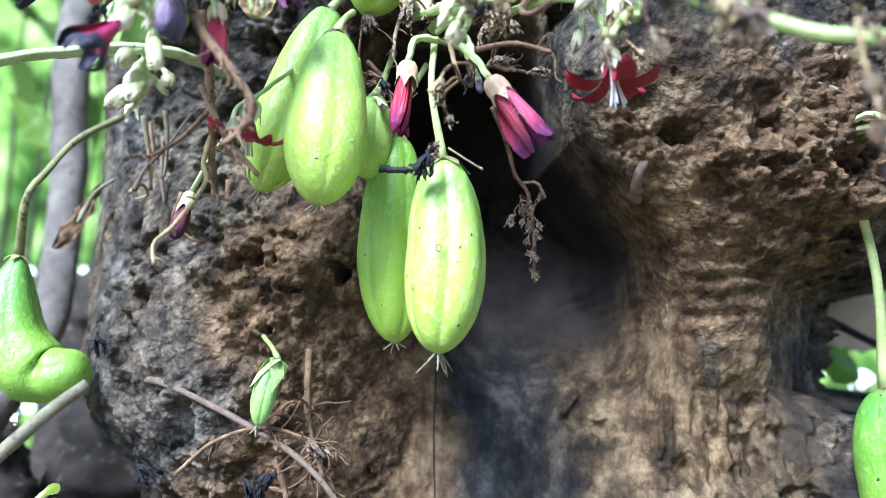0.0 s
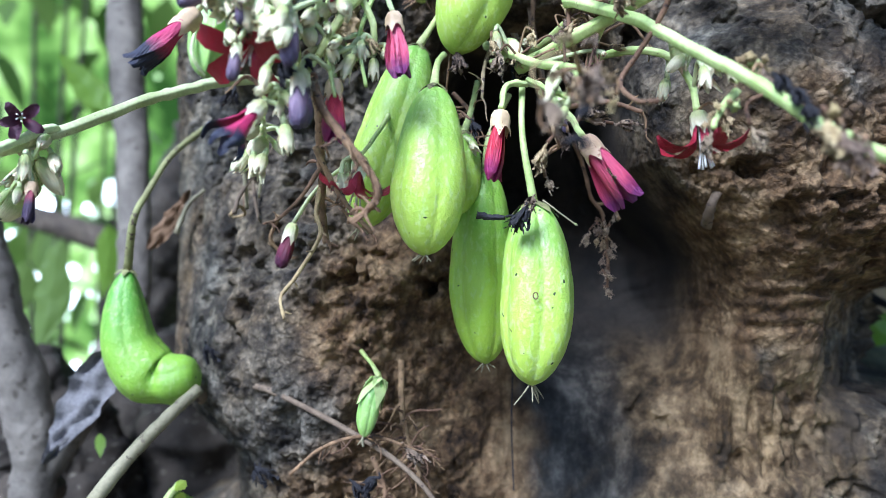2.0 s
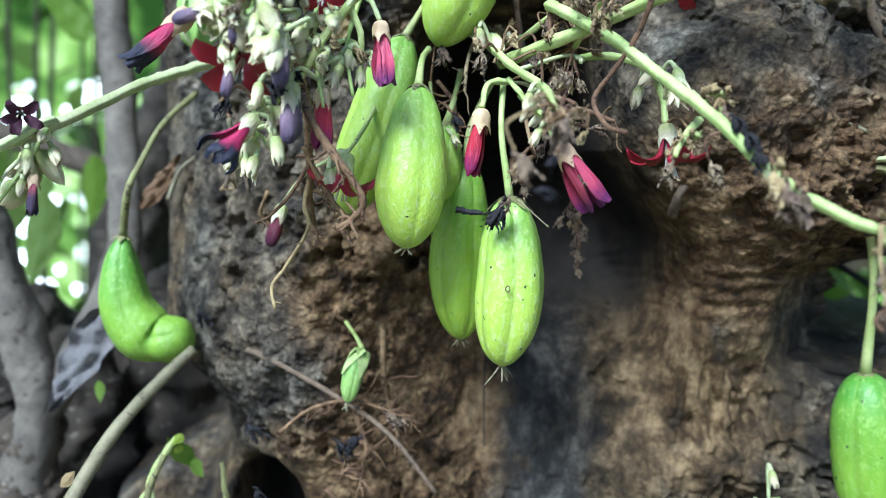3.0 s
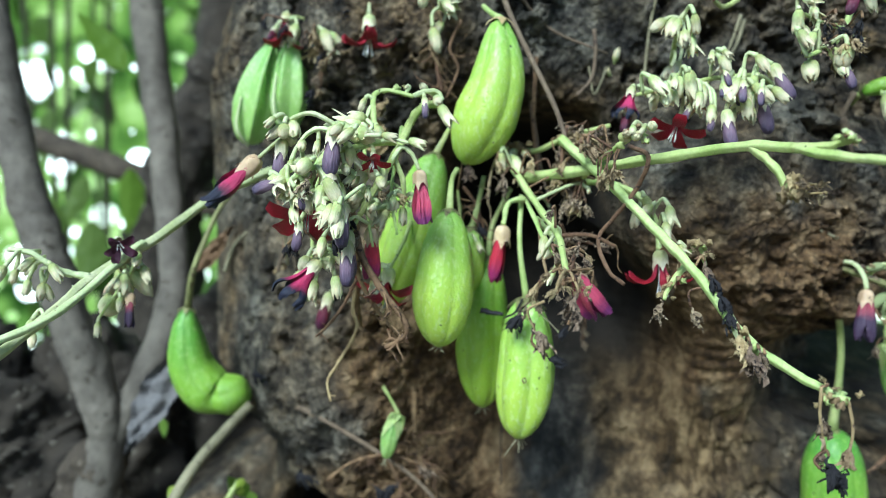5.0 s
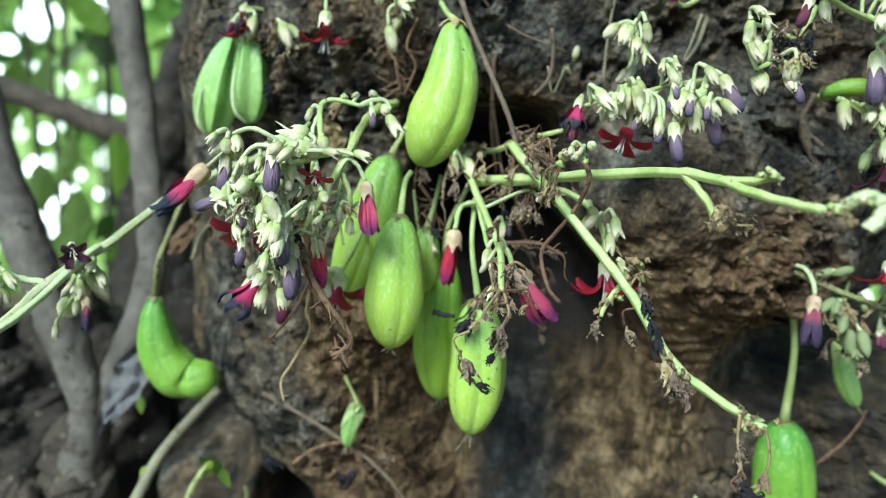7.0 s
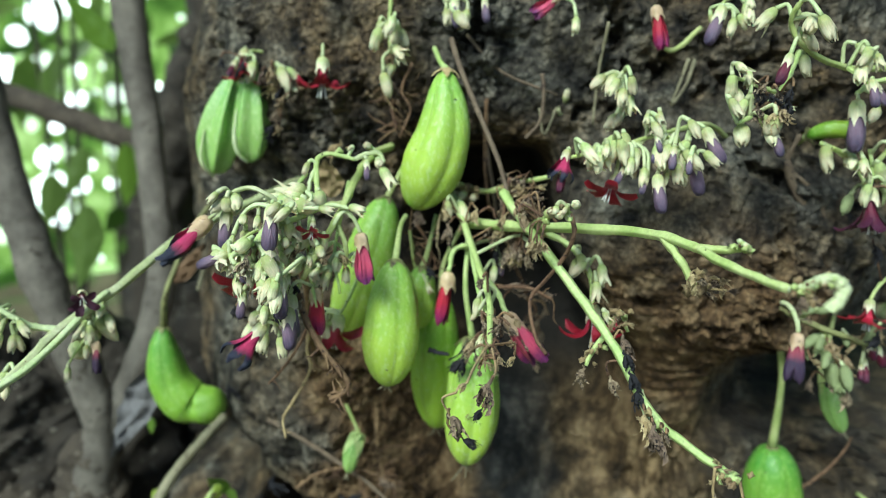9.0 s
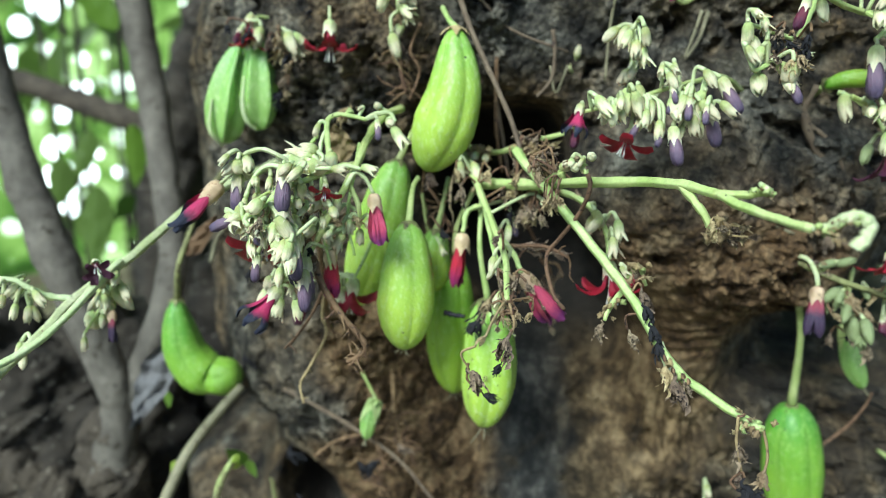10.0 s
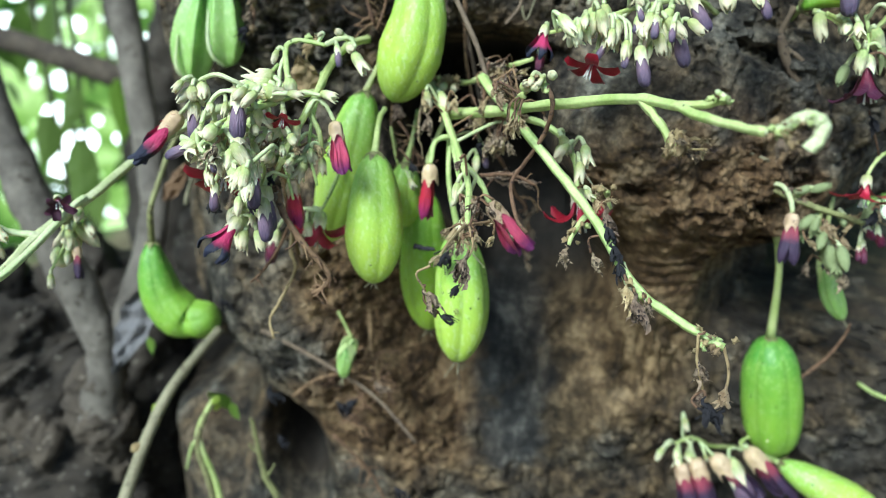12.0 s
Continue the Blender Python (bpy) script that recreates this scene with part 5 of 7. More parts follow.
spray.add("black", (-0.0690, 0.1870, 1.3010), (-0.0670, 0.1850, 1.2940))
spray.add("dry", (-0.0660, 0.1870, 1.2940), (-0.0680, 0.1850, 1.2880))
spray.add("bud", (-0.0770, 0.1760, 1.2950), (-0.0780, 0.1740, 1.2880))
spray.add("round", (-0.0850, 0.1820, 1.3280), (-0.0850, 0.1800, 1.3240))
spray.add("bud", (-0.0790, 0.1800, 1.3280), (-0.0800, 0.1780, 1.3230))
spray.add("bud", (-0.0680, 0.1880, 1.3330), (-0.0650, 0.1870, 1.3320))
spray.add("bud", (-0.0880, 0.1780, 1.3210), (-0.0890, 0.1760, 1.3170))
spray.add("bud", (-0.0660, 0.1870, 1.3230), (-0.0660, 0.1850, 1.3170))
spray.add("round", (-0.0700, 0.1800, 1.3200), (-0.0690, 0.1780, 1.3160))
spray.add("black", (-0.0730, 0.1740, 1.2980), (-0.0710, 0.1720, 1.2880))
spray.add("black", (-0.0890, 0.1860, 1.2920), (-0.0890, 0.1820, 1.2850))
spray.add("black", (-0.0920, 0.1880, 1.2900), (-0.0930, 0.1860, 1.2850))
spray.scatter(1, 8, (-0.0820, 0.1760, 1.3200), (0.0048, 0.005, 0.0026), 0.0050, ("bud", "round", "bud"), 0.3)
spray.scatter(2, 13, (-0.0680, 0.1860, 1.3300), (0.0055, 0.005, 0.0034), 0.0060, ("bud", "bud", "round"), 0.3)
spray.scatter(3, 10, (-0.0820, 0.1740, 1.3110), (0.0055, 0.004, 0.0026), 0.0068, ("bud", "bud", "bud", "dry"), 0.8)
spray.scatter(4, 8, (-0.0740, 0.1750, 1.3075), (0.0040, 0.004, 0.0030), 0.0068, ("bud", "bud", "bud", "black"), 0.8)
spray.scatter(5, 9, (-0.0590, 0.1960, 1.3040), (0.0035, 0.005, 0.0035), 0.0052, ("bud", "bud", "pale"), 0.8)
spray.scatter(6, 8, (-0.0660, 0.1880, 1.3140), (0.0040, 0.005, 0.0040), 0.0052, ("bud", "round"), 0.8)
spray.scatter(7, 8, (-0.0910, 0.1880, 1.3320), (0.0040, 0.005, 0.0028), 0.0050, ("bud", "round"), 0.8)
spray.scatter(8, 6, (-0.0460, 0.2110, 1.3450), (0.0060, 0.005, 0.0018), 0.0036, ("round", "nub", "bud"), 0.1)
spray.scatter(9, 5, (-0.0740, 0.1800, 1.2870), (0.0030, 0.004, 0.0030), 0.0056, ("bud", "dry"), 0.8)
spray.scatter(16, 9, (-0.0780, 0.1760, 1.3130), (0.0045, 0.004, 0.0028), 0.0060, ("cup", "bud", "cup"), 0.8)
spray.scatter(17, 7, (-0.0890, 0.1760, 1.3140), (0.0030, 0.004, 0.0024), 0.0058, ("cup", "cup", "bud"), 0.7)
spray.scatter(18, 8, (-0.0660, 0.1920, 1.3100), (0.0040, 0.004, 0.0035), 0.0055, ("cup", "bud", "pale"), 0.8)
spray.scatter(10, 4, (-0.0520, 0.2000, 1.3090), (0.0030, 0.005, 0.0040), 0.0050, ("bud", "pale"), 0.8)

crimson = Cluster("flower_cluster", "crimson open flowers and blue-black withered petals on thin stalks", "flowers")
crimson.stem([(-0.0697, 0.2200, 1.3362), (-0.0772, 0.2033, 1.3257), (-0.0844, 0.1907, 1.3138), (-0.0845, 0.1820, 1.3053)], 0.0008, 0.0005)
crimson.stem([(-0.0753, 0.1950, 1.3233), (-0.0831, 0.1800, 1.3205), (-0.0925, 0.1750, 1.3144)], 0.0007, 0.0005)
crimson.stem([(-0.0814, 0.2400, 1.3224), (-0.0875, 0.2233, 1.3089), (-0.0876, 0.2123, 1.2940), (-0.0863, 0.2070, 1.2736)], 0.0009, 0.0006)
crimson.stem([(-0.0533, 0.2250, 1.3322), (-0.0553, 0.2000, 1.3096), (-0.0528, 0.1950, 1.2934)], 0.0008, 0.0005)
crimson.stem([(-0.0669, 0.2150, 1.3292), (-0.0648, 0.1950, 1.3084), (-0.0612, 0.1900, 1.2893)], 0.0008, 0.0005)
crimson.add("broad", (-0.0835, 0.1905, 1.3078), (-0.0842, 0.1801, 1.2982), toward=(-0.0980, 0.1790, 1.3085), scale=1.02)
crimson.add("purple", (-0.0699, 0.1850, 1.2965), (-0.0693, 0.1820, 1.2793))
crimson.scatter(12, 10, (-0.0857, 0.2050, 1.2779), (0.0032, 0.006, 0.0057), 0.0064, ("bud", "bud", "round"))

low = Cluster("flower_cluster", "single crimson flower below the fruits on a hairy stalk", "flowers")
low.stem([(-0.0475, 0.2500, 1.3022), (-0.0515, 0.2280, 1.2871), (-0.0570, 0.2165, 1.2761)], 0.0009, 0.0006)
low.add("open", (-0.0570, 0.2165, 1.2761), (-0.0592, 0.2195, 1.2643), scale=1.15)
low.add("maroon", (-0.0875, 0.2550, 1.2560), (-0.0920, 0.2520, 1.2395))
low.scatter(14, 3, (-0.0804, 0.2350, 1.2555), (0.0028, 0.006, 0.0028), 0.0073, ("bud",))

centre = Cluster("flower_cluster", "green fruiting stalk with scarlet flowers and dry sepals", "flowers")
centre.stem([(-0.0142, 0.2700, 1.3263), (-0.0073, 0.2450, 1.3164), (-0.0002, 0.2150, 1.3047), (0.0052, 0.1850, 1.2960), (0.0051, 0.1620, 1.2877)], 0.0017, 0.001, stubs=14)
centre.stem([(-0.0016, 0.2360, 1.3031), (-0.0089, 0.2320, 1.3016), (-0.0111, 0.2283, 1.2929)], 0.0012, 0.001)
centre.stem([(0.0012, 0.2200, 1.2973), (0.0094, 0.2157, 1.2887), (0.0136, 0.2114, 1.2807)], 0.0012, 0.001)
centre.stem([(-0.0285, 0.2560, 1.2941), (-0.0301, 0.2540, 1.3041), (-0.0271, 0.2520, 1.2857), (-0.0218, 0.2500, 1.2780)], 0.0007, 0.0005)
centre.stem([(0.0044, 0.1600, 1.2884), (-0.0003, 0.1400, 1.2892), (-0.0026, 0.1300, 1.2886)], 0.0005, 0.0004, DRY_PALE)
centre.stem([(-0.0057, 0.1300, 1.2853), (-0.0102, 0.1315, 1.2821), (-0.0079, 0.1330, 1.2761)], 0.0004, 0.0003, DRY_PALE)
centre.stem([(0.0059, 0.1580, 1.2882), (0.0071, 0.1490, 1.2845), (0.0047, 0.1400, 1.2829)], 0.0005, 0.0004, DRY_PALE)
centre.add("scarlet", (-0.0111, 0.2283, 1.2928), (-0.0124, 0.2281, 1.2690))
centre.add("shut", (0.0136, 0.2114, 1.2807), (0.0275, 0.2095, 1.2603))
centre.add("bud", (0.0221, 0.2200, 1.3095), (0.0214, 0.2170, 1.3078))
centre.add("bud", (0.0085, 0.2250, 1.2972), (0.0080, 0.2220, 1.2905))
centre.add("bud", (-0.0213, 0.2400, 1.2838), (-0.0192, 0.2370, 1.2794))
centre.add("pale", (0.0040, 0.1600, 1.2895), (0.0044, 0.1570, 1.2801))
centre.add("dry", (0.0144, 0.2280, 1.3076), (0.0145, 0.2250, 1.2959))
centre.add("dry", (-0.0109, 0.2320, 1.3140), (-0.0133, 0.2290, 1.3023))
centre.add("pale", (0.0001, 0.1580, 1.2881), (-0.0038, 0.1550, 1.2851))
centre.add("black", (-0.0212, 0.2400, 1.2917), (-0.0174, 0.2370, 1.2847))
centre.add("dry", (0.0056, 0.1400, 1.2857), (0.0020, 0.1370, 1.2736))
centre.add("black", (0.0027, 0.1380, 1.2762), (-0.0002, 0.1350, 1.2711))
centre.add("dry", (-0.0079, 0.1340, 1.2770), (-0.0035, 0.1310, 1.2671))
centre.add("black", (-0.0038, 0.1330, 1.2681), (0.0026, 0.1300, 1.2665))
centre.add("pale", (-0.0022, 0.1300, 1.2892), (-0.0061, 0.1270, 1.2855))
centre.add("pale", (0.0102, 0.1650, 1.2866), (0.0150, 0.1620, 1.2888))
centre.add("dry", (-0.0261, 0.2450, 1.3189), (-0.0249, 0.2420, 1.3068))
centre.add("dry", (0.0254, 0.2220, 1.2868), (0.0348, 0.2190, 1.2840))
centre.add("dry", (0.0121, 0.2220, 1.2893), (0.0251, 0.2190, 1.2872))
centre.add("dry", (0.0086, 0.2350, 1.3159), (0.0062, 0.2320, 1.3041))
centre.add("black", (0.0090, 0.2400, 1.3009), (0.0103, 0.2370, 1.2926))
centre.add("purple", (0.0119, 0.2450, 1.2944), (0.0124, 0.2420, 1.2873))
centre.scatter(21, 5, (0.0039, 0.1900, 1.2944), (0.0030, 0.006, 0.0065), 0.0047, ("bud", "dry"))
centre.scatter(22, 9, (0.0060, 0.1600, 1.2857), (0.0043, 0.006, 0.0032), 0.0043, ("pale", "dry"))
centre.scatter(23, 5, (-0.0110, 0.2380, 1.3215), (0.0054, 0.006, 0.0049), 0.0065, ("pale", "dry", "bud"))

shreds = Cluster("withered_flower", "black withered petals and white thread on a fruit's head", "withered flower")
shreds.stem([(-0.0020, 0.2260, 1.2622), (-0.0055, 0.2220, 1.2573), (-0.0101, 0.2180, 1.2560)], 0.0004, 0.0004, BLACK)
shreds.stem([(-0.0102, 0.2240, 1.2559), (-0.0150, 0.2250, 1.2562), (-0.0194, 0.2260, 1.2570)], 0.0007, 0.0011, BLACK, 0.35)
shreds.stem([(0.0017, 0.2180, 1.2612), (0.0069, 0.2140, 1.2566), (0.0114, 0.2100, 1.2526)], 0.0003, 0.0002, GREY_TWIG)
shreds.add("nub", (0.0110, 0.2102, 1.2530), (0.0117, 0.2098, 1.2523), 0.0)
shreds.add("black", (-0.0030, 0.2150, 1.2610), (-0.0075, 0.2130, 1.2490), 0.0)
shreds.add("black", (-0.0060, 0.2160, 1.2580), (-0.0090, 0.2140, 1.2500), 0.0)
shreds.add("dry", (-0.0010, 0.2160, 1.2630), (-0.0045, 0.2120, 1.2560), 0.0)

arm = Cluster("flower_stalk", "long green bare flower stalk reaching out and down", "stalk")
arm.stem([(0.0112, 0.2270, 1.3285), (0.0145, 0.2180, 1.3250), (0.0270, 0.1950, 1.3120), (0.0400, 0.1790, 1.2980), (0.0505, 0.1630, 1.2850), (0.0592, 0.1470, 1.2712), (0.0725, 0.1385, 1.2622), (0.0845, 0.1300, 1.2571)], 0.0020, 0.0013, stubs=16)
arm.stem([(0.0497, 0.1800, 1.2900), (0.0533, 0.1790, 1.2948), (0.0563, 0.1780, 1.2874)], 0.0009, 0.0006)
arm.stem([(0.0495, 0.1780, 1.2874), (0.0441, 0.1750, 1.2818), (0.0409, 0.1720, 1.2763)], 0.0012, 0.0006)
arm.stem([(0.0561, 0.1528, 1.2762), (0.0582, 0.1465, 1.2705), (0.0606, 0.1420, 1.2644)], 0.0016, 0.0009, PEDICEL, stubs=6)
arm.stem([(0.0766, 0.1310, 1.2612), (0.0767, 0.1300, 1.2525), (0.0793, 0.1300, 1.2420)], 0.0005, 0.0004, DRY_PALE)
arm.stem([(0.0845, 0.1300, 1.2571), (0.0868, 0.1300, 1.2484), (0.0865, 0.1300, 1.2399)], 0.0005, 0.0004, DRY_PALE)
arm.add("dry", (0.0524, 0.1680, 1.2910), (0.0551, 0.1670, 1.2784))
arm.add("black", (0.0515, 0.1600, 1.2880), (0.0532, 0.1540, 1.2805), 0.0)
arm.add("black", (0.0528, 0.1540, 1.2835), (0.0545, 0.1480, 1.2755), 0.0)
arm.add("black", (0.0540, 0.1500, 1.2790), (0.0556, 0.1450, 1.2715), 0.0)
arm.add("pale", (0.0501, 0.1780, 1.2940), (0.0538, 0.1770, 1.2965))
arm.add("dry", (0.0582, 0.1400, 1.2716), (0.0619, 0.1390, 1.2576))
arm.add("pale", (0.0556, 0.1420, 1.2747), (0.0592, 0.1410, 1.2628))
arm.add("dry", (0.0611, 0.1400, 1.2695), (0.0634, 0.1390, 1.2618))
arm.add("dry", (0.0398, 0.1720, 1.2763), (0.0392, 0.1710, 1.2665))
arm.add("dry", (0.0478, 0.1650, 1.2759), (0.0532, 0.1640, 1.2676))
arm.add("pale", (0.0441, 0.1750, 1.2818), (0.0401, 0.1740, 1.2777))
arm.add("dry", (0.0773, 0.1300, 1.2525), (0.0780, 0.1290, 1.2426))
arm.add("pale", (0.0864, 0.1300, 1.2442), (0.0854, 0.1290, 1.2341))
arm.add("black", (0.0801, 0.1290, 1.2405), (0.0821, 0.1280, 1.2282))
arm.add("black", (0.0855, 0.1290, 1.2363), (0.0851, 0.1280, 1.2265))
arm.add("dry", (0.0793, 0.1300, 1.2420), (0.0780, 0.1290, 1.2351))
arm.add("pale", (0.0783, 0.1310, 1.2622), (0.0754, 0.1300, 1.2648))
arm.add("bud", (0.0473, 0.1800, 1.2944), (0.0495, 0.1790, 1.2904))
arm.add("black", (0.0774, 0.1280, 1.2369), (0.0857, 0.1270, 1.2334))
arm.add("pale", (0.0528, 0.1750, 1.2907), (0.0565, 0.1740, 1.2932))
arm.add("dry", (0.0628, 0.1390, 1.2680), (0.0638, 0.1380, 1.2644))
arm.scatter(90, 14, (0.0824, 0.1310, 1.2578), (0.0025, 0.001, 0.0015), 0.0027, ("husk", "pale", "husk", "nub"), 0.2, 0.0)
arm.scatter(91, 8, (0.0533, 0.1760, 1.2947), (0.0021, 0.001, 0.0021), 0.0029, ("husk", "pale", "husk", "nub"), 0.2, 0.0)
arm.scatter(92, 8, (0.0436, 0.1740, 1.2811), (0.0021, 0.001, 0.0025), 0.0029, ("husk", "pale", "husk", "nub"), 0.2, 0.0)
arm.scatter(93, 9, (0.0589, 0.1420, 1.2685), (0.0015, 0.001, 0.0034), 0.0026, ("husk", "pale", "husk", "nub"), 0.2, 0.0)

reach = Cluster("flower_stalk", "long pale green flower stalk with a curled tip", "stalk")
reach.stem([(-0.0035, 0.2450, 1.3108), (0.0191, 0.2150, 1.3172), (0.0432, 0.1850, 1.3245), (0.0607, 0.1560, 1.3299), (0.0730, 0.1300, 1.3284), (0.0820, 0.1100, 1.3281)], 0.0023, 0.0011, stubs=9)
reach.stem([(0.0820, 0.1100, 1.3281), (0.0850, 0.1075, 1.3300), (0.0872, 0.1060, 1.3322), (0.0900, 0.1050, 1.3330), (0.0928, 0.1042, 1.3312), (0.0922, 0.1040, 1.3275), (0.0900, 0.1040, 1.3250)], 0.0011, 0.0019, PEDICEL, stubs=26)
reach.stem([(0.0596, 0.1580, 1.3298), (0.0638, 0.1490, 1.3245), (0.0687, 0.1460, 1.3164)], 0.0015, 0.0011)
reach.stem([(0.0660, 0.1430, 1.3299), (0.0753, 0.1380, 1.3310), (0.0785, 0.1330, 1.3335)], 0.0013, 0.001)
reach.add("pale", (0.0681, 0.1460, 1.3179), (0.0717, 0.1450, 1.3136))
reach.add("dry", (0.0699, 0.1460, 1.3175), (0.0780, 0.1450, 1.3127))
reach.add("dry", (0.0719, 0.1460, 1.3151), (0.0764, 0.1450, 1.3191))
reach.add("pale", (0.0762, 0.1320, 1.3337), (0.0802, 0.1310, 1.3314))
reach.add("round", (0.0760, 0.1320, 1.3350), (0.0777, 0.1310, 1.3339))
reach.add("pale", (0.0829, 0.1080, 1.3292), (0.0874, 0.1070, 1.3257))
reach.add("pale", (0.0847, 0.1060, 1.3313), (0.0882, 0.1050, 1.3330))
reach.add("dry", (0.0869, 0.1070, 1.3287), (0.0879, 0.1060, 1.3244))
reach.add("pale", (0.0817, 0.1100, 1.3279), (0.0809, 0.1090, 1.3258))
reach.add("dry", (0.0840, 0.1070, 1.3287), (0.0854, 0.1060, 1.3213))
reach.add("round", (0.0869, 0.1050, 1.3323), (0.0886, 0.1040, 1.3323))
reach.scatter(94, 22, (0.0852, 0.1080, 1.3290), (0.0020, 0.001, 0.0017), 0.0026, ("nub", "husk", "husk"), 0.2, 0.0)
reach.scatter(95, 8, (0.0898, 0.1050, 1.3323), (0.0020, 0.001, 0.0010), 0.0017, ("nub", "husk"), 0.2, 0.0)
reach.scatter(96, 8, (0.0687, 0.1460, 1.3164), (0.0012, 0.001, 0.0016), 0.0025, ("nub", "husk"), 0.2, 0.0)
reach.scatter(97, 8, (0.0772, 0.1320, 1.3334), (0.0013, 0.001, 0.0010), 0.0023, ("nub", "husk"), 0.2, 0.0)

reach.scatter(101, 7, (0.0690, 0.1450, 1.3180), (0.0028, 0.002, 0.0020), 0.0046, ("pale", "husk", "pale"), 0.3, 0.0)
reach.scatter(102, 4, (0.0740, 0.1430, 1.3180), (0.0022, 0.002, 0.0016), 0.0040, ("pale", "dry"), 0.2, 0.0005, DRY_PALE)

node = Cluster("flower_stalk", "knobbly green stalk with buds and dry brown sepals", "stalk")
node.stem([(-0.0117, 0.2800, 1.3220), (0.0043, 0.2600, 1.3221), (0.0149, 0.2450, 1.3284), (0.0321, 0.2350, 1.3345)], 0.0014, 0.0009)
node.stem([(0.0198, 0.2220, 1.3138), (0.0233, 0.2007, 1.3229), (0.0277, 0.1853, 1.3298), (0.0314, 0.1760, 1.3340)], 0.0011, 0.0008)
node.add("pale", (0.0146, 0.2400, 1.3309), (0.0193, 0.2390, 1.3335))
node.add("dry", (0.0190, 0.2050, 1.3320), (0.0276, 0.2040, 1.3322))
node.add("pale", (0.0265, 0.1760, 1.3340), (0.0312, 0.1750, 1.3351))
node.add("dry", (0.0361, 0.2220, 1.3138), (0.0375, 0.2210, 1.3069))
node.add("bud", (0.0312, 0.1750, 1.3351), (0.0292, 0.1740, 1.3320))
node.add("round", (0.0273, 0.1750, 1.3351), (0.0269, 0.1740, 1.3320))
node.add("pale", (0.0248, 0.2250, 1.3131), (0.0306, 0.2240, 1.3110))
node.scatter(31, 9, (0.0201, 0.2050, 1.3320), (0.0061, 0.006, 0.0031), 0.0057, ("pale", "dry", "dry"))
node.scatter(32, 6, (0.0124, 0.2350, 1.3059), (0.0044, 0.006, 0.0074), 0.0059, ("dry", "pale"))
node.scatter(98, 12, (-0.0112, 0.2500, 1.3251), (0.0034, 0.003, 0.0034), 0.0040, ("pale", "husk", "round"), 0.2, 0.0)
node.scatter(99, 16, (0.0169, 0.2340, 1.3295), (0.0050, 0.004, 0.0034), 0.0052, ("pale", "dry", "husk"), 0.3, 0.0004, DRY)
node.scatter(100, 10, (0.0280, 0.1800, 1.3316), (0.0028, 0.002, 0.0020), 0.0030, ("nub", "round"), 0.2, 0.0)

node.scatter(110, 13, (0.0120, 0.2300, 1.3230), (0.0026, 0.004, 0.0070), 0.0062, ("dry", "pale", "dry"), 0.7, 0.0005, DRY)
node.scatter(111, 6, (0.0170, 0.2280, 1.3030), (0.0030, 0.004, 0.0030), 0.0062, ("dry", "pale"), 0.7, 0.0005, DRY)
node.scatter(112, 7, (-0.0160, 0.2460, 1.3090), (0.0026, 0.004, 0.0055), 0.0062, ("dry", "pale", "black"), 0.7, 0.0005, DRY)
node.scatter(113, 6, (0.0040, 0.1650, 1.2850), (0.0050, 0.004, 0.0022), 0.0062, ("pale", "pale", "dry"), 0.7, 0.0005, DRY)

hang = Cluster("flower_stalk", "green stalk with a drooping open crimson flower", "flowers")
hang.stem([(0.0175, 0.2350, 1.3103), (0.0312, 0.2250, 1.3113), (0.0420, 0.2150, 1.3066), (0.0474, 0.2106, 1.2969), (0.0478, 0.2063, 1.2877)], 0.0014, 0.001)
hang.add("open", (0.0479, 0.2063, 1.2877), (0.0497, 0.2045, 1.2715), scale=0.92)
hang.add("bud", (0.0476, 0.2000, 1.2995), (0.0481, 0.1970, 1.2917))
hang.add("pale", (0.0532, 0.2000, 1.2858), (0.0559, 0.1970, 1.2778))
hang.add("bud", (0.0500, 0.2050, 1.3050), (0.0511, 0.2020, 1.2966))
hang.scatter(33, 3, (0.0466, 0.2120, 1.3067), (0.0041, 0.006, 0.0041), 0.0055, ("bud",))

pair = Cluster("flower_stalk", "green stalk with a hanging pink to purple flower", "flowers")
pair.stem([(-0.0017, 0.2300, 1.3033), (0.0019, 0.2000, 1.2930), (0.0076, 0.1800, 1.2854)], 0.0009, 0.0007)
pair.stem([(0.0017, 0.2150, 1.2971), (0.0029, 0.2075, 1.2853), (0.0048, 0.2000, 1.2758)], 0.0007, 0.0005, DRY_PALE)
pair.scatter(34, 8, (0.0088, 0.1780, 1.2882), (0.0038, 0.006, 0.0044), 0.0053, ("dry", "pale", "black"))
pair.scatter(35, 4, (0.0054, 0.1980, 1.2765), (0.0031, 0.006, 0.0059), 0.0069, ("dry", "pale"))

lilac = Cluster("flower_cluster", "spray of cream buds with purple tips on the bark", "flowers")
lilac.stem([(0.1153, 0.2700, 1.3481), (0.0997, 0.2508, 1.3558), (0.0818, 0.2334, 1.3550), (0.0651, 0.2196, 1.3529), (0.0510, 0.2138, 1.3492), (0.0356, 0.2120, 1.3462)], 0.0011, 0.0007)
lilac.stem([(0.0728, 0.2160, 1.3553), (0.0799, 0.2130, 1.3513), (0.0838, 0.2100, 1.3474)], 0.0008, 0.0005)
lilac.add("inky", (0.0350, 0.2120, 1.3494), (0.0308, 0.2090, 1.3344), scale=0.8)
lilac.add("purple", (0.0689, 0.2060, 1.3415), (0.0706, 0.2030, 1.3280), scale=1.08)
lilac.add("purple", (0.0836, 0.2120, 1.3482), (0.0859, 0.2090, 1.3341), scale=1.08)
lilac.add("purple", (0.0868, 0.2120, 1.3588), (0.0932, 0.2090, 1.3464), scale=1.08)
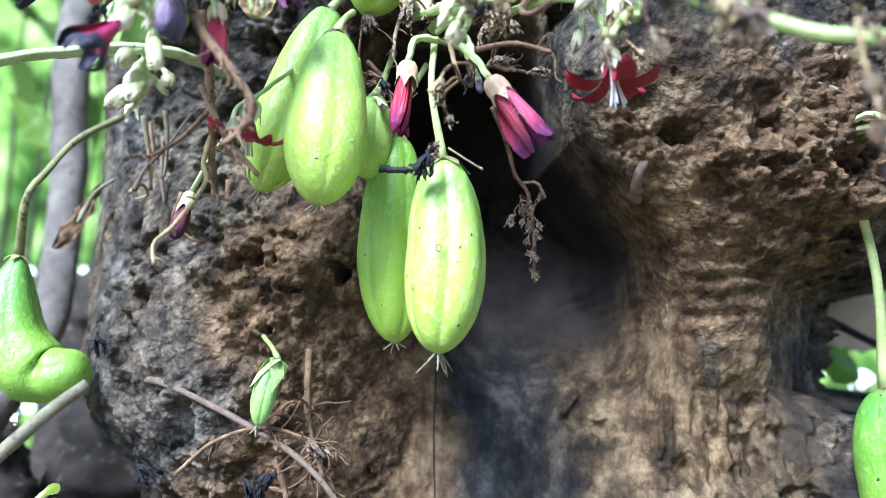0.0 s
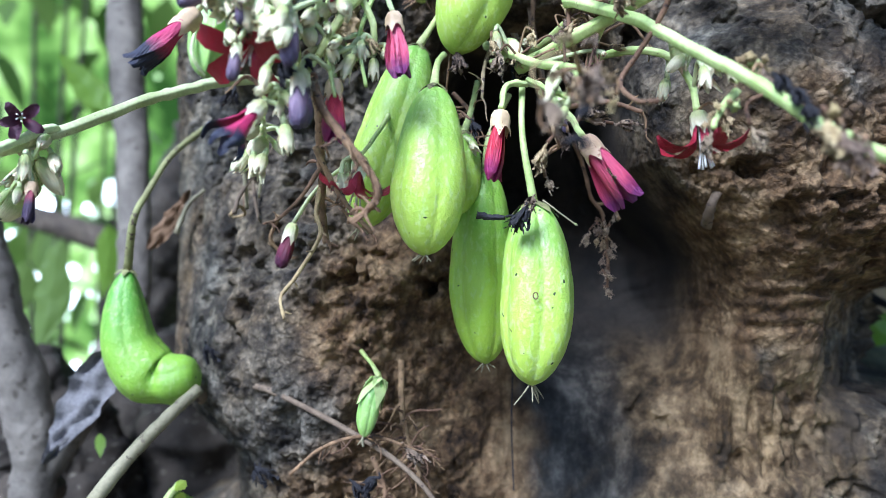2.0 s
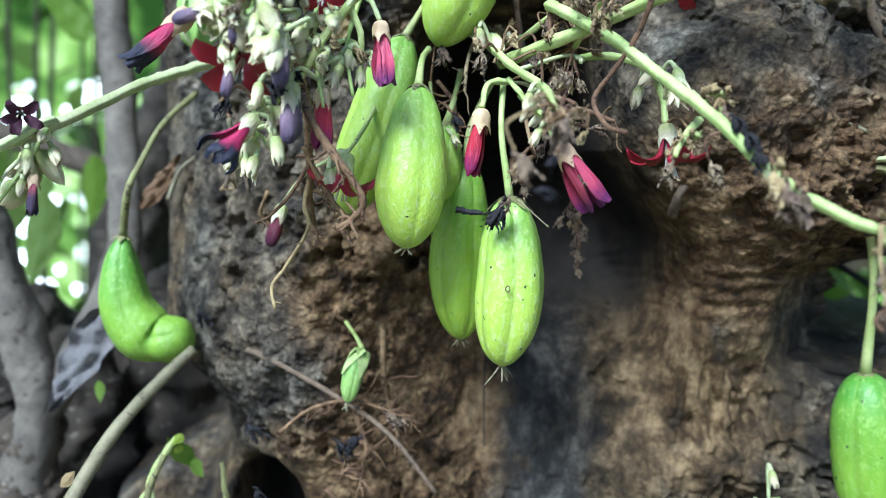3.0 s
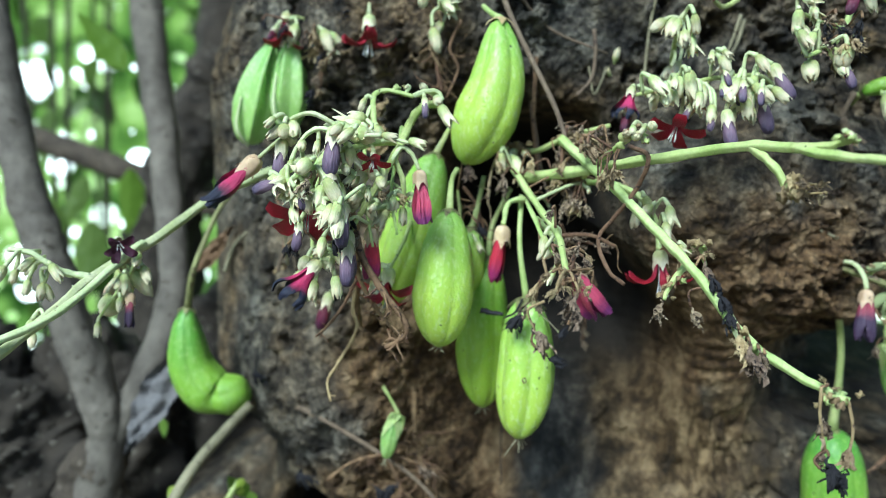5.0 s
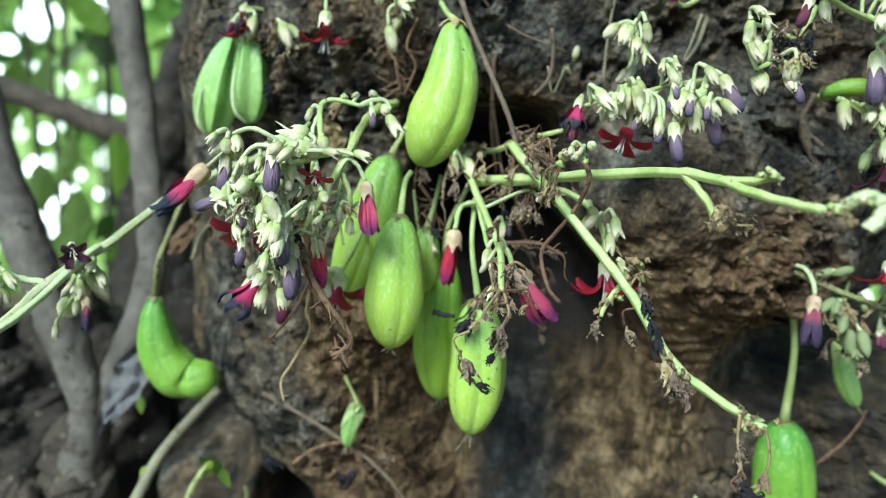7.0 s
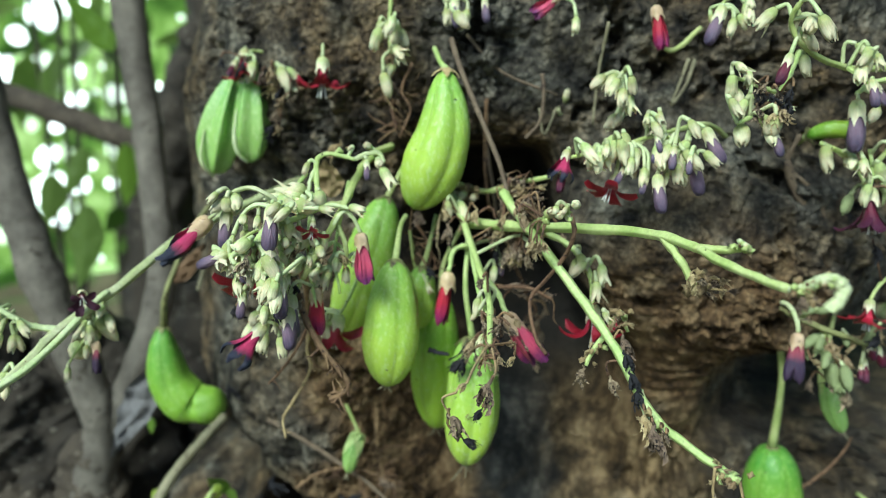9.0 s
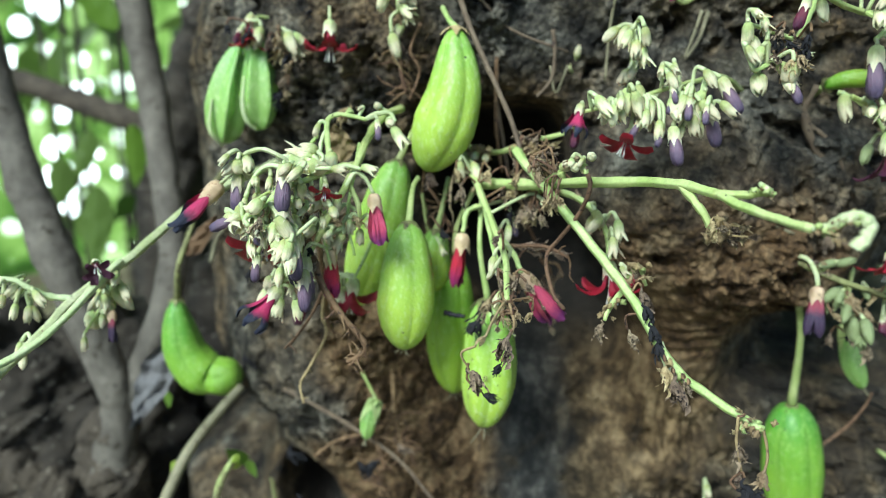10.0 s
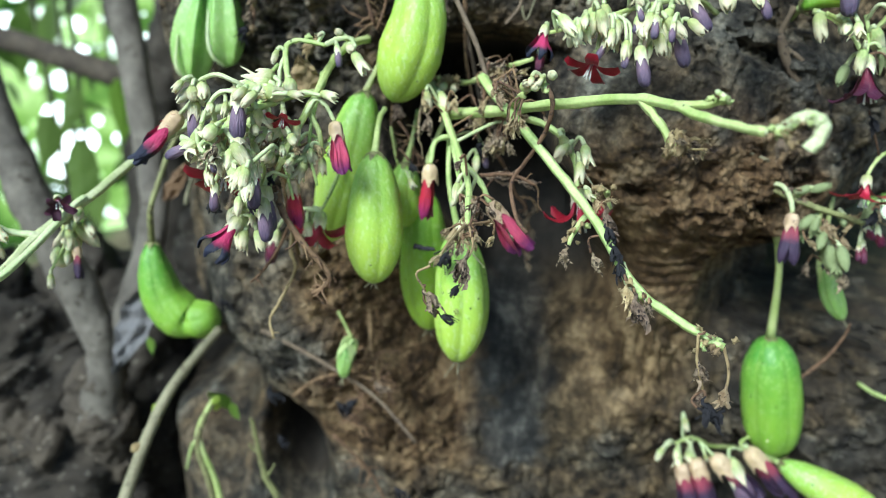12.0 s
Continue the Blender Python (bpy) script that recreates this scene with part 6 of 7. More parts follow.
lilac.add("purple", (0.0661, 0.2100, 1.3399), (0.0637, 0.2070, 1.3338), scale=1.08)
lilac.add("purple", (0.0576, 0.2120, 1.3429), (0.0542, 0.2090, 1.3368), scale=1.08)
lilac.add("maroon", (0.0338, 0.2140, 1.3427), (0.0328, 0.2110, 1.3332), scale=1.08)
lilac.add("bud", (0.0741, 0.2120, 1.3407), (0.0723, 0.2090, 1.3357))
lilac.add("bud", (0.0648, 0.2100, 1.3431), (0.0636, 0.2070, 1.3360))
lilac.add("bud", (0.0674, 0.2100, 1.3632), (0.0700, 0.2070, 1.3603))
lilac.add("broad", (0.0548, 0.2150, 1.3390), (0.0502, 0.2090, 1.3290), scale=0.85)
lilac.scatter(41, 17, (0.0611, 0.2110, 1.3516), (0.0087, 0.006, 0.0039), 0.0073, ("bud",))
lilac.scatter(42, 9, (0.0736, 0.2090, 1.3496), (0.0056, 0.006, 0.0039), 0.0072, ("bud", "purple"))
lilac.scatter(43, 8, (0.0444, 0.2140, 1.3492), (0.0044, 0.006, 0.0026), 0.0058, ("bud",))
lilac.scatter(44, 6, (0.0737, 0.2140, 1.3629), (0.0073, 0.006, 0.0017), 0.0057, ("bud",))

tuft = Cluster("flower_cluster", "short upright tuft of cream buds on the bark", "flowers")
tuft.stem([(0.0672, 0.2750, 1.3516), (0.0628, 0.2593, 1.3638), (0.0595, 0.2437, 1.3736), (0.0572, 0.2280, 1.3783)], 0.0012, 0.0007)
tuft.scatter(45, 7, (0.0559, 0.2280, 1.3744), (0.0031, 0.006, 0.0031), 0.0070, ("bud",))
tuft.scatter(46, 2, (0.0608, 0.2450, 1.3587), (0.0019, 0.006, 0.0024), 0.0080, ("bud",))

sprig = Cluster("flower_bud_sprig", "small sprig with one cream bud on the bark", "flowers")
sprig.stem([(0.0390, 0.2850, 1.3535), (0.0399, 0.2785, 1.3591), (0.0408, 0.2720, 1.3652)], 0.0008, 0.0006)
sprig.add("bud", (0.0402, 0.2720, 1.3627), (0.0411, 0.2690, 1.3688))
sprig.add("bud", (0.0386, 0.2740, 1.3569), (0.0363, 0.2710, 1.3596))

crest = Cluster("flower_cluster", "greenish bud spray with black withered flowers", "flowers")
crest.stem([(0.1387, 0.2600, 1.3867), (0.1205, 0.2300, 1.3715), (0.1058, 0.2120, 1.3649), (0.0968, 0.2060, 1.3612)], 0.0012, 0.0008)
crest.stem([(0.1145, 0.2150, 1.3720), (0.1046, 0.2150, 1.3751), (0.0958, 0.2150, 1.3782)], 0.0009, 0.0006)
crest.scatter(47, 9, (0.1037, 0.2060, 1.3643), (0.0054, 0.006, 0.0046), 0.0065, ("bud", "round", "pale"))
crest.scatter(48, 9, (0.1095, 0.2080, 1.3732), (0.0054, 0.006, 0.0038), 0.0075, ("black", "black", "dry"))
crest.scatter(49, 6, (0.0974, 0.2130, 1.3762), (0.0047, 0.006, 0.0030), 0.0066, ("bud",))
crest.add("purple", (0.1092, 0.2040, 1.3593), (0.1130, 0.2010, 1.3500))
crest.add("bud", (0.1149, 0.2070, 1.3682), (0.1163, 0.2040, 1.3667))

fringe = Cluster("flower_cluster", "green stalk with purple buds and a dark red flower", "flowers")
fringe.stem([(0.1893, 0.2620, 1.3510), (0.1674, 0.2420, 1.3400), (0.1502, 0.2307, 1.3471), (0.1441, 0.2280, 1.3497)], 0.0012, 0.0008)
fringe.stem([(0.1695, 0.2350, 1.3776), (0.1570, 0.2315, 1.3756), (0.1498, 0.2280, 1.3714)], 0.0012, 0.0008)
fringe.stem([(0.1441, 0.2400, 1.3500), (0.1495, 0.2350, 1.3475), (0.1560, 0.2320, 1.3420), (0.1610, 0.2280, 1.3330)], 0.0011, 0.0008)
fringe.stem([(0.1640, 0.2380, 1.3480), (0.1640, 0.2330, 1.3400), (0.1618, 0.2285, 1.3335)], 0.0008, 0.0006)
fringe.add("purple", (0.1498, 0.2260, 1.3694), (0.1507, 0.2230, 1.3490))
fringe.add("dark", (0.1610, 0.2270, 1.3340), (0.1622, 0.2225, 1.3195), scale=1.15)
fringe.add("purple", (0.1563, 0.2280, 1.3756), (0.1606, 0.2250, 1.3672))
fringe.scatter(50, 7, (0.1588, 0.2320, 1.3537), (0.0069, 0.006, 0.0092), 0.0077, ("bud",))
fringe.scatter(51, 5, (0.1687, 0.2320, 1.3237), (0.0047, 0.006, 0.0118), 0.0085, ("dull", "black", "maroon"))

droop = Cluster("flower_cluster", "tangle of dull green buds, magenta flowers and dry scraps", "flowers")
droop.stem([(0.1340, 0.2620, 1.2765), (0.1395, 0.2450, 1.2748), (0.1450, 0.2350, 1.2730), (0.1530, 0.2325, 1.2700), (0.1620, 0.2320, 1.2670), (0.1770, 0.2350, 1.2610)], 0.0017, 0.0011, STEM_OLD, stubs=7)
droop.stem([(0.1360, 0.2520, 1.2762), (0.1400, 0.2380, 1.2782), (0.1415, 0.2310, 1.2740), (0.1420, 0.2285, 1.2690)], 0.0011, 0.0009, PEDICEL)
droop.stem([(0.1450, 0.2350, 1.2730), (0.1470, 0.2320, 1.2770), (0.1490, 0.2310, 1.2795)], 0.0009, 0.0005)
droop.stem([(0.1878, 0.2400, 1.2948), (0.1769, 0.2340, 1.2910), (0.1706, 0.2290, 1.2850)], 0.0009, 0.0007)
droop.stem([(0.1560, 0.2330, 1.2690), (0.1570, 0.2350, 1.2610), (0.1600, 0.2370, 1.2520), (0.1620, 0.2380, 1.2430)], 0.0008, 0.0006)
droop.add("dusky", (0.1420, 0.2280, 1.2690), (0.1400, 0.2240, 1.2500), scale=1.1)
droop.add("black", (0.1424, 0.2262, 1.2680), (0.1412, 0.2240, 1.2640))
droop.add("broad", (0.1706, 0.2290, 1.2850), (0.1692, 0.2260, 1.2735), scale=1.05)
droop.add("black", (0.1670, 0.2280, 1.3100), (0.1690, 0.2250, 1.3010))
droop.scatter(52, 6, (0.1490, 0.2320, 1.2780), (0.0030, 0.004, 0.0022), 0.0052, ("dull", "pale", "dry"), 0.1)
droop.scatter(53, 9, (0.1540, 0.2350, 1.2630), (0.0030, 0.004, 0.0045), 0.0070, ("dull", "dull", "pale"))
droop.scatter(54, 9, (0.1600, 0.2370, 1.2510), (0.0030, 0.004, 0.0055), 0.0075, ("dull", "dull", "dry"))
droop.scatter(55, 10, (0.1720, 0.2360, 1.2520), (0.0060, 0.005, 0.0070), 0.0080, ("dry", "pale", "maroon", "dull", "black"))
droop.scatter(68, 6, (0.1790, 0.2400, 1.2720), (0.0060, 0.005, 0.0060), 0.0080, ("dull", "black", "pale"))

foot = Cluster("flower_cluster", "low spray of buds and dark purple and pink flowers", "flowers")
foot.stem([(0.1522, 0.2850, 1.1126), (0.1341, 0.2697, 1.1233), (0.1198, 0.2597, 1.1356), (0.1099, 0.2550, 1.1353)], 0.0012, 0.0008)
foot.stem([(0.1545, 0.2700, 1.1303), (0.1467, 0.2640, 1.1291), (0.1493, 0.2580, 1.1280)], 0.0009, 0.0007)
foot.add("dusky", (0.1130, 0.2520, 1.1250), (0.1170, 0.2470, 1.0990))
foot.add("dusky", (0.1200, 0.2520, 1.1280), (0.1300, 0.2470, 1.0990))
foot.add("dusky", (0.1290, 0.2520, 1.1300), (0.1520, 0.2470, 1.1040))
foot.add("dusky", (0.1460, 0.2520, 1.1340), (0.1680, 0.2470, 1.1080))
foot.add("purple", (0.1370, 0.2520, 1.1280), (0.1500, 0.2470, 1.1010))
foot.add("bud", (0.1138, 0.2560, 1.1500), (0.1145, 0.2530, 1.1435))
foot.add("bud", (0.1059, 0.2560, 1.1328), (0.1024, 0.2530, 1.1315))
foot.add("bud", (0.1118, 0.2560, 1.1329), (0.1101, 0.2530, 1.1262))
foot.scatter(56, 5, (0.1163, 0.2570, 1.1339), (0.0077, 0.006, 0.0047), 0.0060, ("bud",))
foot.scatter(57, 3, (0.1487, 0.2620, 1.1322), (0.0060, 0.006, 0.0024), 0.0065, ("bud",))

brow = Cluster("flower_cluster", "row of flowers and buds growing from the upper bark", "flowers")
brow.stem([(-0.0393, 0.2850, 1.4167), (-0.0410, 0.2750, 1.4015), (-0.0400, 0.2650, 1.3843)], 0.001, 0.0006)
brow.stem([(0.0074, 0.2850, 1.4221), (-0.0027, 0.2715, 1.4115), (-0.0112, 0.2580, 1.4060)], 0.0009, 0.0006)
brow.stem([(0.0583, 0.2800, 1.4175), (0.0419, 0.2675, 1.4095), (0.0320, 0.2550, 1.4065)], 0.001, 0.0006)
brow.stem([(0.0981, 0.2700, 1.3961), (0.0849, 0.2633, 1.3863), (0.0753, 0.2567, 1.3933), (0.0726, 0.2500, 1.4046)], 0.0012, 0.0006)
brow.stem([(0.1148, 0.2600, 1.4123), (0.1017, 0.2475, 1.4082), (0.0948, 0.2350, 1.4033)], 0.001, 0.0006)
brow.add("purple", (-0.0112, 0.2580, 1.4072), (-0.0101, 0.2550, 1.3944))
brow.add("purple", (0.0017, 0.2620, 1.4075), (0.0025, 0.2590, 1.3969))
brow.add("shut", (0.0332, 0.2550, 1.4076), (0.0225, 0.2520, 1.4006))
brow.add("scarlet", (0.0726, 0.2500, 1.4046), (0.0770, 0.2470, 1.3876))
brow.add("purple", (0.0958, 0.2350, 1.4044), (0.0910, 0.2320, 1.3892))
brow.add("bud", (0.0412, 0.2580, 1.3998), (0.0408, 0.2550, 1.3928))
brow.scatter(70, 9, (-0.0400, 0.2650, 1.3916), (0.0025, 0.006, 0.0101), 0.0072, ("bud",))
brow.scatter(71, 6, (-0.0124, 0.2600, 1.4026), (0.0074, 0.006, 0.0029), 0.0071, ("bud",))
brow.scatter(72, 5, (0.1008, 0.2360, 1.4023), (0.0045, 0.006, 0.0032), 0.0065, ("bud",))

corner = Cluster("flower_cluster", "upper spray of long buds and purple flowers", "flowers")
corner.stem([(0.1759, 0.2450, 1.3813), (0.1457, 0.2300, 1.3814), (0.1228, 0.2150, 1.3879), (0.1131, 0.2100, 1.3978), (0.1140, 0.2050, 1.4055)], 0.0013, 0.0008)
corner.stem([(0.1409, 0.2200, 1.3817), (0.1454, 0.2150, 1.3779), (0.1477, 0.2100, 1.3741)], 0.0009, 0.0006)
corner.add("maroon", (0.1126, 0.2050, 1.3869), (0.1089, 0.2020, 1.3760))
corner.add("purple", (0.1470, 0.2120, 1.3781), (0.1483, 0.2090, 1.3679))
corner.scatter(73, 7, (0.1239, 0.2100, 1.3940), (0.0083, 0.006, 0.0073), 0.0075, ("bud",))
corner.scatter(74, 5, (0.1430, 0.2150, 1.3923), (0.0053, 0.006, 0.0074), 0.0076, ("bud",))

high = Cluster("flower_cluster", "shaded flowers with long white stamens and dry scraps", "flowers")
high.stem([(-0.0864, 0.3150, 1.3891), (-0.0961, 0.3050, 1.3811), (-0.1102, 0.2950, 1.3825), (-0.1130, 0.2850, 1.3799)], 0.001, 0.0006)
high.stem([(-0.0690, 0.3150, 1.3917), (-0.0740, 0.3000, 1.3836), (-0.0742, 0.2850, 1.3797)], 0.0009, 0.0006)
high.stem([(-0.0950, 0.3000, 1.3811), (-0.0995, 0.2925, 1.3707), (-0.0959, 0.2850, 1.3579)], 0.0008, 0.0005)
high.add("wide", (-0.1128, 0.2900, 1.3838), (-0.1133, 0.2870, 1.3689))
high.add("open", (-0.0713, 0.2700, 1.3810), (-0.0714, 0.2670, 1.3659))
high.scatter(58, 14, (-0.0955, 0.2850, 1.3632), (0.0043, 0.006, 0.0095), 0.0081, ("dry", "black", "pale"))
high.scatter(59, 6, (-0.0930, 0.2900, 1.3760), (0.0108, 0.006, 0.0043), 0.0078, ("bud",))
high.scatter(60, 6, (-0.1203, 0.2900, 1.3761), (0.0054, 0.006, 0.0043), 0.0076, ("maroon", "black"))

west = Cluster("flower_stalk", "forked pale green flower stalk with small flowers at its side", "stalk")
west.stem([(-0.0800, 0.3300, 1.3190), (-0.0930, 0.3000, 1.3170), (-0.1024, 0.2750, 1.3146), (-0.1171, 0.2580, 1.3098), (-0.1289, 0.2480, 1.3040), (-0.1376, 0.2380, 1.2986), (-0.1546, 0.2140, 1.2837), (-0.1694, 0.1970, 1.2734), (-0.1768, 0.1820, 1.2637), (-0.1904, 0.1600, 1.2504)], 0.0021, 0.0018, PEDICEL, stubs=10)
west.stem([(-0.1546, 0.2140, 1.2837), (-0.1567, 0.2080, 1.2832), (-0.1720, 0.1780, 1.2655), (-0.1889, 0.1600, 1.2574)], 0.0015, 0.0014, PEDICEL)
west.stem([(-0.1693, 0.1970, 1.2742), (-0.1786, 0.1937, 1.2771), (-0.1875, 0.1913, 1.2839), (-0.1955, 0.1900, 1.2855)], 0.0014, 0.0009, PEDICEL)
west.stem([(-0.1532, 0.2050, 1.2817), (-0.1605, 0.2040, 1.2696), (-0.1693, 0.2030, 1.2571)], 0.0008, 0.0005)
west.add("dark", (-0.1622, 0.2060, 1.2875), (-0.1565, 0.1960, 1.2853), scale=0.8)
west.add("dusky", (-0.1569, 0.2030, 1.2669), (-0.1567, 0.2000, 1.2539))
west.add("bud", (-0.1698, 0.2020, 1.2549), (-0.1690, 0.1990, 1.2496))
west.add("bud", (-0.1608, 0.2030, 1.2649), (-0.1606, 0.2000, 1.2597))
west.add("bud", (-0.1905, 0.1930, 1.2736), (-0.1910, 0.1900, 1.2675))
west.scatter(61, 6, (-0.1877, 0.1930, 1.2761), (0.0057, 0.006, 0.0045), 0.0065, ("bud",))
west.scatter(62, 4, (-0.1600, 0.2030, 1.2699), (0.0033, 0.006, 0.0059), 0.0062, ("bud",))
west.scatter(64, 8, (-0.1600, 0.2080, 1.2730), (0.0028, 0.004, 0.0050), 0.0085, ("bud", "bud", "round"))
west.scatter(63, 3, (-0.1916, 0.1900, 1.2525), (0.0032, 0.006, 0.0058), 0.0061, ("bud",))


# ---- dry stalks, twigs and roots ----

def twig(name, label, pts, r0, r1, mat, seed=1, knobs=0.15, category="twig"):
    t = thing(name, pts[0], label, category, "twigs and dry stalks on the bark")
    part("rod", tube(name, pts, (r0, r1), 8, 7, knobs, seed), mat, t)
    return t


def dry_stalk(label, pts, r0, r1, seed, count=14, mat=DRY, size=0.006):
    """A dead flower stalk with shrivelled side threads."""
    t = thing("dry_flower_stalk", pts[0], label, "dry stalk", "twigs and dry stalks on the bark")
    part("rod", tube("rod", pts, (r0, r1), 7, 7, 0.2, seed), mat, t)
    line = smooth_line(pts, 8)
    rnd = random.Random(seed)
    for k in range(count):
        a = Vector(line[int(len(line) * rnd.uniform(0.3, 0.999))])
        p, run = a, [a]
        d = Vector((rnd.uniform(-1, 1), rnd.uniform(-0.5, 0.4), rnd.uniform(-1, 0.5))).normalized()
        long = size * rnd.uniform(0.35, 1.2)
        for j in range(4):
            d = (d + 0.55 * Vector((rnd.uniform(-1, 1), rnd.uniform(-0.6, 0.5), rnd.uniform(-1, 0.6)))).normalized()
            p = p + d * long * 0.3
            run.append(p)
        part("thread", tube("thread", run, (r0 * 0.42, r0 * 0.35, r0 * 0.18), 5, 4, 0.3, k), mat, t)
    return t


twig("twig", "thick bare greenish-grey shoot growing up past the bent fruit", [(-0.1804, 0.2000, 1.0832), (-0.1730, 0.2280, 1.1222), (-0.1655, 0.2512, 1.1467), (-0.1591, 0.2672, 1.1607), (-0.1441, 0.2770, 1.1784), (-0.1336, 0.2850, 1.1889)], 0.0034, 0.0024, GREY_TWIG, 1, 0.06, "twig")
twig("twig", "thin grey-brown twig lying across the lower bark", [(-0.1177, 0.2850, 1.1904), (-0.1002, 0.2735, 1.1894), (-0.0680, 0.2620, 1.1764), (-0.0446, 0.2535, 1.1634), (-0.0245, 0.2450, 1.1424)], 0.0014, 0.0009, TWIG, 2, 0.12, "twig")
twig("twig", "short dark twig stub behind the bent fruit", [(-0.1388, 0.3000, 1.1805), (-0.1188, 0.2975, 1.2043), (-0.1130, 0.2950, 1.2123)], 0.0022, 0.0008, TWIG, 3, 0.15, "twig")
twig("twig", "long thin brown stem hanging beside a fruit", [(-0.0125, 0.2620, 1.3900), (-0.0075, 0.2530, 1.3761), (0.0010, 0.2425, 1.3580), (0.0092, 0.2325, 1.3403), (0.0138, 0.2250, 1.3251)], 0.0013, 0.001, TWIG, 4, 0.1, "twig")
twig("twig", "looping dry brown tendril", [(0.0358, 0.2150, 1.3269), (0.0353, 0.1840, 1.3243), (0.0329, 0.1880, 1.3128), (0.0265, 0.1920, 1.3017), (0.0214, 0.1930, 1.2935), (0.0225, 0.1780, 1.2850), (0.0256, 0.1670, 1.2826)], 0.0009, 0.0007, DRY, 5, 0.15, "twig")
twig("twig", "thin dark twig beside the upper fruit", [(0.0016, 0.2850, 1.3730), (0.0032, 0.2833, 1.3498), (0.0081, 0.2817, 1.3231), (0.0106, 0.2800, 1.3067)], 0.0011, 0.0009, TWIG, 6, 0.15, "twig")
twig("root", "thin grey aerial root arching over bark", [(-0.0010, 0.2850, 1.3756), (0.0094, 0.2783, 1.3669), (0.0225, 0.2767, 1.3626), (0.0334, 0.2800, 1.3616)], 0.001, 0.0006, GREY_TWIG, 7, 0.1, "root")
twig("root", "thin grey root hanging down the bark", [(0.0582, 0.2800, 1.3852), (0.0553, 0.2790, 1.3654), (0.0541, 0.2780, 1.3514)], 0.0009, 0.0005, GREY_TWIG, 8, 0.1, "root")
twig("root", "thin pale root hanging down the bark", [(0.0984, 0.2750, 1.3825), (0.0946, 0.2725, 1.3704), (0.0884, 0.2700, 1.3619)], 0.0011, 0.0006, GREY_TWIG, 9, 0.1, "root")
twig("root", "gnarled brown root pair clinging to the bark", [(0.1385, 0.2580, 1.3393), (0.1451, 0.2567, 1.3244), (0.1545, 0.2573, 1.3139), (0.1590, 0.2600, 1.3002)], 0.0022, 0.0012, TWIG, 10, 0.2, "root")
twig("root", "slim brown root clinging to the bark", [(0.1417, 0.2580, 1.3343), (0.1510, 0.2567, 1.3269), (0.1588, 0.2573, 1.3139), (0.1568, 0.2600, 1.2975)], 0.0012, 0.0009, TWIG, 11, 0.2, "root")
twig("root", "thin curled rootlet on the bark", [(0.0284, 0.2620, 1.3758), (0.0293, 0.2613, 1.3638), (0.0278, 0.2607, 1.3541), (0.0217, 0.2600, 1.3468)], 0.001, 0.0007, TWIG, 12, 0.2, "root")
twig("twig", "slender grey twig lying on the burl", [(0.0953, 0.2500, 1.3150), (0.1092, 0.2477, 1.3033), (0.1208, 0.2453, 1.2949), (0.1363, 0.2430, 1.2876)], 0.001, 0.0007, GREY_TWIG, 13, 0.15, "twig")
twig("root", "short stubby root on the burl's lower edge", [(0.0688, 0.2620, 1.2543), (0.0680, 0.2540, 1.2617), (0.0745, 0.2560, 1.2714)], 0.002, 0.0016, TWIG, 14, 0.2, "root")
twig("root", "thin brown root hanging under the fruits", [(-0.0581, 0.3060, 1.2527), (-0.0534, 0.3040, 1.2273), (-0.0484, 0.3020, 1.1968), (-0.0404, 0.3000, 1.1715)], 0.0017, 0.0012, DRY, 15, 0.1, "root")
twig("twig", "thin yellow-green shoot at the foot of the bark", [(-0.1375, 0.2500, 1.0613), (-0.1399, 0.2550, 1.1038), (-0.1459, 0.2600, 1.1297), (-0.1403, 0.2650, 1.1480)], 0.002, 0.0014, STEM_OLD, 16, 0.08, "twig")

sprout = Cluster("green_sprout", "forked pale green sprout at the foot of the bark", "shoot")
sprout.stem([(-0.1343, 0.2500, 1.0733), (-0.1365, 0.2560, 1.1026), (-0.1453, 0.2620, 1.1341), (-0.1396, 0.2660, 1.1491), (-0.1365, 0.2700, 1.1537)], 0.0019, 0.0012)
sprout.stem([(-0.1453, 0.2620, 1.1341), (-0.1499, 0.2620, 1.1283), (-0.1553, 0.2620, 1.1134)], 0.001, 0.0007)
shoot = Cluster("green_shoot", "pale green shoot with side knots rising from below", "shoot")
shoot.stem([(-0.0990, 0.2620, 1.0670), (-0.1060, 0.2620, 1.0950), (-0.1110, 0.2620, 1.1080), (-0.1130, 0.2620, 1.1250), (-0.1140, 0.2620, 1.1370), (-0.1150, 0.2620, 1.1460)], 0.0022, 0.0009, STEM_OLD, stubs=5)
shoot.stem([(-0.1130, 0.2620, 1.1250), (-0.1160, 0.2620, 1.1260), (-0.1180, 0.2620, 1.1300)], 0.0008, 0.0004, STEM_OLD)
shoot.stem([(-0.1110, 0.2620, 1.1080), (-0.1080, 0.2620, 1.1120), (-0.1050, 0.2620, 1.1170)], 0.0008, 0.0004, STEM_OLD)
twig("twig", "dry reddish twig beside the deep green fruit", [(0.1725, 0.2620, 1.1701), (0.1824, 0.2597, 1.1833), (0.1877, 0.2573, 1.1960), (0.1882, 0.2550, 1.2036)], 0.0009, 0.0006, DRY, 18, 0.2, "twig")
twig("twig", "green shoot poking out beside the fruit", [(0.2112, 0.2800, 1.1559), (0.2123, 0.2650, 1.1585), (0.2181, 0.2500, 1.1616)], 0.0012, 0.0012, STEM, 19, 0.05, "twig")
twig("twig", "thin thread hanging before the dark hollow", [(-0.0025, 0.2980, 1.1971), (-0.0035, 0.2940, 1.1714), (-0.0030, 0.2900, 1.1450)], 0.0004, 0.0003, BLACK, 20, 0.1, "twig")
